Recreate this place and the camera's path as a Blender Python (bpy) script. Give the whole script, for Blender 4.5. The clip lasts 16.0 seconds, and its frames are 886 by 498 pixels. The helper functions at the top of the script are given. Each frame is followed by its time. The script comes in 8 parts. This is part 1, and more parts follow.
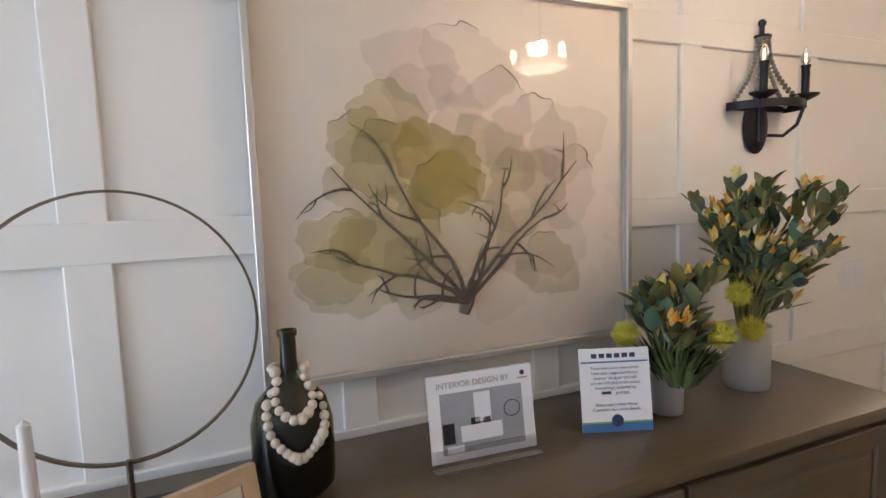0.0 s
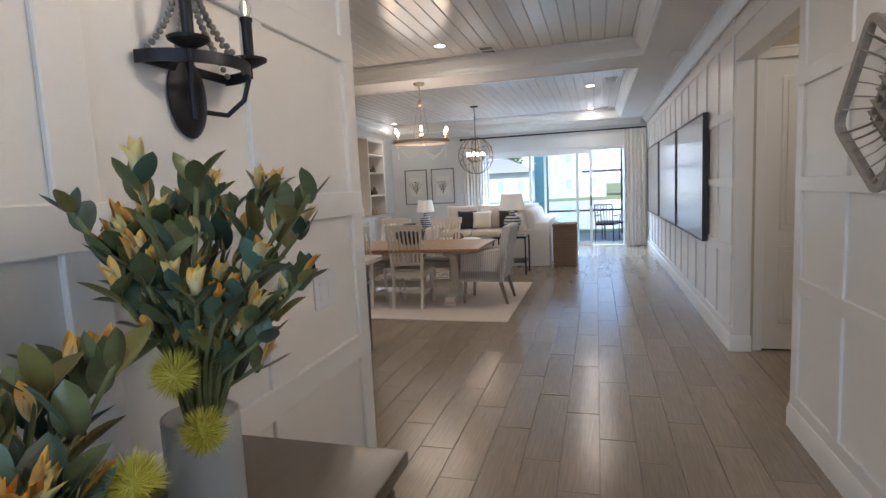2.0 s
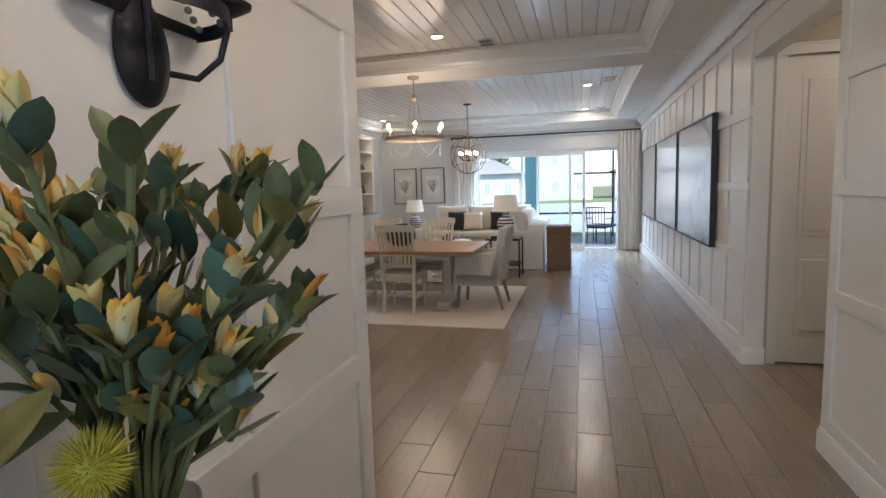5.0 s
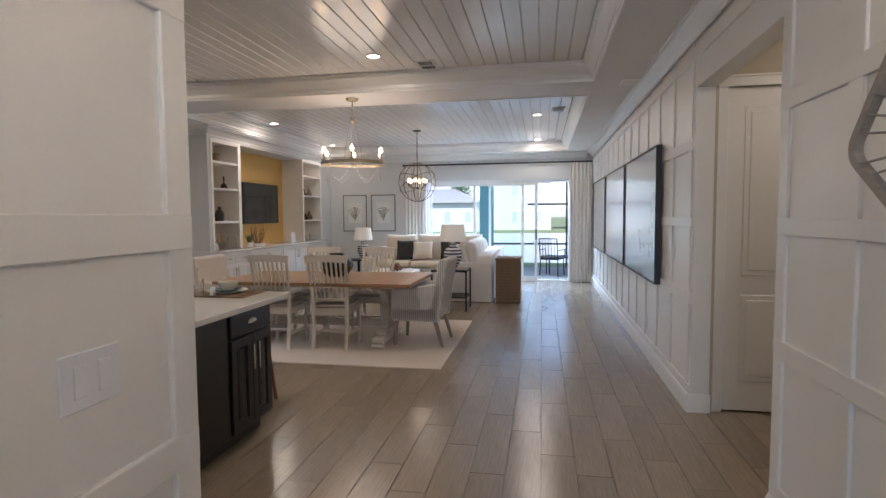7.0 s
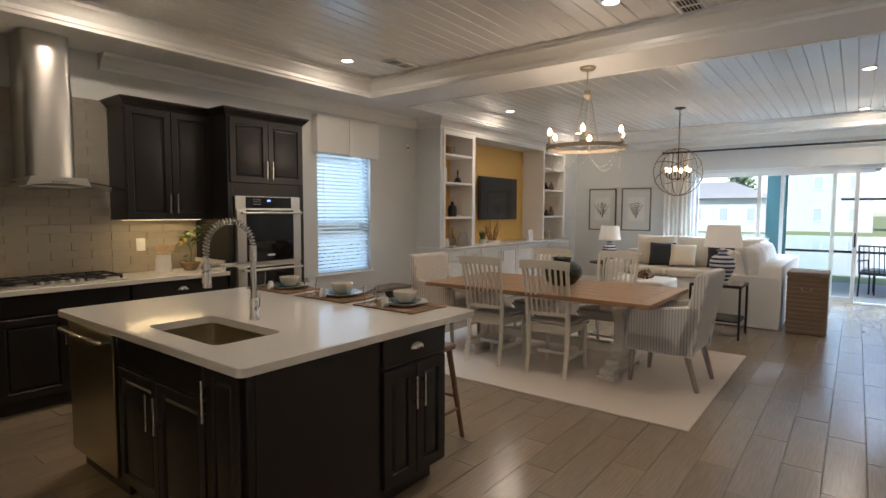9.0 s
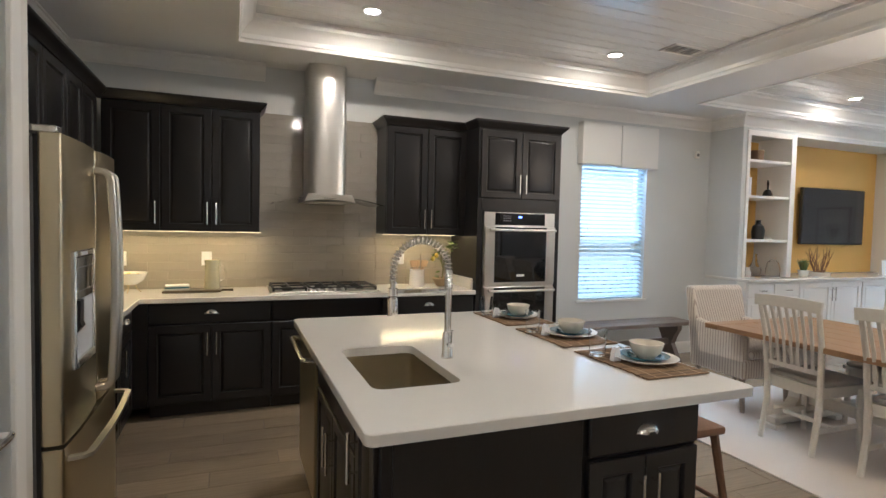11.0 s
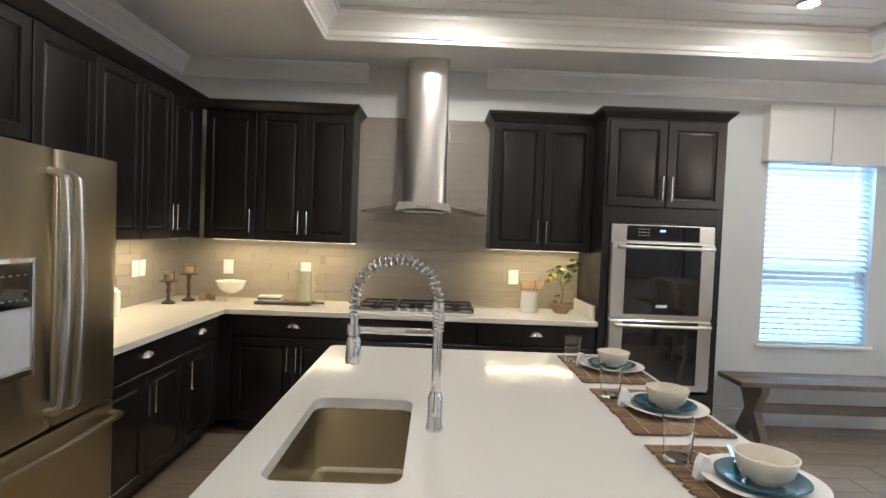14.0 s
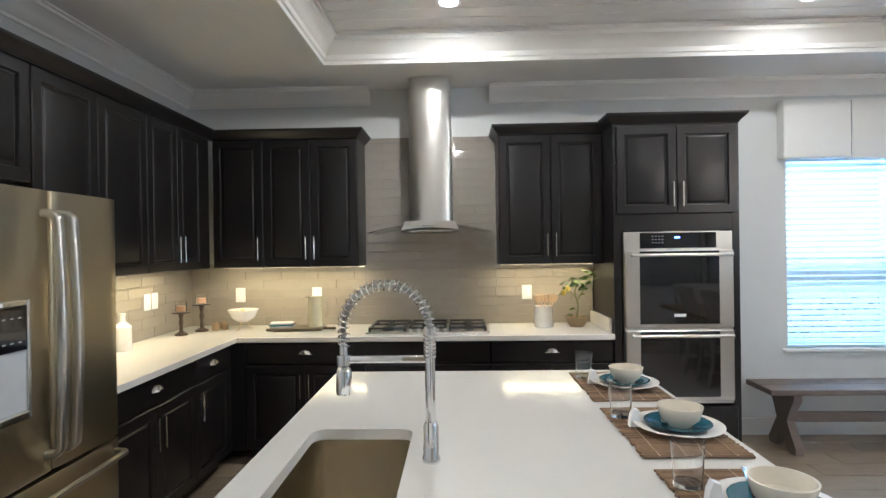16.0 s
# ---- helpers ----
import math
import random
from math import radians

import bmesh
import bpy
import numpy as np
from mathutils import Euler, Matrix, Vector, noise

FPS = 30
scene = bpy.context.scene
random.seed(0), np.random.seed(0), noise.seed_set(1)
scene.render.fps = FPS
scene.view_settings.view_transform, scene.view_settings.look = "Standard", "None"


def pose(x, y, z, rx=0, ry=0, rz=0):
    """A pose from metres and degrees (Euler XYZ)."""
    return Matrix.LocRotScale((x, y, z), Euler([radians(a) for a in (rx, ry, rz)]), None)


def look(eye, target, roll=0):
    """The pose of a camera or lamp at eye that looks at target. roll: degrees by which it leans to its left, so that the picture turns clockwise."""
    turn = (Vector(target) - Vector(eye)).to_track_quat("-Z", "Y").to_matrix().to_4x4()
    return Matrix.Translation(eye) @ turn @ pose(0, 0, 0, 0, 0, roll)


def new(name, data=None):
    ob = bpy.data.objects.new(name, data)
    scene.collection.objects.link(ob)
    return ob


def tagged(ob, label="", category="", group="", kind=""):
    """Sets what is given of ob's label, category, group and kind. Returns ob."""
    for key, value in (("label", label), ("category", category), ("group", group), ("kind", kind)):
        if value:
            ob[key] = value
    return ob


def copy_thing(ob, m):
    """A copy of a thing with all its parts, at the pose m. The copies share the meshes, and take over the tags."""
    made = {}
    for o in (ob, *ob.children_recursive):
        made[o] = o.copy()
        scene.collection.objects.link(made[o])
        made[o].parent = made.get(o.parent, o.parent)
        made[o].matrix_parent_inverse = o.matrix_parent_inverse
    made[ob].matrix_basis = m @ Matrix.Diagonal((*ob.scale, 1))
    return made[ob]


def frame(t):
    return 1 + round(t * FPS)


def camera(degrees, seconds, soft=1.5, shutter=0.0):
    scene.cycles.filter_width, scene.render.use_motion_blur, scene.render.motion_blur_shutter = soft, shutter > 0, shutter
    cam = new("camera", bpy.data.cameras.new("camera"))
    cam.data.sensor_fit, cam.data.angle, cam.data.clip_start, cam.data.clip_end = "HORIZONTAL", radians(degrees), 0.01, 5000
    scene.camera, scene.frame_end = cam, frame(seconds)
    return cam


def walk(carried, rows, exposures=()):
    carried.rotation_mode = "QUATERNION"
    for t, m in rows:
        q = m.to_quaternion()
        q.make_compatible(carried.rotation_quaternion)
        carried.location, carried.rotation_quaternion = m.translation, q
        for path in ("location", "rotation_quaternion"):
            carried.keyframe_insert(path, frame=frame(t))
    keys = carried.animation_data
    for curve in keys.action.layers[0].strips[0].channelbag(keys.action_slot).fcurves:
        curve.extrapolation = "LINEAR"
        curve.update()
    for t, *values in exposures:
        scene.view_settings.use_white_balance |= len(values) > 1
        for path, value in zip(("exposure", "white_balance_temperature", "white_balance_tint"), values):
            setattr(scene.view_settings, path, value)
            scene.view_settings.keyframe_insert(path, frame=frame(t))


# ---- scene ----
cam = camera(79.3, 16.0)
PATH = [
    (0, (-0.342, 0.187, 1.504), (0.423, 2.024, 1.301), -1.9),
    (0.5, (-0.209, 0.186, 1.494), (1.014, 1.759, 1.319), -2.6),
    (1, (-0.076, 0.305, 1.493), (1.507, 1.512, 1.311), -3.0),
    (1.5, (0.081, 0.481, 1.491), (1.9, 1.282, 1.269), -3.2),
    (2, (0.332, 0.598, 1.465), (2.24, 1.154, 1.242), -2.7),
    (2.5, (0.535, 0.696, 1.474), (2.481, 1.116, 1.277), -1.8),
    (3, (0.666, 0.792, 1.471), (2.624, 1.156, 1.279), -1.1),
    (3.5, (0.651, 0.783, 1.474), (2.588, 1.231, 1.257), -0.7),
    (4, (0.59, 0.805, 1.467), (2.516, 1.296, 1.242), -0.9),
    (6.5, (0.746, 0.646, 1.451), (2.676, 1.126, 1.244), -2.8),
    (7, (1.043, 0.605, 1.462), (3.006, 0.968, 1.338), -0.4),
    (7.5, (1.402, 0.603, 1.466), (3.381, 0.874, 1.355), 1.6),
    (8, (1.703, 0.595, 1.446), (3.657, 1.0, 1.322), 0.6),
    (8.5, (1.976, 0.607, 1.476), (3.779, 1.459, 1.331), 0.1),
    (9, (2.168, 0.716, 1.469), (3.747, 1.936, 1.331), 0.2),
    (9.5, (2.352, 0.823, 1.479), (3.694, 2.301, 1.360), -0.3),
    (10, (2.526, 0.866, 1.500), (3.533, 2.591, 1.390), -1.1),
    (12.5, (3.362, 1.366, 1.467), (4.017, 3.254, 1.376), 2.0),
    (13, (3.524, 1.471, 1.482), (4.153, 3.367, 1.385), 2.1),
    (13.5, (3.634, 1.55, 1.48), (4.023, 3.511, 1.417), 1.7),
    (14, (3.719, 1.563, 1.505), (3.744, 3.562, 1.443), 2.2),
    (14.5, (3.766, 1.569, 1.497), (3.582, 3.56, 1.427), 2.8),
    (15, (3.792, 1.603, 1.494), (3.647, 3.596, 1.43), 2.5),
    (15.5, (3.833, 1.622, 1.509), (3.737, 3.619, 1.46), 0.9),
    (16, (3.821, 1.616, 1.525), (3.761, 3.615, 1.52), -0.8),
]
EXPOSURES = [(0.0, 1.84, 6400, 22), (0.5, 2.0, 6250, 20), (1.0, 2.05, 5450, 17), (1.5, 1.78, 5300, 18), (2.5, 1.67, 5700, 17), (3.5, 1.65, 5700, 17), (4.2, 1.62, 5700, 17), (6.5, 1.66, 5750, 20), (7.5, 1.5, 5550, 17),
             (8.5, 1.55, 5600, 15), (9.0, 1.55, 6000, 16), (9.5, 1.8, 6000, 14), (10.0, 2.05, 5600, 13), (12.5, 2.27, 5250, 13), (13.5, 2.3, 5200, 13), (14.0, 2.46, 5150, 12), (15.0, 2.62, 5000, 11), (16.0, 2.53, 4850, 10)]
walk(cam, [(t, look(eye, target, roll)) for t, eye, target, roll in PATH],
     exposures=EXPOSURES)

# ---- world and large lights ----
world = bpy.data.worlds.new("sky")
scene.world = world
world.use_nodes = True
wn = world.node_tree
sky = wn.nodes.new("ShaderNodeTexSky")
sky.sky_type = "NISHITA"
sky.sun_disc = False
sky.sun_elevation = radians(43.6)
sky.sun_rotation = radians(238)
wn.nodes["Background"].inputs["Strength"].default_value = 0.10
wn.links.new(sky.outputs["Color"], wn.nodes["Background"].inputs["Color"])


def lamp(name, kind, m, watts, color, **more):
    data = bpy.data.lights.new(name, kind)
    data.energy, data.color = watts, color
    if kind == "AREA" and "size_y" in more:
        data.shape = "RECTANGLE"
    if kind == "AREA" and "size" in more:
        data.size = more["size"]
    if "size_y" in more:
        data.size_y = more["size_y"]
    if "radius" in more:
        data.shadow_soft_size = more["radius"]
    if kind == "AREA" and "disk" in more:
        data.shape, data.size = "DISK", more["disk"]
    if kind == "SPOT":
        data.spot_size, data.spot_blend = radians(more["cone"]), 0.9
    if "spread" in more:
        data.spread = radians(more["spread"])
    ob = new(name, data)
    ob.matrix_world = m
    return ob


WARM, DAY = (1.0, 0.82, 0.58), (0.64, 0.83, 1.0)
sun = lamp("sun", "SUN", look((0, 0, 9), (8.0, 5.0, 0)), 2.5, (1.0, 0.95, 0.88))
sun.data.angle = radians(0.5)
lamp("slider_daylight", "AREA", look((13.75, 1.6, 2.62), (9.5, 1.6, 0.2)), 105, DAY, size=3.1, size_y=0.5)
lamp("window_daylight", "AREA", look((6.87, 6.95, 2.95), (6.87, 5.95, 1.3)), 30, DAY, size=1.0, size_y=0.8)
lamp("entry_daylight", "AREA", look((-3.42, 0.5, 1.4), (3, 0.6, 1.2)), 14, DAY, size=1.4, size_y=2.0)

# ---- materials ----
def mat(name, color, rough=0.5, metal=0.0, grain=60.0, var=0.06, bump=0.0, stretch=(1, 1, 1), coat=0.0, stain=0.05, per_object=0.0, island=0.0, emit=0.0, spec=0.5, sheen=0.0):
    m = bpy.data.materials.new(name)
    m.use_nodes = True
    t = m.node_tree
    p = t.nodes["Principled BSDF"]
    p.inputs["Roughness"].default_value, p.inputs["Metallic"].default_value = rough, metal
    p.inputs["Coat Weight"].default_value, p.inputs["Specular IOR Level"].default_value = coat, spec
    p.inputs["Sheen Weight"].default_value = sheen
    co = t.nodes.new("ShaderNodeTexCoord")
    mp = t.nodes.new("ShaderNodeMapping")
    mp.inputs["Scale"].default_value = stretch
    t.links.new(co.outputs["Object"], mp.inputs["Vector"])
    fine, wide = t.nodes.new("ShaderNodeTexNoise"), t.nodes.new("ShaderNodeTexNoise")
    fine.inputs["Scale"].default_value, fine.inputs["Detail"].default_value = grain, 4
    wide.inputs["Scale"].default_value, wide.inputs["Detail"].default_value = 1.7, 3
    t.links.new(mp.outputs["Vector"], fine.inputs["Vector"])
    t.links.new(co.outputs["Object"], wide.inputs["Vector"])

    def node(kind, op, a, b, c=None):
        n = t.nodes.new(kind)
        n.operation = op
        for i, v in enumerate((a, b, c)):
            if v is None:
                continue
            if isinstance(v, (int, float)):
                n.inputs[i].default_value = v
            else:
                t.links.new(v, n.inputs[i])
        return n.outputs[0]
    k = node("ShaderNodeMath", "MULTIPLY_ADD", fine.outputs["Fac"], 2 * var, 1 - var)
    k2 = node("ShaderNodeMath", "MULTIPLY_ADD", wide.outputs["Fac"], 2 * stain, 1 - stain)
    k = node("ShaderNodeMath", "MULTIPLY", k, k2)
    if per_object:
        oi = t.nodes.new("ShaderNodeObjectInfo")
        k = node("ShaderNodeMath", "MULTIPLY", k, node("ShaderNodeMath", "MULTIPLY_ADD", oi.outputs["Random"], 2 * per_object, 1 - per_object))
    if island:
        ge = t.nodes.new("ShaderNodeNewGeometry")
        k = node("ShaderNodeMath", "MULTIPLY", k, node("ShaderNodeMath", "MULTIPLY_ADD", ge.outputs["Random Per Island"], 2 * island, 1 - island))
    vm = t.nodes.new("ShaderNodeVectorMath")
    vm.operation = "SCALE"
    vm.inputs[0].default_value = color
    t.links.new(k, vm.inputs["Scale"])
    t.links.new(vm.outputs["Vector"], p.inputs["Base Color"])
    r = node("ShaderNodeMath", "MULTIPLY_ADD", wide.outputs["Fac"], 0.25 * rough, 0.875 * rough)
    t.links.new(r, p.inputs["Roughness"])
    if bump:
        bn = t.nodes.new("ShaderNodeBump")
        bn.inputs["Strength"].default_value, bn.inputs["Distance"].default_value = bump, 0.004
        t.links.new(fine.outputs["Fac"], bn.inputs["Height"])
        t.links.new(bn.outputs["Normal"], p.inputs["Normal"])
    if emit:
        p.inputs["Emission Color"].default_value = (*color, 1)
        p.inputs["Emission Strength"].default_value = emit
    return m


def glass(name, color=(1, 1, 1), rough=0.0, ior=1.45):
    m = bpy.data.materials.new(name)
    m.use_nodes = True
    p = m.node_tree.nodes["Principled BSDF"]
    p.inputs["Base Color"].default_value = (*color, 1)
    p.inputs["Transmission Weight"].default_value, p.inputs["Roughness"].default_value, p.inputs["IOR"].default_value = 1.0, rough, ior
    return m


def glow(name, color, strength):
    m = bpy.data.materials.new(name)
    m.use_nodes = True
    p = m.node_tree.nodes["Principled BSDF"]
    p.inputs["Emission Color"].default_value, p.inputs["Emission Strength"].default_value = (*color, 1), strength
    return m


def stripes(name, a, b, per_metre, share, axis="xy", rough=0.8):
    """Woven or painted stripes across the object's x + y, or up its z."""
    m = mat(name, a, rough, var=0.05)
    t = m.node_tree
    p = t.nodes["Principled BSDF"]
    co, sp = t.nodes.new("ShaderNodeTexCoord"), t.nodes.new("ShaderNodeSeparateXYZ")
    t.links.new(co.outputs["Object"], sp.inputs[0])
    ad = t.nodes.new("ShaderNodeMath")
    ad.operation = "MULTIPLY_ADD"
    if axis == "xy":
        t.links.new(sp.outputs["X"], ad.inputs[0])
        ad.inputs[1].default_value = 1.0
        t.links.new(sp.outputs["Y"], ad.inputs[2])
    else:
        t.links.new(sp.outputs["Z"], ad.inputs[0])
        ad.inputs[1].default_value, ad.inputs[2].default_value = 1.0, 0.0
    mu, fr, gt = (t.nodes.new("ShaderNodeMath") for _ in range(3))
    mu.operation, fr.operation, gt.operation = "MULTIPLY", "FRACT", "GREATER_THAN"
    mu.inputs[1].default_value, gt.inputs[1].default_value = per_metre, share
    t.links.new(ad.outputs[0], mu.inputs[0])
    t.links.new(mu.outputs[0], fr.inputs[0])
    t.links.new(fr.outputs[0], gt.inputs[0])
    mx = t.nodes.new("ShaderNodeMix")
    mx.data_type = "RGBA"
    mx.inputs["A"].default_value, mx.inputs["B"].default_value = (*a, 1), (*b, 1)
    t.links.new(gt.outputs[0], mx.inputs["Factor"])
    t.links.new(mx.outputs["Result"], p.inputs["Base Color"])
    return m


def wash(name, color, alpha):
    """Thin watercolour pigment over paper."""
    m = mat(name, color, 0.8, grain=14, var=0.25, stain=0.2)
    t = m.node_tree
    p = t.nodes["Principled BSDF"]
    p.inputs["Alpha"].default_value = alpha
    return m


M_WALL = mat("wall_paint", (0.74, 0.72, 0.68), 0.55, grain=180, var=0.02, bump=0.12)
M_GREYWALL = mat("grey_wall_paint", (0.62, 0.63, 0.62), 0.6, grain=160, var=0.02, bump=0.15)
# Greige paint taken darker, putting the lobby's dim warm light into its colour.
M_LOBBY = mat("greige_dim_lobby_paint", (0.47, 0.42, 0.32), 0.6, grain=180, var=0.03, bump=0.12)
M_TRIM = mat("white_semigloss", (0.80, 0.785, 0.75), 0.32, grain=90, var=0.015, bump=0.04)
M_CEIL = mat("ceiling_paint", (0.77, 0.76, 0.74), 0.62, grain=120, var=0.02, bump=0.1)
M_BOARD = mat("ceiling_board_gloss", (0.78, 0.77, 0.75), 0.17, grain=30, var=0.02, bump=0.05, stretch=(0.3, 6, 6), island=0.02)
M_OCHRE = mat("ochre_wall_paint", (0.68, 0.42, 0.11), 0.6, grain=120, var=0.03, bump=0.1)
M_TILE = mat("wood_look_tile", (0.272, 0.218, 0.155), 0.22, grain=9, var=0.30, bump=0.10, stretch=(0.5, 9, 3), per_object=0.08, stain=0.14, spec=0.8)
M_TILEREST = mat("wood_look_tile_rest", (0.272, 0.218, 0.155), 0.22, grain=9, var=0.30, bump=0.10, stretch=(0.5, 9, 3), island=0.08, stain=0.14, spec=0.8)
M_GROUT = mat("grout", (0.185, 0.152, 0.122), 0.9, grain=200, var=0.15)
M_SPLASH = mat("taupe_glass_tile", (0.32, 0.29, 0.25), 0.09, grain=6, var=0.05, per_object=0.035, coat=0.4)
M_SPLASHGROUT = mat("splash_grout", (0.345, 0.318, 0.275), 0.8, grain=200)
M_DARK = mat("espresso_cabinet", (0.0098, 0.0088, 0.0092), 0.31, grain=25, var=0.25, bump=0.03, stretch=(6, 6, 0.6), spec=0.5)
M_QUARTZ = mat("white_quartz", (0.69, 0.675, 0.64), 0.11, grain=420, var=0.06, stain=0.02)
# Gold cast of the warm room's reflection is put into this steel's colour.
M_STEEL = mat("brushed_steel", (0.60, 0.53, 0.37), 0.29, 1.0, grain=40, var=0.07, bump=0.008, stretch=(0.4, 0.4, 30))
M_STEELH = mat("brushed_steel_level", (0.66, 0.64, 0.60), 0.30, 1.0, grain=40, var=0.07, bump=0.008, stretch=(0.4, 0.4, 30))
# The sink's colour also carries a goldish reflection.
M_SINK = mat("sink_steel", (0.56, 0.51, 0.40), 0.25, 1.0, grain=50, var=0.1, stretch=(1, 18, 1))
M_CHROME = mat("chrome", (0.80, 0.80, 0.80), 0.07, 1.0, grain=20, var=0.02)
M_NICKEL = mat("satin_nickel", (0.70, 0.69, 0.66), 0.22, 1.0, grain=40, var=0.04)
M_HOSE = mat("braided_hose", (0.30, 0.30, 0.29), 0.35, 0.6, grain=300, var=0.3, bump=0.3)
M_BLACKGLASS = mat("black_oven_glass", (0.006, 0.006, 0.007), 0.05, grain=5, var=0.1, coat=0.6)
M_BLACK = mat("black_plastic", (0.012, 0.012, 0.013), 0.4, grain=80, var=0.1)
M_IRON = mat("cast_iron", (0.02, 0.02, 0.021), 0.55, grain=120, var=0.2, bump=0.1)
M_BRONZE = mat("dark_bronze", (0.022, 0.022, 0.026), 0.42, 0.6, grain=60, var=0.25, bump=0.06)
M_BRASS = mat("aged_brass", (0.42, 0.33, 0.19), 0.3, 1.0, grain=40, var=0.1)
M_CHAMPAGNE = mat("weathered_champagne_metal", (0.36, 0.30, 0.22), 0.4, 0.8, grain=50, var=0.15)
M_ORBMETAL = mat("dark_champagne_metal", (0.16, 0.125, 0.085), 0.4, 0.8, grain=50, var=0.15)
M_OAK = mat("oak_table_top", (0.33, 0.19, 0.095), 0.38, grain=9, var=0.28, bump=0.05, stretch=(8, 0.5, 8), coat=0.1)
M_STAND = mat("dark_turned_wood", (0.055, 0.038, 0.024), 0.4, grain=30, var=0.2)
M_BLUSH = mat("blush_wax", (0.58, 0.36, 0.24), 0.5, grain=40, var=0.05)
M_SPOON = mat("pale_beech", (0.60, 0.42, 0.24), 0.5, grain=14, var=0.12, stretch=(6, 1, 6))
M_WOOD = mat("brown_wood", (0.20, 0.10, 0.05), 0.45, grain=10, var=0.25, bump=0.06, stretch=(8, 8, 0.7))
M_PALEWOOD = mat("pale_wood", (0.52, 0.37, 0.23), 0.5, grain=14, var=0.15, bump=0.05, stretch=(6, 1, 6))
M_GREYWOOD = mat("weathered_bench_wood", (0.17, 0.135, 0.11), 0.6, grain=10, var=0.3, bump=0.1, stretch=(0.7, 9, 9))
M_CONSOLE = mat("grey_brown_stained_wood", (0.098, 0.073, 0.042), 0.34, grain=11, var=0.25, bump=0.05, stretch=(0.6, 8, 8), coat=0.1)
M_CREAM = mat("distressed_cream_paint", (0.64, 0.60, 0.53), 0.45, grain=40, var=0.08, bump=0.05)
M_TAUPELEG = mat("taupe_wood_leg", (0.27, 0.22, 0.18), 0.5, grain=16, var=0.2, stretch=(6, 6, 0.8))
M_RUG = mat("cream_flatweave", (0.60, 0.52, 0.44), 0.95, grain=220, var=0.14, bump=0.5, stain=0.08, sheen=0.2)
M_SLIP = mat("white_slipcover", (0.74, 0.71, 0.66), 0.85, grain=260, var=0.05, bump=0.25, sheen=0.2)
M_CREAMCUSH = mat("cream_cushion", (0.68, 0.61, 0.50), 0.9, grain=260, var=0.06, bump=0.3, sheen=0.2)
M_CHAR = mat("charcoal_cushion", (0.03, 0.032, 0.035), 0.9, grain=200, var=0.2, bump=0.3)
M_GREYCUSH = mat("grey_seat_pad", (0.17, 0.175, 0.18), 0.9, grain=240, var=0.12, bump=0.3)
M_SEATPAD = mat("pale_linen_pad", (0.46, 0.43, 0.38), 0.9, grain=240, var=0.1, bump=0.3)
M_TICK = stripes("ticking_stripe", (0.68, 0.65, 0.60), (0.40, 0.40, 0.42), 42, 0.70)
M_TICKROSE = stripes("beige_ticking_stripe", (0.66, 0.60, 0.53), (0.40, 0.33, 0.28), 36, 0.72)
M_JAR = stripes("blue_white_glaze", (0.70, 0.70, 0.70), (0.03, 0.045, 0.12), 20, 0.55, "z", 0.15)
M_SHADE = mat("linen_shade", (0.74, 0.68, 0.57), 0.9, grain=200, var=0.04, bump=0.2, emit=0.07)
M_WICKER = mat("woven_wicker", (0.20, 0.135, 0.085), 0.8, grain=70, var=0.4, bump=0.6, stretch=(1, 1, 3))
M_CURTAIN = mat("sheer_curtain", (0.72, 0.69, 0.63), 0.9, grain=200, var=0.04, bump=0.15)
M_VALANCE = mat("valance_linen", (0.74, 0.73, 0.70), 0.9, grain=240, var=0.05, bump=0.2)
# White slats; the blue cast of daylight is put into their colour.
M_BLIND = mat("daylit_blue_blind_slat", (0.58, 0.69, 0.76), 0.45, grain=60, var=0.02)
M_VINYL = mat("white_vinyl_frame", (0.74, 0.74, 0.73), 0.4, grain=60, var=0.02)
M_PANE = glass("window_glass", (0.92, 0.995, 0.985), 0.0, 1.02)
M_CLEAR = glass("clear_glass", (1, 1, 1), 0.0, 1.42)
M_GREENGLASS = glass("olive_bottle_glass", (0.10, 0.115, 0.012), 0.02, 1.45)
M_FROST = glass("frosted_vase_glass", (0.84, 0.85, 0.84), 0.30, 1.3)
M_FROST.node_tree.nodes["Principled BSDF"].inputs["Transmission Weight"].default_value = 0.72
M_POT = mat("dark_green_glaze", (0.014, 0.024, 0.018), 0.22, grain=8, var=0.3, coat=0.3)
M_PORC = mat("white_porcelain", (0.78, 0.76, 0.72), 0.16, grain=40, var=0.02, coat=0.2)
M_BOWL = mat("cream_stoneware", (0.70, 0.65, 0.55), 0.22, grain=60, var=0.05)
M_BLUE = mat("blue_glazed_plate", (0.03, 0.115, 0.16), 0.15, grain=20, var=0.2, coat=0.2)
M_MAT = mat("woven_twig_placemat", (0.18, 0.115, 0.062), 0.85, grain=50, var=0.5, bump=0.7, stretch=(6, 1, 1), per_object=0.5)
M_CANVAS = mat("grey_varnished_canvas", (0.40, 0.40, 0.41), 0.15, grain=5, var=0.30, bump=0.05, stain=0.35, coat=1.0)
M_CANVAS.node_tree.nodes["Principled BSDF"].inputs["Coat Roughness"].default_value = 0.20
M_BLACKFRAME = mat("black_frame", (0.012, 0.010, 0.011), 0.35, grain=40, var=0.2)
M_SILVERFRAME = mat("silver_frame", (0.62, 0.60, 0.56), 0.3, 0.7, grain=40, var=0.06)
M_GREYFRAME = mat("grey_brown_frame", (0.16, 0.13, 0.10), 0.45, grain=30, var=0.2)
M_PAPER = mat("art_paper", (0.76, 0.68, 0.58), 0.7, grain=80, var=0.02, stain=0.05)
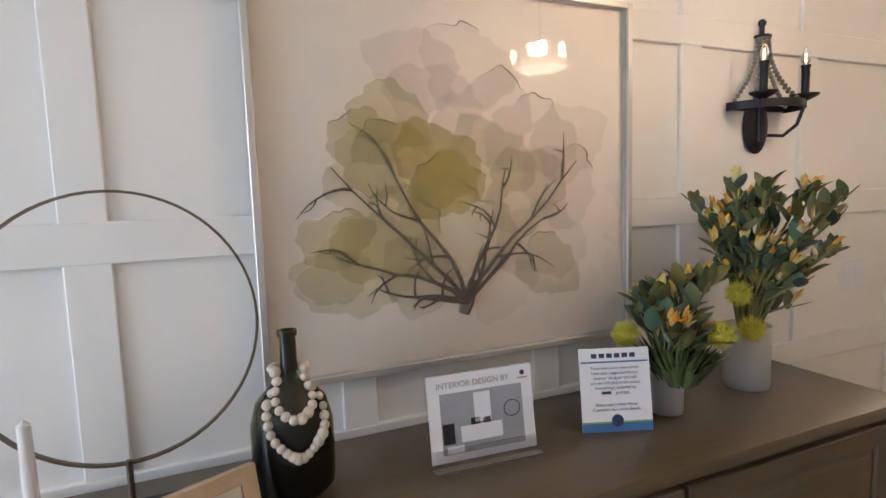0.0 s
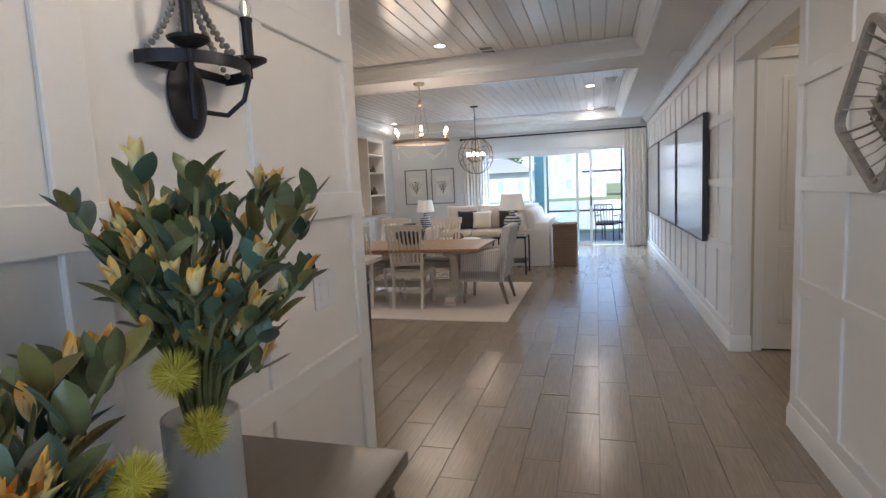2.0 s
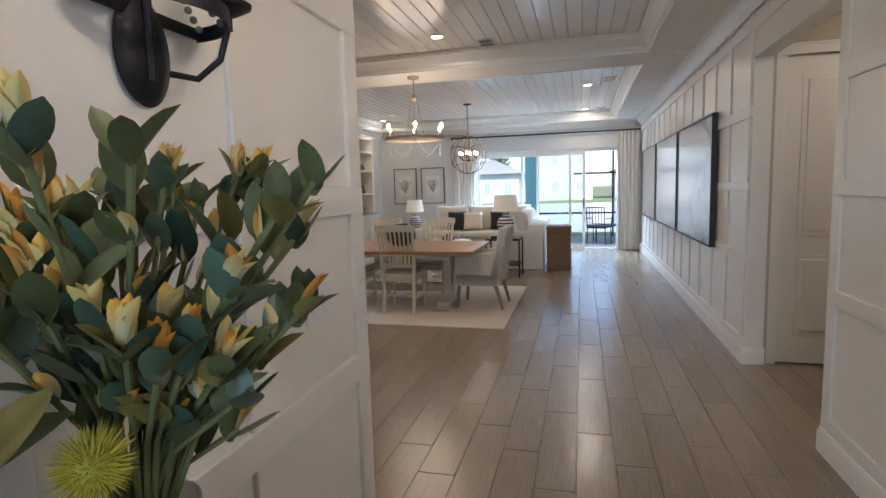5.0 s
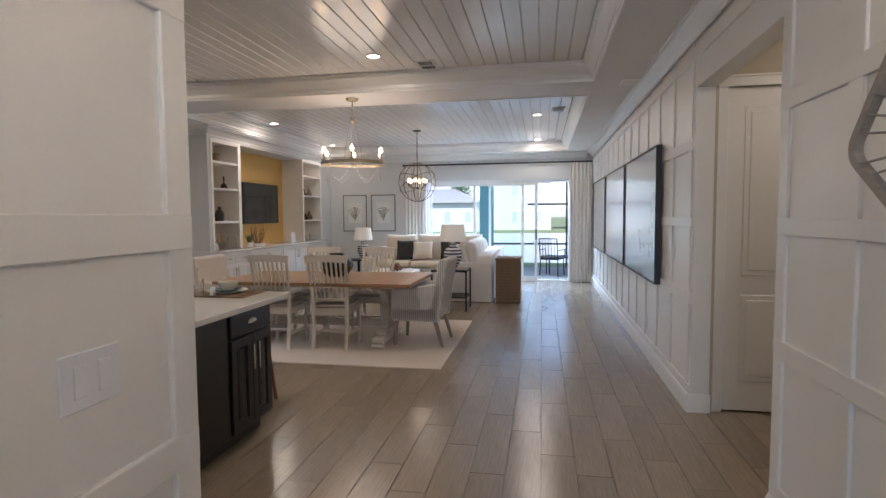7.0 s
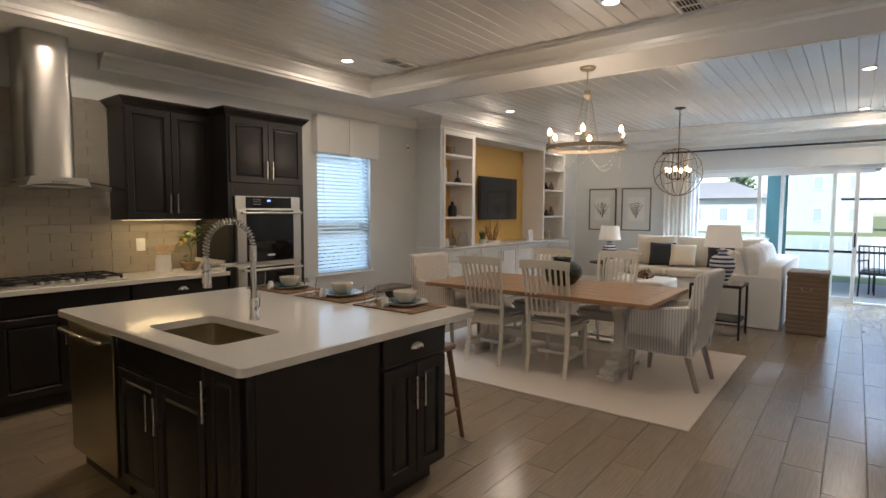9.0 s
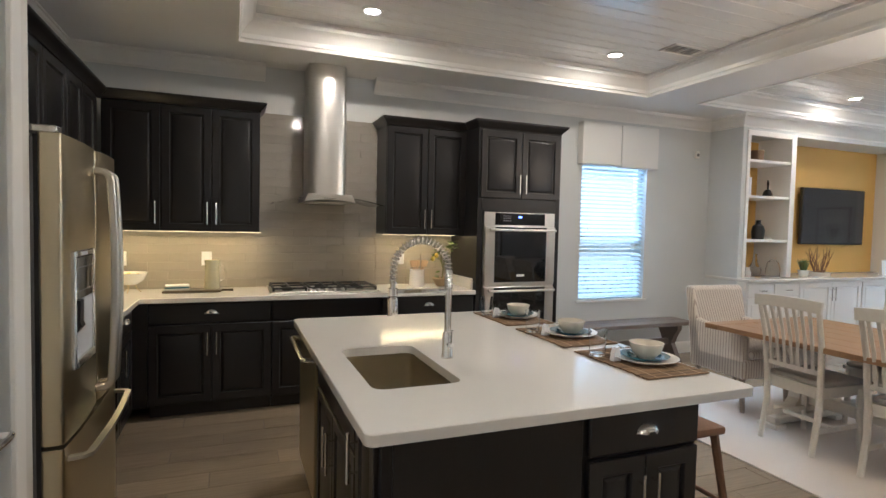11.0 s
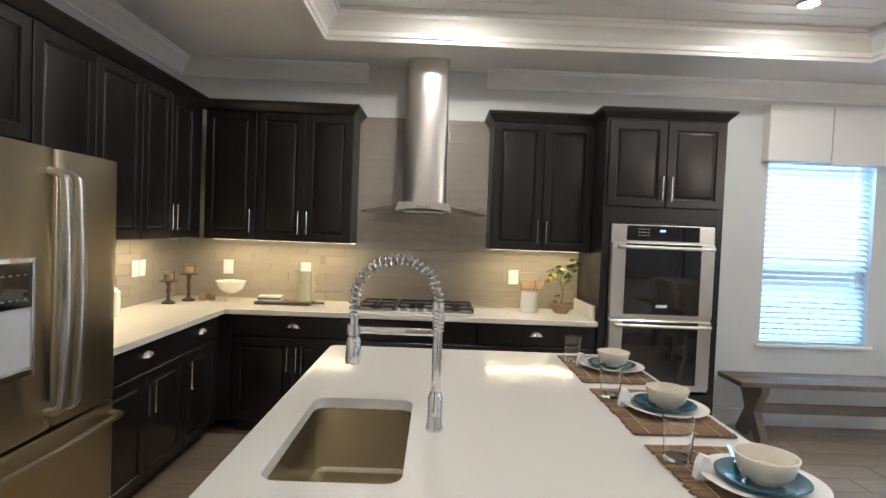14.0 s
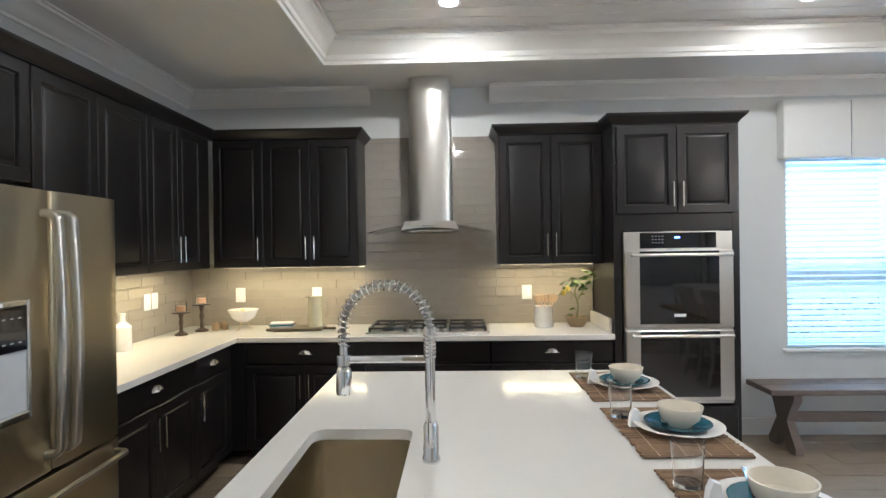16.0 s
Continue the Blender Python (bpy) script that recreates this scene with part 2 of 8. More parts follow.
M_MATBOARD = mat("white_mat_board", (0.72, 0.71, 0.67), 0.8, grain=120, var=0.02)
M_PRINT = mat("warm_print_paper", (0.60, 0.56, 0.48), 0.8, grain=30, var=0.06)
M_PRINTINK = mat("botanical_ink", (0.09, 0.09, 0.075), 0.8, grain=50, var=0.3)
M_CARD = mat("card_white", (0.78, 0.79, 0.82), 0.5, grain=100, var=0.01)
M_INK = mat("print_ink", (0.035, 0.045, 0.10), 0.6, grain=100, var=0.1)
M_INKGREY = mat("print_grey_ink", (0.30, 0.31, 0.33), 0.6, grain=100, var=0.1)
M_INKBLUE = mat("print_blue_band", (0.05, 0.16, 0.36), 0.5, grain=60, var=0.05)
M_INKGREEN = mat("print_green_band", (0.20, 0.38, 0.12), 0.5, grain=60, var=0.05)
M_PHOTOGREY = mat("photo_mid_grey", (0.33, 0.34, 0.37), 0.4, grain=8, var=0.2, stain=0.2)
M_LEAF = mat("waxy_grey_green_leaf", (0.115, 0.140, 0.055), 0.34, grain=22, var=0.34, per_object=0.40, stretch=(4, 1, 1), bump=0.1)
M_LEAFTEAL = mat("teal_green_leaf", (0.070, 0.122, 0.080), 0.34, grain=14, var=0.28, per_object=0.35, bump=0.1)
M_LEAFOLIVE = mat("olive_leaf", (0.20, 0.175, 0.05), 0.34, grain=14, var=0.28, per_object=0.35, bump=0.1)
M_PETAL = mat("yellow_cream_bract", (0.80, 0.44, 0.045), 0.5, grain=18, var=0.2, per_object=0.25, stretch=(1, 1, 4))
M_PETALPALE = mat("pale_cream_bract", (0.78, 0.60, 0.20), 0.5, grain=18, var=0.15, per_object=0.2)
M_PETALORANGE = mat("orange_bract", (0.74, 0.28, 0.02), 0.5, grain=18, var=0.2, per_object=0.25)


def shaded_petal(m, base, reach):
    """Lets a bract run from a pale green base to its own colour at the tip."""
    t = m.node_tree
    p = t.nodes["Principled BSDF"]
    tip = p.inputs["Base Color"].links[0].from_socket
    co, sp, mr, mx = (t.nodes.new(k) for k in ("ShaderNodeTexCoord", "ShaderNodeSeparateXYZ", "ShaderNodeMapRange", "ShaderNodeMix"))
    t.links.new(co.outputs["Object"], sp.inputs[0])
    t.links.new(sp.outputs["X"], mr.inputs["Value"])
    mr.inputs["From Max"].default_value = reach
    mx.data_type = "RGBA"
    mx.inputs["A"].default_value = (*base, 1)
    t.links.new(mr.outputs["Result"], mx.inputs["Factor"])
    t.links.new(tip, mx.inputs["B"])
    t.links.new(mx.outputs["Result"], p.inputs["Base Color"])


shaded_petal(M_PETAL, (0.74, 0.70, 0.44), 0.052)
shaded_petal(M_PETALPALE, (0.70, 0.68, 0.46), 0.048)
shaded_petal(M_PETALORANGE, (0.66, 0.50, 0.16), 0.05)
shaded_petal(M_LEAF, (0.10, 0.10, 0.045), 0.035)
M_SPIKE = mat("pincushion_yellow", (0.58, 0.52, 0.06), 0.6, grain=20, var=0.2, island=0.25)
M_STEM = mat("flower_stem", (0.16, 0.18, 0.07), 0.6, grain=40, var=0.25)
M_SPRIG = mat("feathery_green", (0.12, 0.17, 0.06), 0.6, grain=40, var=0.25, island=0.3)
M_HERB = mat("citrus_leaf", (0.10, 0.15, 0.035), 0.45, grain=30, var=0.25, per_object=0.3)
M_LEMON = mat("lemon", (0.60, 0.46, 0.06), 0.45, grain=60, var=0.1, bump=0.2)
M_SOIL = mat("soil", (0.05, 0.035, 0.025), 0.95, grain=90, var=0.4, bump=0.6)
M_BEAD = mat("pale_wood_bead", (0.60, 0.52, 0.42), 0.55, grain=40, var=0.12)
M_GREYBEAD = mat("grey_wood_bead", (0.20, 0.19, 0.165), 0.7, grain=60, var=0.15)
M_BASKET = mat("grey_wood_strip", (0.30, 0.27, 0.235), 0.7, grain=14, var=0.25, bump=0.15, stretch=(1, 1, 6))
M_TERRA = mat("tan_clay", (0.30, 0.22, 0.13), 0.8, grain=40, var=0.15, bump=0.2)
M_BULB = glow("filament_bulb", (1.0, 0.60, 0.26), 14.0)
M_LITSHADE = glow("lit_drum_shade", (1.0, 0.80, 0.56), 0.7)
M_CAN = glow("downlight_lens", (1.0, 0.86, 0.66), 10.0)
M_LED = glow("oven_display_digits", (0.05, 0.12, 1.0), 3.0)
M_STRIP = glow("under_cabinet_strip", (1.0, 0.74, 0.36), 0.9)
M_TV = mat("tv_screen", (0.010, 0.010, 0.012), 0.12, grain=5, var=0.1, coat=0.3)
M_GRASS = mat("lawn", (0.15, 0.18, 0.07), 0.9, grain=8, var=0.35, bump=0.6, stain=0.25)
M_WATER = mat("pond_water", (0.16, 0.22, 0.24), 0.10, grain=3, var=0.1, bump=0.15)
M_LANAI = mat("lanai_paver", (0.24, 0.23, 0.22), 0.8, grain=30, var=0.15)
M_STUCCO = mat("pale_stucco", (0.46, 0.47, 0.465), 0.9, grain=90, var=0.06, bump=0.3)
M_TEALSTUCCO = mat("blue_grey_stucco", (0.10, 0.20, 0.21), 0.9, grain=90, var=0.08, bump=0.3)
M_ROOF = mat("grey_shingle", (0.30, 0.29, 0.285), 0.9, grain=20, var=0.2)
M_FARGLASS = mat("far_window_glass", (0.36, 0.40, 0.42), 0.1, grain=5, var=0.1)
M_HEDGE = mat("hedge_leaf", (0.10, 0.15, 0.07), 0.7, grain=10, var=0.3, island=0.4)
M_BARK = mat("bark", (0.10, 0.08, 0.06), 0.9, grain=30, var=0.3, bump=0.4)


# ---- building helpers ----
def B(*prims):
    bm = bmesh.new()
    for f in prims:
        f(bm)
    return bm


def box(x0, x1, y0, y1, z0, z1, b=0.0, seg=1):
    def f(bm):
        g = bmesh.ops.create_cube(bm, size=1, matrix=Matrix.Translation(((x0 + x1) / 2, (y0 + y1) / 2, (z0 + z1) / 2)) @ Matrix.Diagonal((x1 - x0, y1 - y0, z1 - z0, 1)))
        if b:
            es = list({e for v in g["verts"] for e in v.link_edges})
            bmesh.ops.bevel(bm, geom=es, offset=b, segments=seg, affect="EDGES", profile=0.5, clamp_overlap=True)
    return f


def obox(m, sx, sy, sz, b=0.0, seg=1):
    """A box of that size about the origin of m."""
    def f(bm):
        g = bmesh.ops.create_cube(bm, size=1, matrix=m @ Matrix.Diagonal((sx, sy, sz, 1)))
        if b:
            es = list({e for v in g["verts"] for e in v.link_edges})
            bmesh.ops.bevel(bm, geom=es, offset=b, segments=seg, affect="EDGES", profile=0.5, clamp_overlap=True)
    return f


def tube(pts, r, n=8, closed=False, flat=None):
    """A round bar along points; r is one radius or one for each point; flat = (width, height) makes a strap."""
    def f(bm):
        ps = [Vector(p) for p in pts]
        rs = r if isinstance(r, (list, tuple)) else [r] * len(ps)
        rings, up = [], None
        for i, p in enumerate(ps):
            a = ps[i - 1] if (i > 0 or closed) else p
            c = ps[(i + 1) % len(ps)] if (i < len(ps) - 1 or closed) else p
            d = (c - a).normalized()
            if up is None:
                up = Vector((0, 0, 1)) if abs(d.z) < 0.9 else Vector((1, 0, 0))
            side = d.cross(up).normalized()
            up = side.cross(d).normalized()
            ring = []
            for k in range(n):
                q = 2 * math.pi * (k + 0.5) / n
                if flat:
                    off = side * (flat[0] / 2 * (1 if math.cos(q) > 0 else -1)) + up * (flat[1] / 2 * (1 if math.sin(q) > 0 else -1))
                else:
                    off = (side * math.cos(q) + up * math.sin(q)) * rs[i]
                ring.append(bm.verts.new(p + off))
            rings.append(ring)
        last = len(rings) if closed else len(rings) - 1
        for i in range(last):
            u, v = rings[i], rings[(i + 1) % len(rings)]
            for k in range(n):
                bm.faces.new((u[k], u[(k + 1) % n], v[(k + 1) % n], v[k]))
        if not closed:
            bm.faces.new(rings[0][::-1])
            bm.faces.new(rings[-1])
    return f


def rod(p, q, r, r2=None, n=10):
    return tube([p, q], [r, r if r2 is None else r2], n)


def lathe(prof, n=24, at=(0, 0, 0)):
    """Profile (radius, z) turned about z."""
    def f(bm):
        rings = []
        for rr, z in prof:
            if rr < 1e-5:
                rings.append([bm.verts.new((at[0], at[1], at[2] + z))])
            else:
                rings.append([bm.verts.new((at[0] + rr * math.cos(2 * math.pi * k / n), at[1] + rr * math.sin(2 * math.pi * k / n), at[2] + z)) for k in range(n)])
        for u, v in zip(rings, rings[1:]):
            for k in range(n):
                a, b = k, (k + 1) % n
                if len(u) == 1 and len(v) == 1:
                    continue
                if len(u) == 1:
                    bm.faces.new((u[0], v[b], v[a]))
                elif len(v) == 1:
                    bm.faces.new((u[a], u[b], v[0]))
                else:
                    bm.faces.new((u[a], u[b], v[b], v[a]))
        for ring in (rings[0], rings[-1]):
            if len(ring) > 1:
                bm.faces.new(ring)
    return f


def ball(c, r, n=10, squash=1.0):
    return lathe([(r * math.sin(math.pi * i / n), -r * squash * math.cos(math.pi * i / n)) for i in range(n + 1)], 2 * n, c)


def prism(pts, axis, a, b):
    """A flat outline of (u, v) points drawn out along axis from a to b: for x they are (y, z), for y (x, z), for z (x, y)."""
    def f(bm):
        def at(u, v, w):
            return {"x": (w, u, v), "y": (u, w, v), "z": (u, v, w)}[axis]
        lo = [bm.verts.new(at(u, v, a)) for u, v in pts]
        hi = [bm.verts.new(at(u, v, b)) for u, v in pts]
        n = len(pts)
        bm.faces.new(lo)
        bm.faces.new(hi[::-1])
        for i in range(n):
            bm.faces.new((lo[i], hi[i], hi[(i + 1) % n], lo[(i + 1) % n]))
    return f


def sweep(path, prof, closed=False, left=True):
    """A moulding: profile (out, up) carried along level corners (x, y, z), out to the left of the way."""
    def f(bm):
        n, rings = len(path), []
        P = [Vector(p) for p in path]
        for i in range(n):
            ns = []
            for j in ((i - 1, i), (i, i + 1)):
                if not closed and (j[0] < 0 or j[1] >= n):
                    continue
                d = (P[j[1] % n] - P[j[0] % n]).normalized()
                ns.append(Vector((-d.y, d.x, 0)) * (1 if left else -1))
            off = ns[0] if len(ns) == 1 else (ns[0] + ns[1]) / (1 + ns[0].dot(ns[1]))
            rings.append([bm.verts.new(P[i] + off * u + Vector((0, 0, v))) for u, v in prof])
        m = len(prof)
        for i in range(n if closed else n - 1):
            a, b = rings[i], rings[(i + 1) % n]
            for k in range(m):
                bm.faces.new((a[k], b[k], b[(k + 1) % m], a[(k + 1) % m]))
        if not closed:
            bm.faces.new(rings[0])
            bm.faces.new(rings[-1][::-1])
    return f


def cushion(m, sx, sy, sz, n=10, pinch=0.35):
    """A stuffed pillow about the origin of m: sx by sy across, sz thick at its middle."""
    def f(bm):
        grid = []
        for s in (1, -1):
            g = []
            for i in range(n + 1):
                row = []
                for j in range(n + 1):
                    u, v = 2 * i / n - 1, 2 * j / n - 1
                    h = (max(0, 1 - abs(u) ** 3) * max(0, 1 - abs(v) ** 3)) ** pinch
                    k = 1 - 0.06 * (1 - abs(v)) * abs(u) ** 2
                    k2 = 1 - 0.06 * (1 - abs(u)) * abs(v) ** 2
                    row.append(bm.verts.new(m @ Vector((u * sx / 2 * k, v * sy / 2 * k2, s * (sz / 2 * h + 0.003)))))
                g.append(row)
            grid.append(g)
            for i in range(n):
                for j in range(n):
                    q = (g[i][j], g[i + 1][j], g[i + 1][j + 1], g[i][j + 1])
                    bm.faces.new(q if s > 0 else q[::-1])
        edge = [(i, 0) for i in range(n)] + [(n, j) for j in range(n)] + [(i, n) for i in range(n, 0, -1)] + [(0, j) for j in range(n, 0, -1)]
        for k in range(len(edge)):
            (a, b), (c, d) = edge[k], edge[(k + 1) % len(edge)]
            bm.faces.new((grid[0][a][b], grid[1][a][b], grid[1][c][d], grid[0][c][d]))
    return f


def made(name, bm, material, smooth=35):
    bmesh.ops.recalc_face_normals(bm, faces=bm.faces)
    me = bpy.data.meshes.new(name)
    bm.to_mesh(me)
    bm.free()
    me.materials.append(material)
    if smooth:
        me.shade_smooth()
        me.set_sharp_from_angle(angle=radians(smooth))
    return me


def part(name, bm, material, parent=None, label="", smooth=35):
    ob = new(name, made(name, bm, material, smooth))
    if parent is not None:
        ob.parent = parent
    if label:
        ob["label"] = label
    return ob


def thing(name, m, label, category, group=""):
    ob = new(name)
    ob.empty_display_size = 0.1
    ob.matrix_world = m
    return tagged(ob, label, category, group)


def solid(name, bm, material, label, category, group="", m=None, smooth=35):
    ob = tagged(part(name, bm, material, smooth=smooth), label, category, group)
    if m is not None:
        ob.matrix_world = m
    return ob


def setting(name, bm, material, label, category, smooth=35):
    return tagged(part(name, bm, material, smooth=smooth), label, category, kind="structure")


def words(name, text, size, material, parent, m, align="CENTER", label=""):
    c = bpy.data.curves.new(name, "FONT")
    c.body, c.size, c.align_x, c.align_y, c.extrude = text, size, align, "CENTER", 0.0002
    tmp = bpy.data.objects.new(name, c)
    scene.collection.objects.link(tmp)
    bpy.context.view_layer.update()
    me = bpy.data.meshes.new_from_object(tmp.evaluated_get(bpy.context.evaluated_depsgraph_get()))
    bpy.data.objects.remove(tmp)
    me.materials.append(material)
    me.transform(m)
    ob = new(name, me)
    ob.parent = parent
    if label:
        ob["label"] = label
    return ob

# ---- the large structure ----
WALLX, KY, RY, CY, SOFF, TOP, LX = 13.0, 5.955, -0.464, 1.49, 2.82, 3.0, 1.608
part_floor = setting("floor", B(box(-3.6, WALLX + 0.2, -2.5, 6.2, -0.14, -0.004)), M_GROUT, "grey-brown wood-look tile floor with dark joints", "floor")

CROWN = [(0, 0), (0, -0.13), (0.012, -0.13), (0.014, -0.112), (0.03, -0.10), (0.05, -0.07), (0.078, -0.04), (0.10, -0.03), (0.102, -0.014), (0.115, -0.012), (0.115, 0)]
TRAYMOULD = [(0, -0.012), (0.018, -0.012), (0.022, 0.012), (0.034, 0.018), (0.036, 0.05), (0.046, 0.06), (0.062, 0.085), (0.092, 0.115), (0.11, 0.124), (0.112, 0.15), (0.128, 0.155), (0.128, 0.178), (0, 0.178)]
BASE = [(0, 0), (0.016, 0), (0.016, 0.105), (0.011, 0.118), (0.006, 0.132), (0, 0.135)]

# ceiling: flat soffit with two raised trays of tongue-and-groove boards
TRAYS = ((2.88, 6.74, 0.08, 5.335), (7.38, 12.6, 0.08, 5.335))


def ceiling_mesh(bm):
    xs = [-3.6, 2.88, 6.74, 7.38, 12.6, WALLX + 0.2]
    for i in range(5):
        tray = i in (1, 3)
        for y0, y1 in (((-2.5, 0.08), (5.335, 6.2)) if tray else ((-2.5, 6.2),)):
            box(xs[i], xs[i + 1], y0, y1, SOFF, SOFF + 0.4)(bm)
    for x0, x1, y0, y1 in TRAYS:
        box(x0 - 0.01, x1 + 0.01, y0, y1, TOP + 0.014, TOP + 0.1)(bm)
        y, w = y0, 0.138
        while y < y1 - 0.01:
            e = min(y + w, y1)
            prism([(y + 0.001, TOP + 0.02), (y + 0.001, TOP + 0.007), (y + 0.007, TOP), (e - 0.007, TOP), (e - 0.001, TOP + 0.007), (e - 0.001, TOP + 0.02)], "x", x0 + 0.002, x1 - 0.002)(bm)
            y += w


ceiling = setting("ceiling", B(ceiling_mesh), M_BOARD, "white ceiling with two board-lined trays and glossy paint", "ceiling", smooth=0)
ceiling.data.materials.append(M_CEIL)
for face in ceiling.data.polygons:
    face.material_index = 1 if face.center.z < TOP - 0.02 else 0
for x0, x1, y0, y1 in TRAYS:
    setting("trim", B(sweep([(x0, y0, SOFF), (x1, y0, SOFF), (x1, y1, SOFF), (x0, y1, SOFF)], TRAYMOULD, True)), M_TRIM, "white stepped crown moulding lining the ceiling tray", "moulding", smooth=25)


def panelled(name, runs, face, front, xs, rails, label, low=0.0, high=SOFF):
    """A wall along x whose board-and-batten face looks along front (+1: towards +y); runs are (x0, x1, z0, z1) of solid wall."""
    back = face - front * 0.014
    lo, hi = sorted((back, back - front * 0.13))
    w = setting(name, B(*[box(a, b, lo, hi, c, d) for a, b, c, d in runs]), M_TRIM, label, "wall")
    for x in xs:
        for a, b, c, d in runs:
            if a - 0.01 <= x - 0.045 and x + 0.045 <= b + 0.01 and d - c > 1.2:
                part("batten", B(box(max(a, x - 0.045), min(b, x + 0.045), *sorted((back - front * 0.002, face)), max(c, 0.13), d - 0.09, 0.003)), M_TRIM, w)
    for z0, z1 in rails:
        for a, b, c, d in runs:
            if c <= z0 and z1 <= d:
                part("rail", B(box(a + 0.001, b - 0.001, *sorted((back - front * 0.002, face + front * 0.002)), z0, z1, 0.003)), M_TRIM, w)
    return w


RAILS = [(0.135, 0.215), (0.828, 0.918), (1.381, 1.471), (1.948, 2.038), (2.56, 2.66)]
panelled("wall_hall_left", [(-3.5, 2.28, 0, SOFF)], CY, -1, [-3.4 + 0.0, -2.84, -2.28, -1.72, -1.16, -0.6, -0.04, 0.52, 1.08, 1.65, 2.235], RAILS, "white board-and-batten wall beside the console table")
RR = [(0.135, 0.205), (0.80, 0.885), (1.365, 1.44), (1.925, 2.01), (2.56, 2.66)]
panelled("wall_hall_right", [(5.19, WALLX, 0, SOFF)], RY, 1, [5.27 + 0.557 * k for k in range(14)], RR, "white board-and-batten wall hung with large canvases")
panelled("wall_entry_right", [(-3.5, 3.754, 0, SOFF), (3.754, 5.19, 2.363, SOFF)], RY, 1, [3.71 - 0.0, 3.16, 2.6, 2.04, 1.48, 0.92, 0.36, -0.2, -0.76, -1.32, -1.88, -2.44], RR, "white board-and-batten wall with a woven basket")
for a, b in ((-3.5, 3.754), (5.19, WALLX)):
    setting("baseboard", B(sweep([(b, RY, 0), (a, RY, 0)], BASE, left=False)), M_TRIM, "white painted baseboard along the hall", "baseboard")
setting("baseboard", B(sweep([(5.189, RY - 0.15, 0), (5.189, RY + 0.016, 0)], BASE)), M_TRIM, "white baseboard returned round the opening", "baseboard")
setting("baseboard", B(sweep([(2.28, CY, 0), (-3.5, CY, 0)], BASE)), M_TRIM, "white painted baseboard under the console", "baseboard")
setting("trim", B(sweep([(WALLX, RY, SOFF), (-3.5, RY, SOFF)], CROWN, left=False)), M_TRIM, "white crown moulding along the hall wall", "moulding", 25)

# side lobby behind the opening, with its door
# The box at x 5.362, unseen behind the door, is added to block outside light.
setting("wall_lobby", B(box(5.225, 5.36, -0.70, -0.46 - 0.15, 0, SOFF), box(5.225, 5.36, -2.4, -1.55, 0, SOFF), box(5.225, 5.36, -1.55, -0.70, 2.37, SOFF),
        box(3.6, 3.74, -2.4, -0.62, 0, SOFF), box(3.6, 5.4, -2.54, -2.4, 0, SOFF), box(5.362, 5.45, -2.54, -0.61, 0, SOFF), box(5.191, 5.224, -0.629, -0.6085, 0, SOFF)), M_LOBBY, "plain greige lobby walls, dimness put into the paint colour", "wall")


def door_leaf(name, m, w, h, hinge_side, label, knob=True):
    """A two-panel door standing along local x, its face towards -y."""
    d = thing(name, m, label, "door")
    d["kind"] = "structure"
    part("leaf", B(box(0, w, 0.006, 0.04, 0, h, 0.002)), M_TRIM, d)
    rows = ((0.22, 0.86), (1.0, h - 0.14))
    for z0, z1 in rows:
        part("panel", B(box(0.12, w - 0.12, 0.000, 0.010, z0, z1, 0.006), box(0.155, w - 0.155, -0.006, 0.010, z0 + 0.035, z1 - 0.035, 0.008)), M_TRIM, d)
    for z in (0.25, h * 0.5, h - 0.28):
        x = 0.0 if hinge_side == "a" else w
        part("hinge", B(rod((x - 0.004, -0.006, z - 0.05), (x - 0.004, -0.006, z + 0.05), 0.007)), M_NICKEL, d, "satin nickel hinge")
    if knob:
        x = w - 0.07 if hinge_side == "a" else 0.07
        k = part("door_handle", B(lathe([(0.0, 0), (0.03, 0.0), (0.03, 0.006), (0.0, 0.008)], 16), rod((0, 0, 0), (0, 0, 0.05), 0.009), tube([(0, 0, 0.05), (0.03 if hinge_side == "b" else -0.03, 0, 0.055), (0.11 if hinge_side == "b" else -0.11, 0, 0.052)], 0.009)), M_CHROME, d, "chrome lever handle")
        k.matrix_basis = pose(x, 0.004, 0.885, 90, 0, 0)
    return d


door_leaf("door_1", pose(5.235, -0.70, 0.012, 0, 0, -90), 0.81, 2.353, "a", "closed white two-panel door with nickel hinges", knob=False)
setting("trim", B(box(5.213, 5.228, -0.702, -0.631, 0, 2.364, 0.003), box(5.211, 5.2245, -1.6, -0.631, 2.3645, 2.4295, 0.003), box(5.205, 5.228, -1.62, -0.62, 2.43, 2.447, 0.003)), M_TRIM, "white casing round the lobby door", "trim")

# pantry block between hall and kitchen, with its door
setting("wall_pantry", B(box(2.15, 2.28, CY + 0.145, 1.99, 0, SOFF), box(2.15, 2.28, 2.85, 3.015, 0, SOFF), box(2.15, 2.28, 1.99, 2.85, 2.36, SOFF), box(LX - 0.13, 2.15, 2.875, 3.015, 0, SOFF)), M_WALL, "plain white pantry wall next to the refrigerator", "wall")
door_leaf("door_2", pose(2.262, 2.01, 0.012, 0, 0, 90), 0.82, 2.33, "a", "closed white panel door with chrome lever")
setting("trim", B(box(2.2805, 2.296, 1.93, 2.005, 0, 2.3545, 0.003), box(2.2805, 2.296, 2.835, 2.91, 0, 2.3545, 0.003), box(2.2805, 2.298, 1.925, 2.915, 2.355, 2.43, 0.003)), M_TRIM, "white casing round the pantry door", "trim")

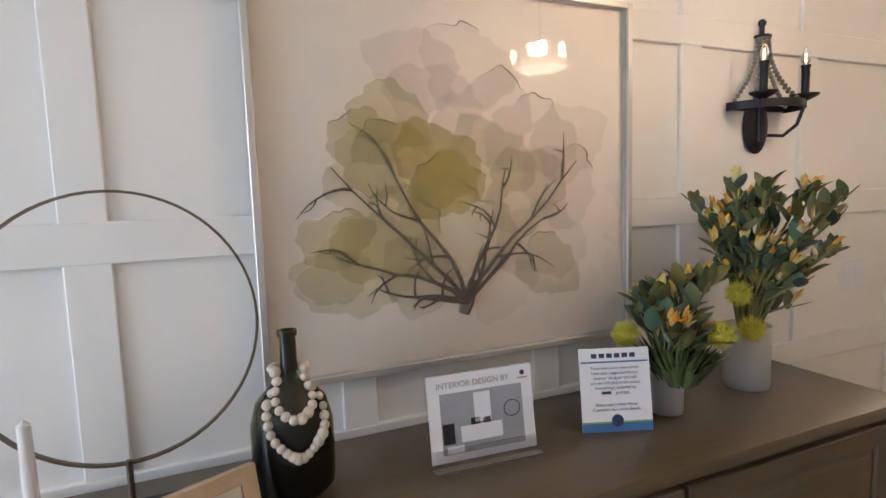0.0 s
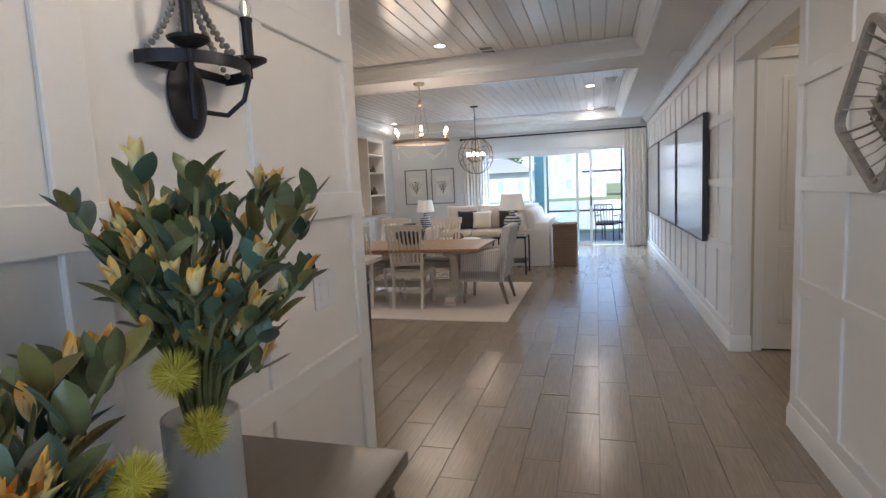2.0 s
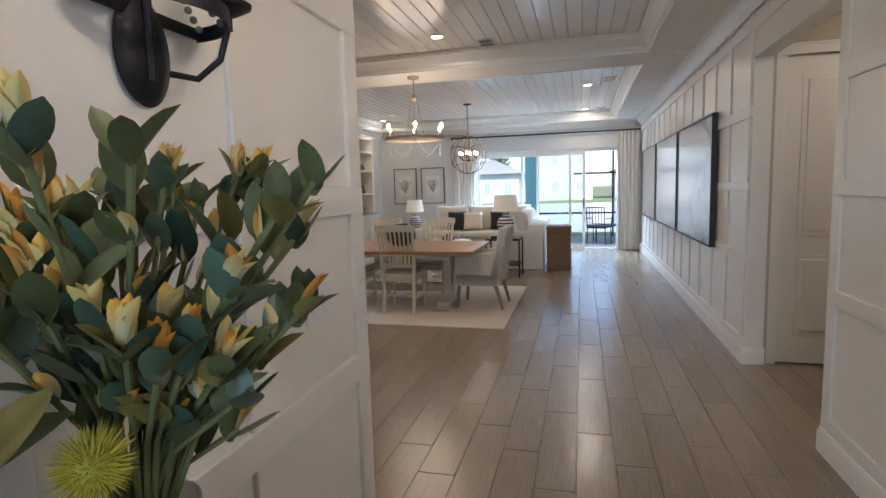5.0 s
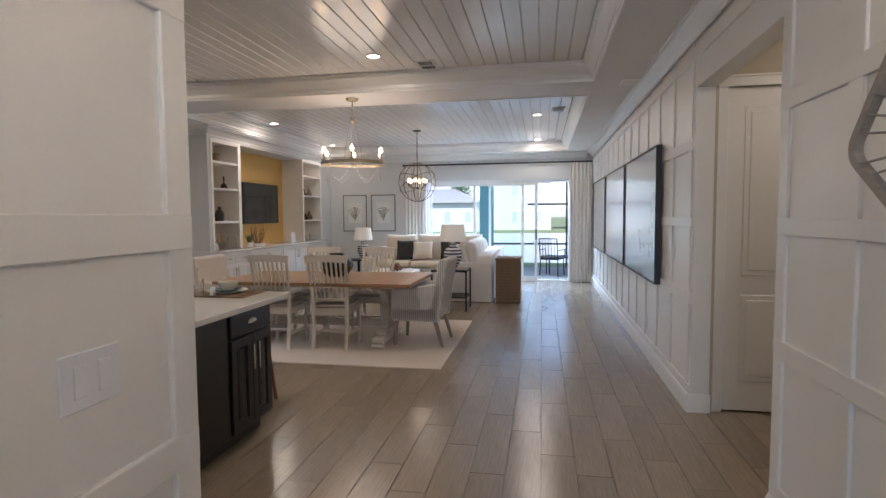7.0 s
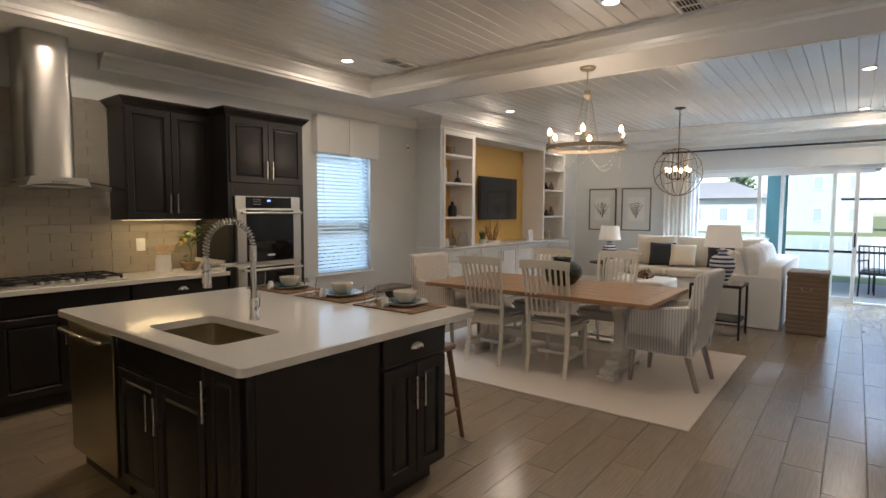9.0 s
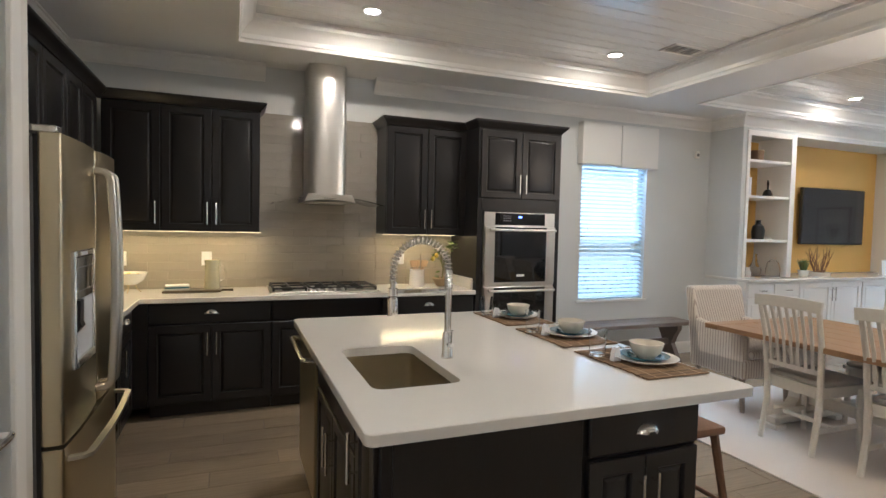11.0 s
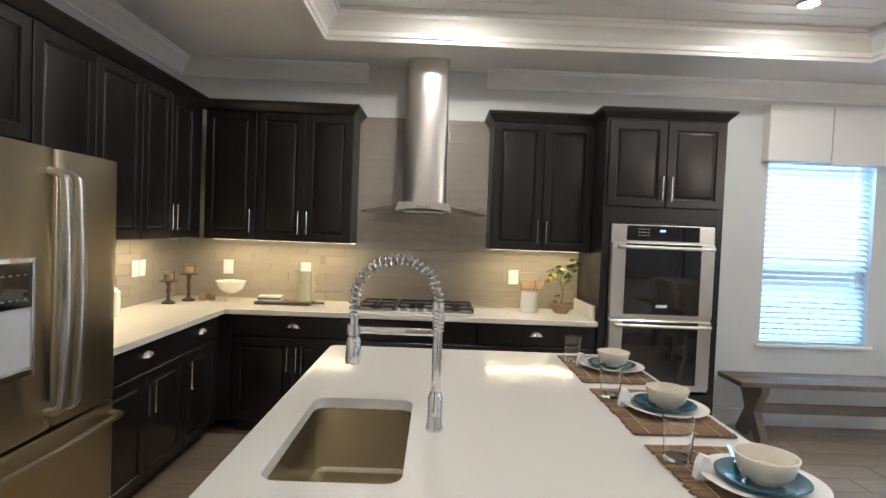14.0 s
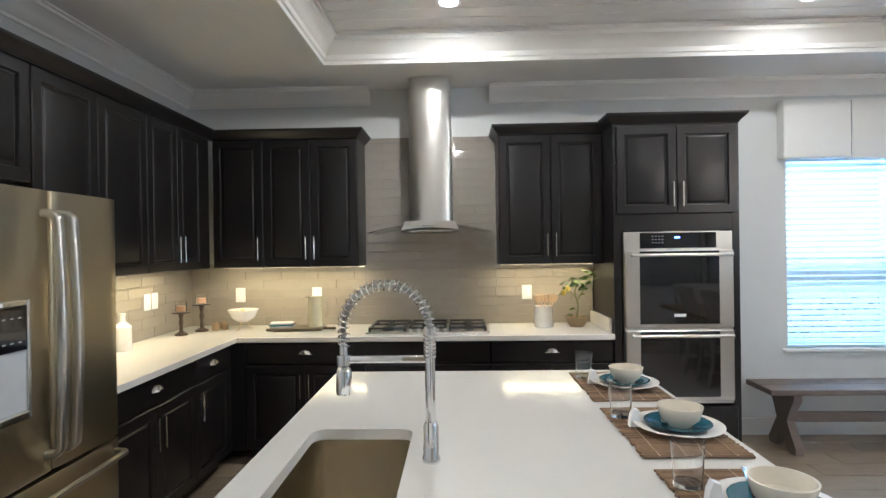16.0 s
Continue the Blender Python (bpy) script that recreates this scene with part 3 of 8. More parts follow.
# kitchen walls
WX0, WX1, WZ0, WZ1 = 6.43, 7.33, 0.685, 2.33
kitchen_wall = setting("wall_kitchen", B(box(LX - 0.13, WX0, KY, KY + 0.2, 0, SOFF), box(WX1, WALLX, KY, KY + 0.2, 0, SOFF), box(WX0, WX1, KY, KY + 0.2, 0, WZ0), box(WX0, WX1, KY, KY + 0.2, WZ1, SOFF)), M_GREYWALL, "pale grey painted kitchen wall", "wall")
range_wall = setting("wall_refrigerator", B(box(LX - 0.13, LX, 3.015, KY, 0, SOFF)), M_GREYWALL, "pale grey wall behind the refrigerator", "wall")
setting("wall_sliding_door", B(box(WALLX, WALLX + 0.2, -2.5, -0.01, 0, SOFF), box(WALLX, WALLX + 0.2, 3.2, 6.2, 0, SOFF), box(WALLX, WALLX + 0.2, -0.01, 3.2, 2.25, SOFF)), M_GREYWALL, "pale grey wall round the sliding glass door", "wall")
setting("wall_entry", B(box(-3.6, -3.48, -0.6, -0.2, 0, SOFF), box(-3.6, -3.48, 1.2, 1.7, 0, SOFF), box(-3.6, -3.48, -0.2, 1.2, 2.42, SOFF), box(-3.6, -3.48, -0.2, 1.2, 0, 0.35)), M_WALL, "plain white entry wall", "wall")
setting("baseboard", B(sweep([(8.26, KY, 0), (5.76, KY, 0)], BASE)), M_TRIM, "white baseboard under the window", "baseboard")
setting("baseboard", B(sweep([(WALLX, 3.2, 0), (WALLX, KY, 0)], BASE)), M_TRIM, "white baseboard below the framed prints", "baseboard")
setting("trim", B(sweep([(8.27, KY, SOFF), (4.08, KY, SOFF)], CROWN)), M_TRIM, "white crown moulding over the window, mitred short of the hood", "moulding", 25)
setting("trim", B(sweep([(3.12, KY, SOFF), (LX, KY, SOFF), (LX, 3.015, SOFF)], CROWN)), M_TRIM, "white crown moulding above the wall cabinets", "moulding", 25)
setting("trim", B(sweep([(WALLX, RY + 0.12, SOFF), (WALLX, 5.4, SOFF)], CROWN)), M_TRIM, "white crown moulding above the sliding door", "moulding", 25)


# ---- windows and the sliding door ----
win = thing("window_1", pose(0, 0, 0), "white single-hung kitchen window with lowered blinds", "window")
win["kind"] = "structure"
part("window_frame", B(box(WX0, WX0 + 0.05, KY + 0.1, KY + 0.17, WZ0, WZ1), box(WX1 - 0.05, WX1, KY + 0.1, KY + 0.17, WZ0, WZ1), box(WX0 + 0.05, WX1 - 0.05, KY + 0.1, KY + 0.17, WZ1 - 0.05, WZ1), box(WX0 + 0.05, WX1 - 0.05, KY + 0.1, KY + 0.17, WZ0, WZ0 + 0.05), box(WX0 + 0.05, WX1 - 0.05, KY + 0.105, KY + 0.165, 1.38, 1.44)), M_VINYL, win)
for z0, z1 in ((WZ0 + 0.05, 1.38), (1.44, WZ1 - 0.05)):
    p = part("pane", B(box(WX0 + 0.05, WX1 - 0.05, KY + 0.132, KY + 0.138, z0, z1)), M_PANE, win)
    p.visible_shadow = False
part("window_sill", B(box(WX0 - 0.04, WX1 + 0.04, KY - 0.03, KY + 0.1, WZ0 - 0.025, WZ0 - 0.001, 0.004)), M_TRIM, win)
blind = thing("blind", pose(0, KY + 0.045, 0), "white horizontal slat blind over the window, daylight blue put into its colour", "blind")
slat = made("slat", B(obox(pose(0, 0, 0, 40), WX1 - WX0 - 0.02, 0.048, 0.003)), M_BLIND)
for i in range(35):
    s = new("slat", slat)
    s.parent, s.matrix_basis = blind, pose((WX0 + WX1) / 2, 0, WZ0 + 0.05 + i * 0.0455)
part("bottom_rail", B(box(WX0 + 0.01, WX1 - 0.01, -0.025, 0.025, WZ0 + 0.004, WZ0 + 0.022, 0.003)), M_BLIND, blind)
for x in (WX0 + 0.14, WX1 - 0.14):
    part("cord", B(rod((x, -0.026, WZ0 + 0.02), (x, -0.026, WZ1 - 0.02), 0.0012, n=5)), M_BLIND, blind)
part("wand", B(rod((WX0 + 0.11, -0.032, 1.25), (WX0 + 0.11, -0.032, 2.1), 0.004, n=6)), M_CLEAR, blind)
val = thing("valance", pose(0, 0, 0), "off-white box-pleat fabric valance above the window", "valance")
part("fabric", B(box(WX0 - 0.07, (WX0 + WX1) / 2 - 0.004, KY - 0.1, KY - 0.002, 2.185, 2.64, 0.006), box((WX0 + WX1) / 2 + 0.004, WX1 + 0.07, KY - 0.1, KY - 0.002, 2.175, 2.64, 0.006)), M_VALANCE, val)
# Dark grey strip paints the shade between the two halves of the valance.
part("pleat", B(box((WX0 + WX1) / 2 - 0.006, (WX0 + WX1) / 2 + 0.006, KY - 0.09, KY - 0.006, 2.2, 2.63)), M_GREYCUSH, val, "inner pleat, dark grey put in for its shade")

slider = thing("sliding_door", pose(WALLX + 0.06, 0, 0), "white-framed sliding glass door, one panel slid open", "sliding door")
slider["kind"] = "structure"
part("frame", B(box(0, 0.12, 3.15, 3.2, 0, 2.25), box(0, 0.12, -0.01, 0.03, 0, 2.25), box(0, 0.12, 0.03, 3.15, 2.19, 2.25), box(0, 0.12, 0.03, 3.15, 0.0, 0.022)), M_VINYL, slider)
for k, (y0, y1, x) in enumerate(((2.07, 3.15, 0.075), (1.0, 2.13, 0.04), (0.70, 1.78, 0.005))):
    pn = part("panel", B(box(x, x + 0.032, y0, y0 + 0.055, 0.022, 2.19), box(x, x + 0.032, y1 - 0.055, y1, 0.022, 2.19), box(x, x + 0.032, y0 + 0.055, y1 - 0.055, 2.12, 2.19), box(x, x + 0.032, y0 + 0.055, y1 - 0.055, 0.022, 0.10)), M_VINYL, slider)
    gl = part("pane", B(box(x + 0.013, x + 0.019, y0 + 0.055, y1 - 0.055, 0.10, 2.12)), M_PANE, pn)
    gl.visible_shadow = False
part("pull", B(box(-0.02, 0.004, 0.715, 0.74, 0.92, 1.15, 0.004)), M_BLACK, slider, "black door pull")

CUR = thing("curtain_rod", pose(WALLX - 0.1, 0, 2.60), "dark bronze curtain rod on the wall above the sliding door", "curtain rod")
part("rod", B(rod((0, -0.45, 0), (0, 3.66, 0), 0.018, n=12)), M_BLACKFRAME, CUR)
for y in (3.6, 1.9, 0.9, -0.42):
    part("bracket", B(rod((0, y, 0), (0.1, y, 0), 0.008), lathe([(0, 0), (0.022, 0), (0.022, 0.03), (0, 0.03)], 12, (0, y, -0.015))), M_BRONZE, CUR)
part("finial", B(ball((0, 3.69, 0), 0.03)), M_BRONZE, CUR)


def curtain(y0, y1, seed):
    rnd = random.Random(seed)
    n = int((y1 - y0) / 0.011)
    ph = [rnd.uniform(-0.4, 0.4) for _ in range(9)]

    def f(bm):
        cols = []
        for i in range(n + 1):
            u = i / n
            w = math.sin(u * (y1 - y0) / 0.078 * 2 * math.pi + ph[int(u * 7.99)] * 0.6)
            col = []
            for j in range(13):
                v = j / 12
                d = 0.036 * w * (0.65 + 0.45 * (1 - v)) + 0.008 * math.sin(9 * u + 5 * v)
                y = y0 + (y1 - y0) * u + 0.012 * (1 - v) * math.sin(u * 17)
                col.append([bm.verts.new((WALLX - 0.1 + d + s, y, 0.015 + v * 2.57)) for s in (0.0, 0.003)])
            cols.append(col)
        for a, b in zip(cols, cols[1:]):
            for j in range(12):
                for s in (0, 1):
                    q = (a[j][s], b[j][s], b[j + 1][s], a[j + 1][s])
                    bm.faces.new(q if s else q[::-1])
        for c in (cols[0], cols[-1]):
            for j in range(12):
                bm.faces.new((c[j][0], c[j][1], c[j + 1][1], c[j + 1][0]))
    solid("curtain", B(f), M_CURTAIN, "pleated off-white curtain drawn aside at the sliding door", "curtain", "curtains at the sliding door", smooth=80)


curtain(-0.44, 0.02, 3)
curtain(3.2, 3.66, 4)

# ---- ceiling fixtures ----
def downlight(x, y, watts=19, z=TOP):
    d = thing("downlight", pose(x, y, z), "round recessed ceiling downlight, switched on", "ceiling light", "recessed ceiling lights")
    part("trim_ring", B(lathe([(0.052, 0.0), (0.075, 0.0), (0.075, -0.008), (0.06, -0.012), (0.052, -0.004)], 24)), M_TRIM, d)
    part("lens", B(lathe([(0.0, -0.003), (0.053, -0.003), (0.053, -0.006), (0.0, -0.006)], 24)), M_CAN, d, "glowing lens")
    lamp("downlight_lamp", "AREA", pose(x, y, z - 0.022), watts * 0.155, WARM, disk=0.11)


for x, y, w in ((3.78, 4.82, 30), (5.95, 4.87, 20), (6.07, 2.2, 17), (3.8, 2.2, 20), (9.3, 4.95, 19), (12.05, 5.05, 13), (9.46, 0.68, 19), (12.2, 0.7, 19)):
    downlight(x, y, w)
# Added downlight, unseen in the lobby ceiling, to brighten the door there.
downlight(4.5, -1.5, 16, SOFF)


def vent(x, y, z, w, d):
    v = thing("ceiling_vent", pose(x, y, z), "white louvred ceiling air vent", "vent", "ceiling vents")
    part("frame", B(box(-w / 2, w / 2, -d / 2, -d / 2 + 0.02, -0.012, 0), box(-w / 2, w / 2, d / 2 - 0.02, d / 2, -0.012, 0), box(-w / 2, -w / 2 + 0.02, -d / 2 + 0.02, d / 2 - 0.02, -0.012, 0), box(w / 2 - 0.02, w / 2, -d / 2 + 0.02, d / 2 - 0.02, -0.012, 0), box(-0.008, 0.008, -d / 2 + 0.02, d / 2 - 0.02, -0.012, 0)), M_TRIM, v)
    part("backing", B(box(-w / 2 + 0.02, w / 2 - 0.02, -d / 2 + 0.02, d / 2 - 0.02, -0.003, -0.001)), M_BLACK, v)
    for i in range(6):
        y0 = -d / 2 + 0.03 + i * (d - 0.06) / 5
        part("slat", B(obox(pose(0, y0, -0.008, 40), w - 0.05, 0.014, 0.002)), M_TRIM, v)


for x, y in ((6.36, 4.52), (6.48, 1.76), (9.1, 0.37), (12.35, 0.4)):
    vent(x, y, TOP, 0.34, 0.19)
det = thing("smoke_detector", pose(6.85, -0.28, SOFF), "white low ceiling access plate by the hall wall", "detector")
part("plate", B(box(-0.12, 0.12, -0.09, 0.09, -0.018, 0, 0.006)), M_TRIM, det)

sen = thing("wall_sensor", pose(8.065, KY, 2.40), "small white motion sensor on the grey wall", "sensor")
part("housing", B(box(-0.03, 0.03, -0.035, -0.001, -0.045, 0.045, 0.01, 2)), M_TRIM, sen)
part("lens", B(box(-0.018, 0.018, -0.038, -0.034, -0.02, 0.012, 0.003)), M_GREYCUSH, sen, "grey lens")

# ---- kitchen cabinets ----
def shaker(x0, x1, z0, z1, rail=0.058, y=0.0):
    """A framed cabinet door in the xz plane with a raised inner bead, its face at y."""
    r = min(rail, (z1 - z0) * 0.3)
    steps = ((0.0, y + 0.02), (0.0, y + 0.003), (0.003, y), (r - 0.003, y), (r, y + 0.003), (r + 0.002, y + 0.013), (r + 0.010, y + 0.014), (r + 0.016, y + 0.009), (r + 0.022, y + 0.006), (r + 0.026, y + 0.005))

    def f(bm):
        rings = [[bm.verts.new(p) for p in ((x0 + i, v, z0 + i), (x1 - i, v, z0 + i), (x1 - i, v, z1 - i), (x0 + i, v, z1 - i))] for i, v in steps]
        for a, b in zip(rings, rings[1:]):
            for k in range(4):
                bm.faces.new((a[k], a[(k + 1) % 4], b[(k + 1) % 4], b[k]))
        bm.faces.new(rings[-1])
        bm.faces.new(rings[0][::-1])
    return B(f)


def slab(x0, x1, z0, z1):
    return B(box(x0, x1, 0, 0.02, z0, z1, 0.006))


def bar(x, z, length, y=0.0, level=False):
    a = Vector((length / 2, 0, 0)) if level else Vector((0, 0, length / 2))
    c = Vector((x, y - 0.032, z))
    return B(rod(c - a, c + a, 0.006), rod(c - a * 0.6, c - a * 0.6 + Vector((0, 0.034, 0)), 0.0045), rod(c + a * 0.6, c + a * 0.6 + Vector((0, 0.034, 0)), 0.0045))


def cup(x, z):
    def f(bm):
        n, rings = 9, []
        for i in range(n):
            a = math.pi * i / (n - 1)
            rings.append([bm.verts.new((x + 0.046 * math.cos(a) * k, -0.028 * (1 - k * k) ** 0.5 - 0.0005, z - 0.014 + 0.034 * math.sin(a) * k)) for k in (1.0, 0.9, 0.7, 0.35)])
        for u, v in zip(rings, rings[1:]):
            for k in range(3):
                bm.faces.new((u[k], v[k], v[k + 1], u[k + 1]))
    bm = B(f, box(x - 0.05, x + 0.05, -0.003, 0.001, z - 0.018, z - 0.011))
    bmesh.ops.solidify(bm, geom=bm.faces[:], thickness=0.0015)
    return bm


def cabinet(name, m, w, d, z0, z1, fronts, label, toe=0.0, group="kitchen cabinets", material=None, pull=None):
    """fronts: (kind, x0, x1, z0, z1, handle) with handle bl, br, tl, tr (bar by that corner), cup or none."""
    material, pull = material or M_DARK, pull or M_NICKEL
    c = thing(name, m, label, "cabinet", group)
    part("body", B(box(0, w, 0.021, d, z0 + toe, z1, 0.002), *([box(0.004, w - 0.004, 0.09, d, z0, z0 + toe)] if toe else [])), material, c)
    for kind, x0, x1, a, b, h in fronts:
        f = part("drawer" if kind == "drawer" else "door", slab(x0, x1, a, b) if kind == "drawer" else shaker(x0, x1, a, b), material, c)
        if h == "cup":
            part("cup_pull", cup((x0 + x1) / 2, (a + b) / 2 + 0.01), pull, f, "satin nickel cup pull")
        elif h == "level":
            part("handle", bar((x0 + x1) / 2, (a + b) / 2, 0.1, level=True), pull, f, "satin nickel bar pull")
        elif h:
            x = x0 + 0.03 if "l" in h else x1 - 0.03
            z = a + 0.14 if "b" in h else b - 0.14
            part("handle", bar(x, z, 0.17), pull, f, "satin nickel bar handle")
    return c


def pair(a, b, z0, z1, h):
    m = (a + b) / 2
    return [("door", a + 0.004, m - 0.002, z0, z1, h + "r"), ("door", m + 0.002, b - 0.004, z0, z1, h + "l")]


UB, UT = 1.392, 2.352      # wall cabinets: underside and top of the doors' box
UY = 5.60                  # their front
TOPMOULD = [(0, 0), (0.004, 0), (0.008, 0.012), (0.03, 0.035), (0.045, 0.05), (0.05, 0.062), (0.05, 0.07), (-0.02, 0.07), (-0.02, 0)]
cabinet("wall_cabinet", pose(1.96, UY, 0), 1.105, 0.352, UB, UT + 0.01, [("door", 0.008, 0.385, UB + 0.004, UT, "br")] + pair(0.39, 1.105, UB + 0.004, UT, "b"), "espresso wall cabinet with framed doors and bar handles beside the hood")
cabinet("wall_cabinet", pose(4.122, UY, 0), 0.768, 0.352, UB, UT + 0.01, pair(0.0, 0.768, UB + 0.004, UT, "b"), "espresso two-door wall cabinet between hood and ovens")
cabinet("wall_cabinet", pose(1.96, 4.765, 0, 0, 0, 90), 0.832, 0.35, UB, UT + 0.01, pair(0.0, 0.69, UB + 0.004, UT, "b"), "espresso two-door corner wall cabinet")
cabinet("wall_cabinet", pose(1.96, 3.90, 0, 0, 0, 90), 0.863, 0.35, UB, UT + 0.01, pair(0.0, 0.863, UB + 0.004, UT, "b"), "espresso two-door wall cabinet beside the refrigerator")
cabinet("wall_cabinet", pose(1.96, 3.02, 0, 0, 0, 90), 0.878, 0.35, 1.83, UT + 0.01, pair(0.0, 0.878, 1.834, UT, "b"), "espresso cabinet above the refrigerator")
setting("trim", B(sweep([(1.96, 3.02, UT + 0.005), (1.96, UY, UT + 0.005), (3.065, UY, UT + 0.005), (3.065, KY, UT + 0.005)], TOPMOULD, left=False)), M_DARK, "dark crown along the top of the wall cabinets", "moulding")
setting("trim", B(sweep([(4.122, KY, UT + 0.005), (4.122, UY, UT + 0.005), (4.89, UY, UT + 0.005)], TOPMOULD, left=False)), M_DARK, "dark crown along the top of the wall cabinet", "moulding")

CT = 0.872                # top of the base cabinets


def base(m, w, label, doors="pair", handle="cup", depth=0.58):
    fr = [("drawer", 0.005, w - 0.005, 0.715, 0.862, handle)]
    if doors == "pair":
        fr += pair(0.0, w, 0.115, 0.70, "t")
    elif doors:
        fr += [("door", 0.005, w - 0.005, 0.115, 0.70, doors)]
    return cabinet("base_cabinet", m, w, depth, 0.0, CT, fr, label, 0.1)


BY = 5.37
base(pose(2.29, BY, 0), 0.86, "espresso base cabinet with one drawer and two doors")
base(pose(3.15, BY, 0), 0.88, "espresso cooktop base cabinet with a plain drawer front", handle="")
base(pose(4.03, BY, 0), 0.86, "espresso base cabinet next to the ovens")
base(pose(2.205, 3.985, 0, 0, 0, 90), 0.845, "espresso base cabinet beside the refrigerator")
base(pose(2.205, 4.83, 0, 0, 0, 90), 0.472, "narrow espresso base cabinet near the corner", "tl")
solid("corner_filler", B(box(2.185, 2.29, BY + 0.004, BY + 0.10, 0.1, CT), box(2.125, 2.185, 5.304, BY + 0.1, 0.1, CT)), M_DARK, "espresso filler panel in the cabinet corner", "filler panel")

worktop = solid("worktop", B(prism([(LX, 3.90), (2.243, 3.90), (2.243, 5.335), (4.89, 5.335), (4.89, KY), (LX, KY)], "z", CT, 0.91)), M_QUARTZ, "white quartz L-shaped worktop on the base cabinets", "worktop")
md = worktop.modifiers.new("eased", "BEVEL")
md.width, md.segments, md.angle_limit = 0.004, 2, radians(40)
solid("side_splash", B(box(4.868, 4.888, 5.40, KY - 0.012, 0.911, 1.01, 0.003)), M_QUARTZ, "low white quartz side splash against the oven cabinet", "splash")

# tall oven cabinet
OX0, OX1, OY = 4.892, 5.75, 5.35
tall = thing("oven_cabinet", pose(OX0, OY, 0), "tall espresso cabinet housing the double wall oven", "cabinet", "kitchen cabinets")
W = OX1 - OX0
part("side_panel", B(box(0, 0.05, 0.0, 0.6, 0.0, UT + 0.01, 0.002)), M_DARK, tall)
part("side_panel", B(box(W - 0.05, W, 0.0, 0.6, 0.0, UT + 0.01, 0.002)), M_DARK, tall)
part("body", B(box(0.05, W - 0.05, 0.03, 0.6, 0.1, UT + 0.008), box(0.05, W - 0.05, 0.002, 0.03, 1.625, 1.735), box(0.05, W - 0.05, 0.002, 0.03, UT - 0.03, UT + 0.008), box(0.05, W - 0.05, 0.08, 0.1, 0, 0.1)), M_DARK, tall)
m2 = W / 2
for a, b, h in ((0.02, m2 - 0.002, "br"), (m2 + 0.002, W - 0.02, "bl")):
    dd = part("door", shaker(a, b, 1.74, UT - 0.012, y=-0.021), M_DARK, tall)
    part("handle", bar(b - 0.03 if h == "br" else a + 0.03, 1.87, 0.17, y=-0.021), M_NICKEL, dd, "satin nickel bar handle")
dr = part("drawer", B(box(0.03, W - 0.03, -0.018, 0.003, 0.13, 0.41, 0.005)), M_DARK, tall)
setting("trim", B(sweep([(OX0, KY - 0.3, UT + 0.007), (OX0, OY, UT + 0.007), (OX1, OY, UT + 0.007), (OX1, KY, UT + 0.007)], TOPMOULD, left=False)), M_DARK, "dark crown on the tall oven cabinet", "moulding")
oven = thing("double_oven", pose(4.956, OY, 0), "stainless double wall oven with black glass doors", "oven")
OW = 0.738
part("surround", B(box(0, OW, -0.012, 0.03, 0.43, 1.615, 0.003)), M_STEELH, oven)
cp = part("control_panel", B(box(0.11, OW - 0.11, -0.017, -0.01, 1.50, 1.607, 0.002)), M_BLACKGLASS, oven)
part("display", B(box(OW / 2 - 0.024, OW / 2 + 0.012, -0.0185, -0.017, 1.567, 1.580)), M_LED, cp, "glowing blue clock digits")
for i in range(4):
    for j in range(3):
        part("button", B(box(0.19 + i * 0.022, 0.203 + i * 0.022, -0.0185, -0.017, 1.535 + j * 0.022, 1.542 + j * 0.022)), M_INKGREY, cp)
for z0, z1 in ((0.955, 1.485), (0.455, 0.935)):
    dd = part("oven_door", B(box(0.004, OW - 0.004, -0.034, -0.012, z0, z1, 0.004)), M_STEELH, oven)
    part("glass", B(box(0.10, OW - 0.10, -0.037, -0.033, z0 + 0.025, z1 - 0.005, 0.002)), M_BLACKGLASS, dd, "black oven glass")
    part("oven_handle", B(rod((0.03, -0.085, z1 - 0.03), (OW - 0.03, -0.085, z1 - 0.03), 0.012, n=12), rod((0.05, -0.085, z1 - 0.03), (0.05, -0.033, z1 - 0.03), 0.010), rod((OW - 0.05, -0.085, z1 - 0.03), (OW - 0.05, -0.033, z1 - 0.03), 0.010)), M_STEELH, dd, "brushed steel bar handle")
part("badge", B(box(OW / 2 - 0.04, OW / 2 + 0.04, -0.0385, -0.037, 1.03, 1.05)), M_CARD, oven, "small silver badge")

# hood and cooktop
HX = 3.612
hood = thing("range_hood", pose(HX, KY, 0), "stainless chimney hood with a curved glass canopy", "range hood")
part("chimney", B(prism([(0.163 * math.sin(a), -0.275 - 0.06 * math.cos(a)) for a in [math.pi * (i / 12 - 0.5) for i in range(13)]] + [(0.163, 0.0), (-0.163, 0.0)], "z", 1.70, 2.42)), M_STEELH, hood)
part("chimney_sleeve", B(prism([(0.158 * math.sin(a), -0.272 - 0.057 * math.cos(a)) for a in [math.pi * (i / 12 - 0.5) for i in range(13)]] + [(0.158, -0.001), (-0.158, -0.001)], "z", 2.40, 2.818)), M_STEELH, hood)
part("motor_housing", B(prism([(-0.21 + 0.42 * i / 10, 1.655 + 0.02 * math.sin(math.pi * i / 10)) for i in range(11)] + [(0.18, 1.72), (-0.18, 1.72)], "y", -0.47, -0.0)), M_STEELH, hood)


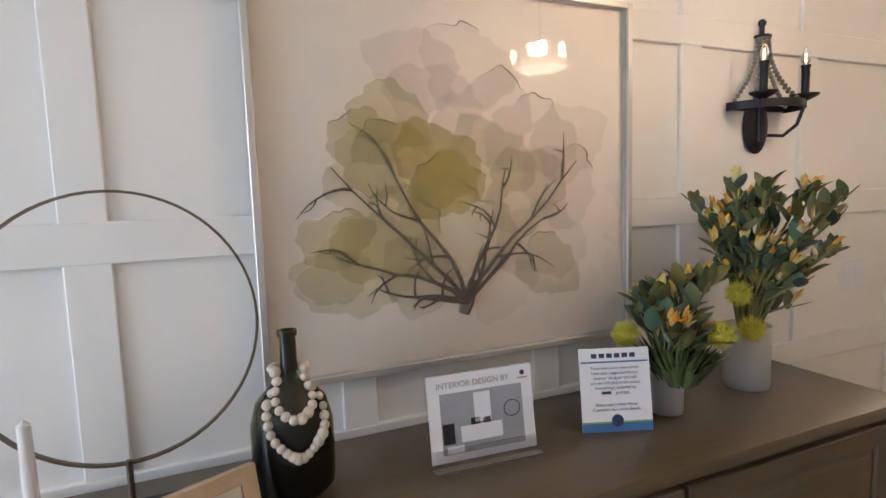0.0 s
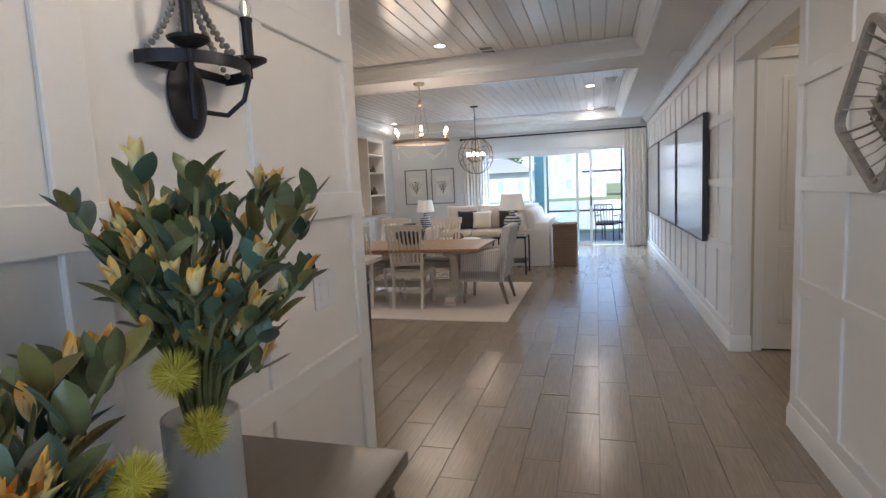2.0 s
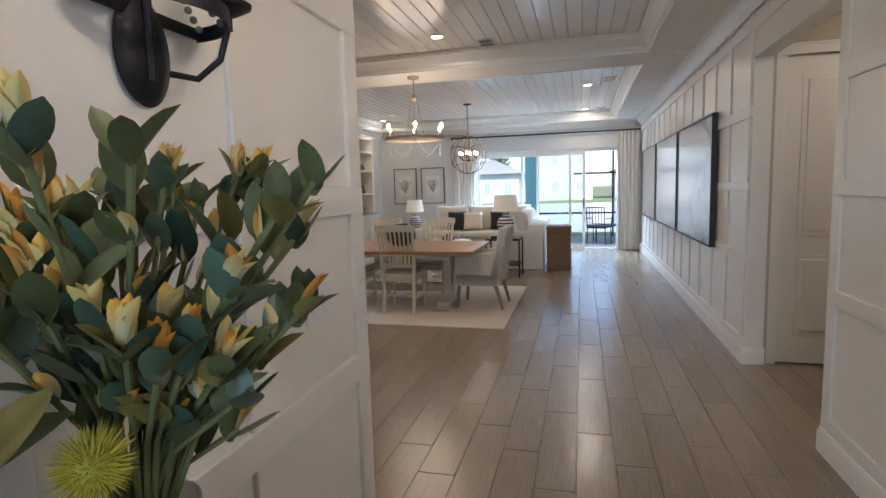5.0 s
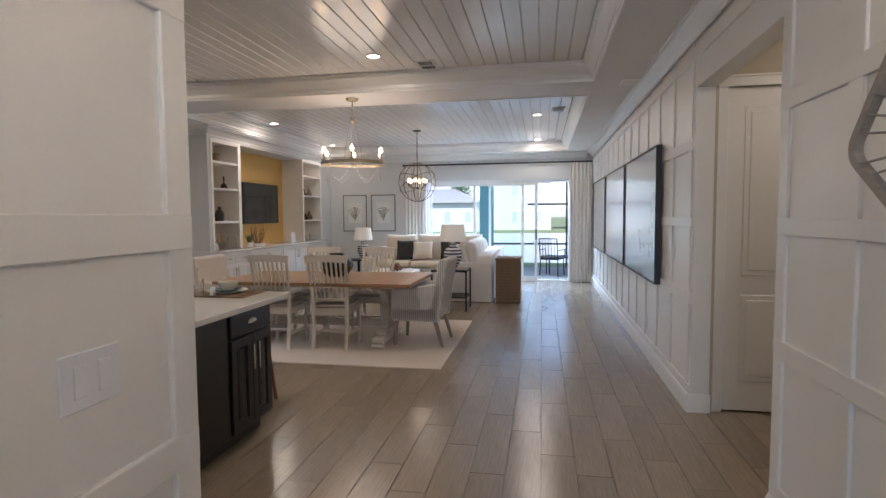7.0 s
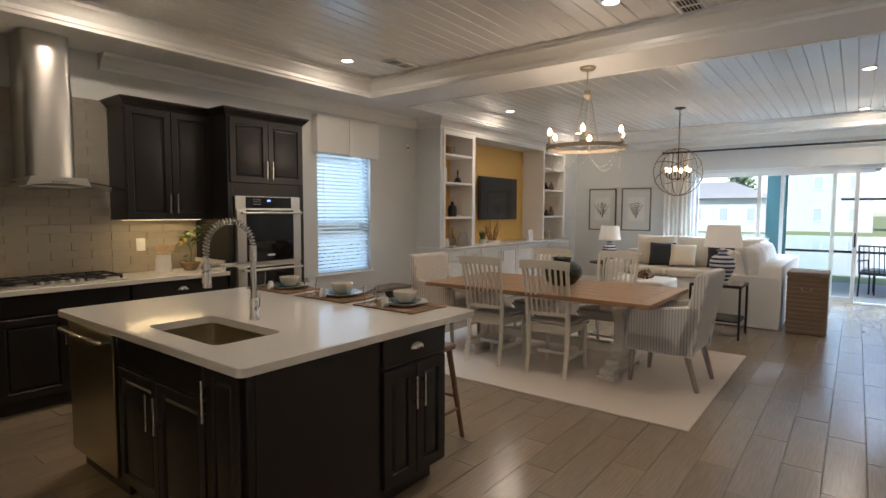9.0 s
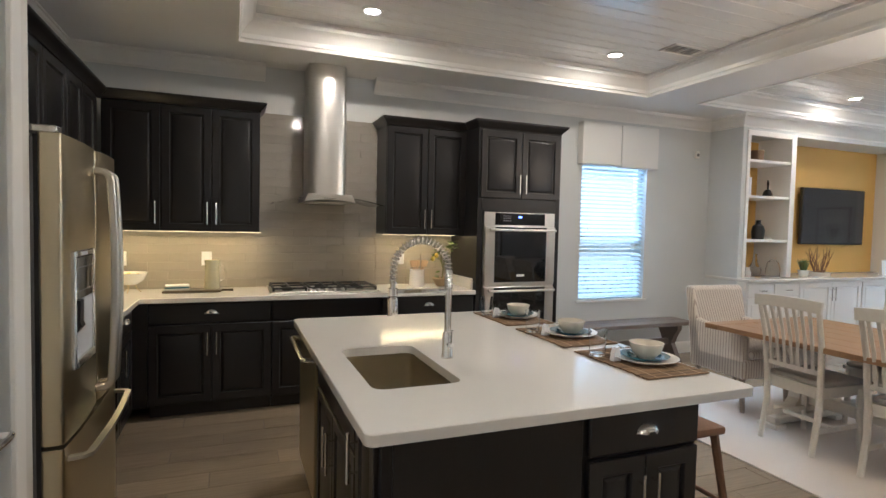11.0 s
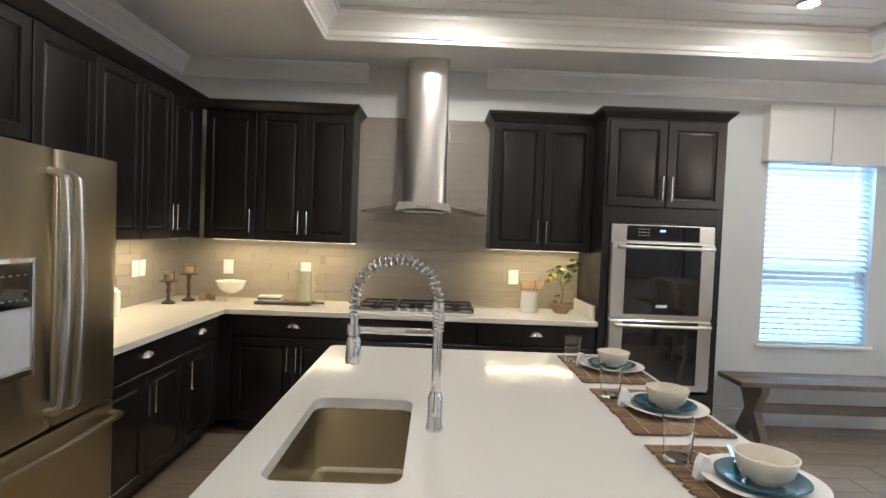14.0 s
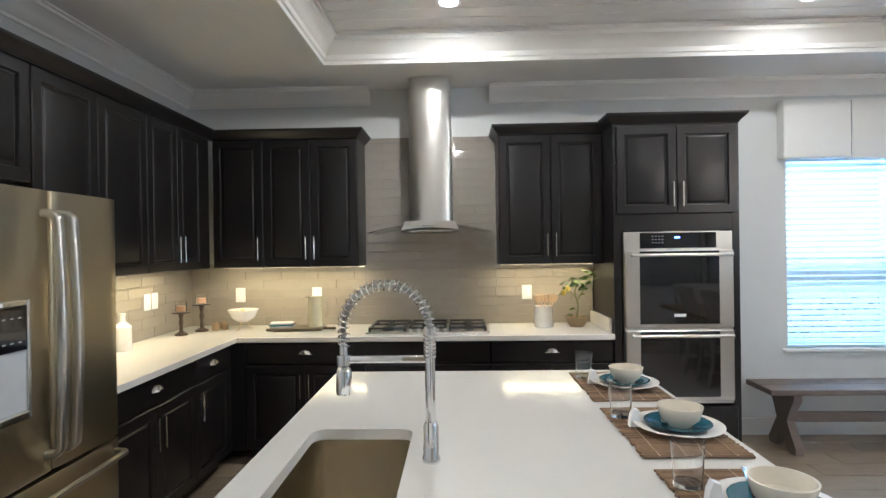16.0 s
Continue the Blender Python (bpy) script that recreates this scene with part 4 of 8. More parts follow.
def canopy(bm):
    n, rows = 18, []
    for i in range(n + 1):
        u = 2 * i / n - 1
        z = 1.695 - 0.062 * u * u
        rows.append([bm.verts.new((u * 0.45, y, z + s)) for y, s in ((-0.49, 0), (-0.49, 0.007), (0, 0.007), (0, 0))])
    for a, b in zip(rows, rows[1:]):
        for k in range(4):
            bm.faces.new((a[k], b[k], b[(k + 1) % 4], a[(k + 1) % 4]))
    bm.faces.new(rows[0])
    bm.faces.new(rows[-1][::-1])


part("glass_canopy", B(canopy), M_CLEAR, hood, "curved clear glass canopy")
part("filter", B(box(-0.16, 0.16, -0.42, -0.08, 1.648, 1.656)), M_STEELH, hood)
part("button", B(*[box(-0.05 + 0.022 * i, -0.04 + 0.022 * i, -0.473, -0.469, 1.682, 1.69) for i in range(5)]), M_BLACK, hood)

cook = thing("gas_cooktop", pose(3.585, 5.66, 0.91), "stainless five-burner gas cooktop with cast-iron grates", "cooktop")
part("tray", B(box(-0.445, 0.445, -0.235, 0.235, 0, 0.012, 0.004)), M_STEELH, cook)
for bx_, by_, br_ in ((-0.30, -0.1, 0.045), (-0.30, 0.12, 0.038), (0, 0.06, 0.06), (0.30, 0.12, 0.045), (0.30, -0.1, 0.038)):
    bu = part("burner", B(lathe([(0, 0.012), (br_, 0.012), (br_, 0.026), (br_ * 0.8, 0.034), (0, 0.034)], 18, (bx_, by_, 0))), M_IRON, cook)
for cx in (-0.29, 0.0, 0.29):
    part("grate", B(box(cx - 0.135, cx + 0.135, -0.205, -0.19, 0.03, 0.045), box(cx - 0.135, cx + 0.135, 0.19, 0.205, 0.03, 0.045), box(cx - 0.135, cx - 0.12, -0.19, 0.19, 0.03, 0.045), box(cx + 0.12, cx + 0.135, -0.19, 0.19, 0.03, 0.045),
                    box(cx - 0.007, cx + 0.007, -0.19, 0.19, 0.032, 0.047), box(cx - 0.12, cx + 0.12, -0.007, 0.007, 0.033, 0.046),
                    *[box(cx + sx * 0.127 - 0.008, cx + sx * 0.127 + 0.008, sy * 0.197 - 0.007, sy * 0.197 + 0.007, 0.011, 0.031) for sx in (-1, 1) for sy in (-1, 1)]), M_IRON, cook, "cast-iron grate")
for i in range(5):
    part("knob", B(lathe([(0, 0.012), (0.02, 0.012), (0.018, 0.034), (0, 0.036)], 16, (-0.13 + i * 0.065, -0.20, 0))), M_STEELH, cook, "steel knob")

# under-cabinet lights
for (x, y, w, d) in ((2.53, 5.76, 1.1, 0.03), (4.49, 5.76, 0.7, 0.03), (1.80, 4.75, 0.03, 1.5)):
    u = solid("under_cabinet_light", B(box(x - w / 2, x + w / 2, y - d / 2, y + d / 2, UB - 0.005, UB - 0.001)), M_STRIP, "slim warm light strip under the wall cabinet", "light strip", "under-cabinet lights")
    lamp("under_cabinet_lamp", "AREA", pose(x, y, UB - 0.009), 1.05 * max(w, d), (1.0, 0.70, 0.30), size=w, size_y=d)

# ---- refrigerator ----
fr = thing("refrigerator", pose(2.358, 3.03, 0, 0, 0, 90), "stainless French-door refrigerator with ice dispenser", "refrigerator")
FW, FM = 0.828, 0.455
part("case", B(box(0.0, FW, 0.075, 0.70, 0.02, 1.735, 0.004)), mat("case_grey", (0.11, 0.105, 0.10), 0.5, grain=80, var=0.1), fr, "dark grey case")
part("kick_plate", B(box(0.02, FW - 0.02, 0.05, 0.08, 0.0, 0.05)), M_BLACK, fr)


def bowed(x0, x1, z0, z1, bow=0.010):
    """A door skin with softly rounded long edges and a slight belly."""
    pts = [(x0 + 0.004, 0.062), (x0, 0.055), (x0, 0.010), (x0 + 0.004, 0.003)]
    pts += [(x0 + 0.01 + (x1 - x0 - 0.02) * i / 10, -bow * math.sin(math.pi * i / 10) ** 0.7) for i in range(11)]
    pts += [(x1 - 0.004, 0.003), (x1, 0.010), (x1, 0.055), (x1 - 0.004, 0.062)]
    return prism(pts[::-1], "z", z0, z1)


dl = part("door", B(bowed(0.002, FM - 0.003, 0.752, 1.748)), M_STEEL, fr)
dright = part("door", B(bowed(FM + 0.003, FW - 0.002, 0.752, 1.748)), M_STEEL, fr)
drawer = part("freezer_drawer", B(bowed(0.002, FW - 0.002, 0.06, 0.738)), M_STEEL, fr)
part("door_gasket", B(box(0.006, FW - 0.006, 0.062, 0.076, 0.06, 1.742)), M_BLACK, fr, "black rubber door gasket")


def strap_handle(a, b, flat, bow=0.014):
    """A broad flat pull that leaves the door at both ends on tapered brackets."""
    a, b = Vector(a), Vector(b)
    d = (b - a).normalized()
    pts = [a, a + d * 0.006 + Vector((0, -0.040, 0)), a + d * 0.022 + Vector((0, -0.058, 0))]
    pts += [a.lerp(b, 0.05 + 0.90 * i / 10) + Vector((0, -0.060 - bow * math.sin(math.pi * i / 10), 0)) for i in range(11)]
    pts += [b - d * 0.022 + Vector((0, -0.058, 0)), b - d * 0.006 + Vector((0, -0.040, 0)), b]
    return tube(pts, 0.01, 4, flat=flat)


for dx, owner in ((-0.036, dl), (0.036, dright)):
    hd = part("handle", B(strap_handle((FM + dx, 0.0, 0.815), (FM + dx, 0.0, 1.668), (0.032, 0.030))), M_STEELH, owner, "long flat brushed steel handle")
    sb_ = hd.modifiers.new("eased", "BEVEL")
    sb_.width, sb_.segments, sb_.angle_limit = 0.009, 3, radians(40)
hd = part("handle", B(strap_handle((0.05, 0.0, 0.690), (FW - 0.03, 0.0, 0.690), (0.024, 0.014), 0.012)), M_STEELH, drawer, "long flat brushed steel handle")
DX0, DX1, DZ0, DZ1 = 0.078, 0.345, 0.972, 1.372
disp = part("dispenser", B(box(DX0, DX0 + 0.014, -0.020, 0.0, DZ0, DZ1, 0.004), box(DX1 - 0.014, DX1, -0.020, 0.0, DZ0, DZ1, 0.004), box(DX0 + 0.014, DX1 - 0.014, -0.020, 0.0, DZ1 - 0.022, DZ1, 0.004), box(DX0 + 0.014, DX1 - 0.014, -0.024, 0.0, DZ0, DZ0 + 0.030, 0.005)), M_NICKEL, dl, "silver surround of the ice and water dispenser")
part("control_panel", B(box(DX0 + 0.0145, DX1 - 0.0145, -0.018, -0.008, 1.205, DZ1 - 0.0225, 0.002)), M_BLACKGLASS, disp, "black touch panel")
part("recess", B(box(DX0 + 0.0145, DX1 - 0.0145, -0.0115, -0.009, DZ0 + 0.0305, 1.2045, 0.0005)), mat("recess_grey", (0.55, 0.57, 0.60), 0.4, grain=20, var=0.1), disp, "pale grey recess")
part("paddle", B(prism([(-0.0115, 1.204), (-0.026, 1.204), (-0.024, 1.13), (-0.030, 1.115), (-0.0115, 1.09)], "x", DX0 + 0.03, DX0 + 0.075)), M_BLACK, disp, "black water paddle")
part("badge", B(box(0.15, 0.23, -0.0215, -0.0195, DZ1 - 0.017, DZ1 - 0.005)), M_CARD, disp)
for j in range(2):
    for i in range(7):
        part("key_mark", B(box(0.105 + i * 0.031, 0.118 + i * 0.031, -0.0188, -0.0175, 1.232 + j * 0.08, 1.236 + j * 0.08)), M_INKGREY, disp)
part("hinge_cover", B(box(0.0, 0.06, 0.01, 0.16, 1.749, 1.772, 0.004)), M_NICKEL, fr, "grey top hinge cover")

# ---- kitchen island ----
IX0, IX1, IY0, IY1 = 3.2, 4.69, 2.42, 4.28
SX0, SX1, SY0, SY1 = 3.318, 3.658, 2.80, 3.43


def rounded_rect(x0, x1, y0, y1, r, n=5):
    pts = []
    for cx, cy, a0 in ((x1 - r, y1 - r, 0), (x0 + r, y1 - r, 90), (x0 + r, y0 + r, 180), (x1 - r, y0 + r, 270)):
        pts += [(cx + r * math.cos(radians(a0 + 90 * i / n)), cy + r * math.sin(radians(a0 + 90 * i / n))) for i in range(n + 1)]
    return pts


def island_top(bm):
    """A slab with a rounded opening for the sink."""
    out, hole = rounded_rect(IX0, IX1, IY0, IY1, 0.032), rounded_rect(SX0, SX1, SY0, SY1, 0.045)
    n = len(out)
    rings = []
    for pts, zs in ((hole, (0.874, 0.91)), (out, (0.907, 0.874))):
        for z in zs:
            rings.append([bm.verts.new((x, y, z)) for x, y in pts])
    inner = [bm.verts.new((x + (0.003 if x < 4 else -0.003), y + (0.003 if y < 3.3 else -0.003), 0.91)) for x, y in out]
    order = [rings[0], rings[1], inner, rings[2], rings[3], rings[0]]
    for a, b in zip(order, order[1:]):
        for k in range(n):
            bm.faces.new((a[k], a[(k + 1) % n], b[(k + 1) % n], b[k]))


solid("island_worktop", B(island_top), M_QUARTZ, "white quartz island worktop with a cut-out for the sink", "worktop")
sink = thing("sink", pose(0, 0, 0), "undermount stainless steel kitchen sink", "sink")


def basin(bm):
    rs = [[bm.verts.new((x, y, z)) for x, y in rounded_rect(SX0 - g, SX1 + g, SY0 - g, SY1 + g, max(0.02, 0.045 + g))] for g, z in ((0.012, 0.873), (0.004, 0.873), (0.0, 0.668), (-0.006, 0.655), (-0.022, 0.648))]
    n = len(rs[0])
    for a, b in zip(rs, rs[1:]):
        for k in range(n):
            bm.faces.new((a[k], a[(k + 1) % n], b[(k + 1) % n], b[k]))
    bm.faces.new(rs[-1])


sb = part("basin", B(basin), M_SINK, sink, smooth=50)
so = sb.modifiers.new("thick", "SOLIDIFY")
so.thickness, so.offset = 0.0015, -1
part("drain", B(lathe([(0, 0.6495), (0.045, 0.6495), (0.045, 0.653), (0.03, 0.651), (0, 0.651)], 20, ((SX0 + SX1) / 2, 3.13, 0))), M_CHROME, sink, "round chrome drain")
part("rack_rod", B(rod((SX0 + 0.012, 2.98, 0.68), (SX1 - 0.012, 2.98, 0.68), 0.004)), M_CHROME, sink)

fau = thing("faucet", pose(3.733, 3.155, 0.91), "chrome spring pull-down kitchen faucet on the island", "faucet")
part("base", B(lathe([(0, 0), (0.027, 0), (0.027, 0.012), (0.023, 0.02), (0.023, 0.10), (0.017, 0.115), (0, 0.115)], 20)), M_CHROME, fau)
part("post", B(rod((0, 0, 0.1), (0, 0, 0.36), 0.0150, n=18), rod((0, 0, 0.30), (0, 0, 0.385), 0.0175, n=18), *[lathe([(0.0175, z), (0.0195, z + 0.003), (0.0175, z + 0.006)], 16) for z in (0.30, 0.312, 0.324, 0.336, 0.348, 0.36)]), M_CHROME, fau)
part("lever", B(rod((0, -0.018, 0.062), (0, -0.042, 0.064), 0.012, n=14), tube([(0.0, -0.040, 0.066), (0.0, -0.052, 0.085), (0.0, -0.056, 0.130)], 0.006, 8)), M_CHROME, fau)
part("support_arm", B(box(-0.25, 0.0, -0.008, 0.008, 0.284, 0.305, 0.003, 2), lathe([(0.0, -0.014), (0.021, -0.014), (0.021, 0.014), (0, 0.014)], 16, (-0.25, 0, 0.295))), M_CHROME, fau)
arc = [(-0.125 + 0.125 * math.cos(a), 0, 0.385 + 0.125 * math.sin(a)) for a in [math.pi * i / 24 for i in range(25)]]
hose = [(0, 0, 0.37)] + arc + [(-0.25, 0, 0.33)]
part("hose", B(tube(hose, 0.0075, 10)), M_HOSE, fau, "grey braided inner hose")


def spring(bm):
    P = [Vector(p) for p in hose]
    L = [0.0]
    for a, b in zip(P, P[1:]):
        L.append(L[-1] + (b - a).length)
    pts, turns = [], 27
    for i in range(turns * 10 + 1):
        s = L[-1] * i / (turns * 10)
        k = max(j for j in range(len(L)) if L[j] <= s + 1e-9)
        k = min(k, len(P) - 2)
        q = P[k] + (P[k + 1] - P[k]) * ((s - L[k]) / (L[k + 1] - L[k]))
        d = (P[k + 1] - P[k]).normalized()
        side = Vector((0, 1, 0))
        up = side.cross(d)
        a = 2 * math.pi * i / 10
        pts.append(q + (side * math.cos(a) + up * math.sin(a)) * 0.0148)
    tube(pts, 0.0031, 6)(bm)


part("spring", B(spring), M_CHROME, fau, "coiled chrome spring")
part("spray_head", B(lathe([(0, 0.195), (0.022, 0.195), (0.0235, 0.203), (0.0215, 0.262), (0.0185, 0.272), (0.013, 0.278), (0.0115, 0.345), (0, 0.345)], 18, (-0.25, 0, 0))), M_CHROME, fau)

isl = thing("kitchen_island", pose(0, 0, 0), "espresso kitchen island base with doors and drawer", "island")
bx0, bx1, by0, by1 = 3.265, 4.46, 2.485, 4.24
part("body", B(box(bx0, bx1, by0, 3.60, 0.1, 0.645), box(bx0 + 0.6, bx1, 3.60, by1, 0.1, 0.873), box(bx0, SX0 - 0.02, by0, 3.60, 0.645, 0.873), box(SX1 + 0.02, bx1, by0, 3.60, 0.645, 0.873), box(SX0 - 0.02, SX1 + 0.02, by0, SY0 - 0.02, 0.645, 0.873), box(SX0 - 0.02, SX1 + 0.02, SY1 + 0.02, 3.60, 0.645, 0.873)), M_DARK, isl)
part("toe_kick", B(box(bx0 + 0.06, bx1 - 0.04, by0 + 0.06, by1, 0.0, 0.1)), M_BLACK, isl)
part("corner_post", B(box(bx0 - 0.004, bx0 + 0.03, by0 - 0.004, by0 + 0.03, 0.1, 0.873, 0.002)), M_DARK, isl)
part("end_panel", B(box(bx0 + 0.03, 3.955, by0 - 0.008, by0 + 0.002, 0.1, 0.872, 0.002)), M_DARK, isl)
for (kind, a, b, z0, z1, h) in [("drawer", 3.975, 4.455, 0.715, 0.862, "cup")] + pair(3.972, 4.458, 0.115, 0.70, "t"):
    f = part("drawer" if kind == "drawer" else "door", slab(a, b, z0, z1) if kind == "drawer" else shaker(a, b, z0, z1), M_DARK, isl)
    f.matrix_basis = pose(0, by0 - 0.021, 0)
    hd = part("cup_pull" if h == "cup" else "handle", cup((a + b) / 2, 0.795) if h == "cup" else bar(a + 0.03 if "l" in h else b - 0.03, z1 - 0.14, 0.17), M_NICKEL, f, "satin nickel pull")
mw = pose(bx0 - 0.021, 3.60, 0, 0, 0, -90)
for a, b, z0, z1, hx in ((0.01, 0.42, 0.115, 0.70, 0.385), (0.425, 0.835, 0.115, 0.70, 0.46), (0.85, 1.09, 0.115, 0.862, 0.885), (0.01, 0.835, 0.715, 0.862, None)):
    f = part("door", shaker(a, b, z0, z1, 0.05) if hx else slab(a, b, z0, z1), M_DARK, isl)
    f.matrix_basis = mw
    if hx:
        part("handle", bar(hx, z1 - 0.14, 0.17), M_NICKEL, f, "satin nickel bar handle")
dw = thing("dishwasher", pose(bx0 - 0.03, 4.225, 0, 0, 0, -90), "stainless steel dishwasher built into the island", "dishwasher")
part("door", B(box(0.005, 0.605, 0.0, 0.55, 0.11, 0.868, 0.006)), M_STEEL, dw)
part("toe_panel", B(box(0.01, 0.60, 0.06, 0.55, 0.0, 0.11)), M_BLACK, dw)
part("handle", B(tube([(0.03, 0.0, 0.81), (0.03, -0.04, 0.815), (0.05, -0.055, 0.815), (0.56, -0.055, 0.815), (0.58, -0.04, 0.815), (0.58, 0.0, 0.81)], 0.012, 10)), M_NICKEL, dw, "steel bar handle")

# bar stool tucked under the overhang
stool = thing("bar_stool", pose(4.77, 2.86, 0), "brown wooden counter stool tucked under the island", "stool")
part("seat", B(box(-0.19, 0.10, -0.17, 0.17, 0.60, 0.64, 0.015, 2)), M_WOOD, stool)
for sx in (-1, 1):
    for sy in (-1, 1):
        part("leg", B(tube([(sx * 0.10 - 0.03, sy * 0.13, 0.60), (sx * 0.18, sy * 0.16, 0.0)], [0.02, 0.015], 8)), M_WOOD, stool)
for sy in (-1, 1):
    part("stretcher", B(rod((-0.155, sy * 0.15, 0.2), (0.145, sy * 0.15, 0.2), 0.011)), M_WOOD, stool)
part("stretcher", B(rod((0.132, -0.146, 0.28), (0.132, 0.146, 0.28), 0.011)), M_WOOD, stool)

# ---- dining area ----
RZ = 0.012
solid("area_rug", B(box(5.94, 8.33, 1.545, 4.6, 0.0, RZ, 0.004)), M_RUG, "large cream flatweave rug under the dining table", "rug")
tab = thing("dining_table", pose(7.03, 3.1, RZ), "oak-topped trestle dining table with cream pedestals", "dining table")
TZ = 0.735
for i in range(6):
    x0 = -0.60 + i * 0.2
    part("plank", B(box(x0 + 0.0008, x0 + 0.1992, -1.02, 1.02, TZ - 0.038, TZ, 0.003)), M_OAK, tab)
for s in (-1, 1):
    part("breadboard_end", B(box(-0.602, 0.602, s * 1.08 - 0.06, s * 1.08 + 0.06, TZ - 0.039, TZ + 0.0005, 0.004)), M_OAK, tab)
part("apron", B(box(-0.42, 0.42, -0.9, 0.9, TZ - 0.075, TZ - 0.039)), M_CREAM, tab)
for s in (-1, 1):
    y = s * 0.72
    part("pedestal", B(box(-0.42, 0.42, y - 0.06, y + 0.06, TZ - 0.115, TZ - 0.075, 0.008), box(-0.20, 0.20, y - 0.055, y + 0.055, TZ - 0.16, TZ - 0.115, 0.01),
                       prism([(-0.16, TZ - 0.16), (-0.10, 0.5), (-0.085, 0.38), (-0.11, 0.2), (-0.16, 0.15), (0.16, 0.15), (0.11, 0.2), (0.085, 0.38), (0.10, 0.5), (0.16, TZ - 0.16)], "y", y - 0.045, y + 0.045),
                       box(-0.38, 0.38, y - 0.07, y + 0.07, 0.035, 0.1, 0.012), box(-0.25, 0.25, y - 0.062, y + 0.062, 0.1, 0.15, 0.01)), M_CREAM, tab)
    for q in (-1, 1):
        part("foot", B(box(q * 0.34 - 0.06, q * 0.34 + 0.06, y - 0.08, y + 0.08, 0, 0.035, 0.006)), M_CREAM, tab)
part("stretcher", B(box(-0.035, 0.035, -0.70, 0.70, 0.16, 0.25, 0.006)), M_CREAM, tab)


def side_chair():
    """Slat-back chair facing +x, its back feet at x = 0."""
    c = thing("dining_chair", pose(0, 0, 0), "distressed cream wooden slat-back chair with a pale seat pad", "chair", "chairs round the dining table")
    part("seat", B(prism([(0.02, -0.19), (0.02, 0.19), (0.44, 0.225), (0.46, 0.2), (0.46, -0.2), (0.44, -0.225)], "z", 0.43, 0.455)), M_CREAM, c)
    part("seat_pad", B(box(0.05, 0.45, -0.2, 0.2, 0.455, 0.49, 0.014, 3)), M_SEATPAD, c, "pale linen seat pad")
    part("seat_rail", B(box(0.03, 0.43, -0.185, 0.185, 0.375, 0.43, 0.003)), M_CREAM, c)
    for s in (-1, 1):
        part("back_post", B(tube([(-0.03, s * 0.185, 0), (0.015, s * 0.185, 0.25), (0.02, s * 0.19, 0.45), (-0.01, s * 0.2, 0.75), (-0.07, s * 0.21, 1.0)], [0.019, 0.021, 0.022, 0.019, 0.016], 8)), M_CREAM, c)
        part("front_leg", B(tube([(0.42, s * 0.19, 0.43), (0.42, s * 0.19, 0.3), (0.43, s * 0.195, 0)], [0.022, 0.022, 0.017], 8)), M_CREAM, c)
        part("stretcher", B(box(0.0, 0.42, s * 0.188 - 0.009, s * 0.188 + 0.009, 0.15, 0.185, 0.003)), M_CREAM, c)
    part("stretcher", B(box(0.18, 0.21, -0.18, 0.18, 0.155, 0.18, 0.003)), M_CREAM, c)
    part("crest_rail", B(tube([(-0.075, -0.235, 0.995), (-0.095, -0.12, 1.005), (-0.10, 0, 1.008), (-0.095, 0.12, 1.005), (-0.075, 0.235, 0.995)], 0.02, 4, flat=(0.026, 0.075))), M_CREAM, c)
    part("lower_rail", B(tube([(0.012, -0.19, 0.555), (0.0, 0, 0.555), (0.012, 0.19, 0.555)], 0.02, 4, flat=(0.02, 0.032))), M_CREAM, c)
    for i in range(7):
        y = -0.144 + i * 0.048
        part("slat", B(tube([(0.003, y, 0.56), (-0.03, y * 1.05, 0.78), (-0.09, y * 1.12, 0.985)], 0.01, 4, flat=(0.021, 0.010))), M_CREAM, c)
    return c


ch = side_chair()
ch.matrix_world = pose(6.46, 2.86, RZ, 0, 0, 1.5)
copy_thing(ch, pose(6.45, 3.52, RZ, 0, 0, -1))
copy_thing(ch, pose(7.76, 2.72, RZ, 0, 0, 178))
copy_thing(ch, pose(7.76, 3.5, RZ, 0, 0, 181))


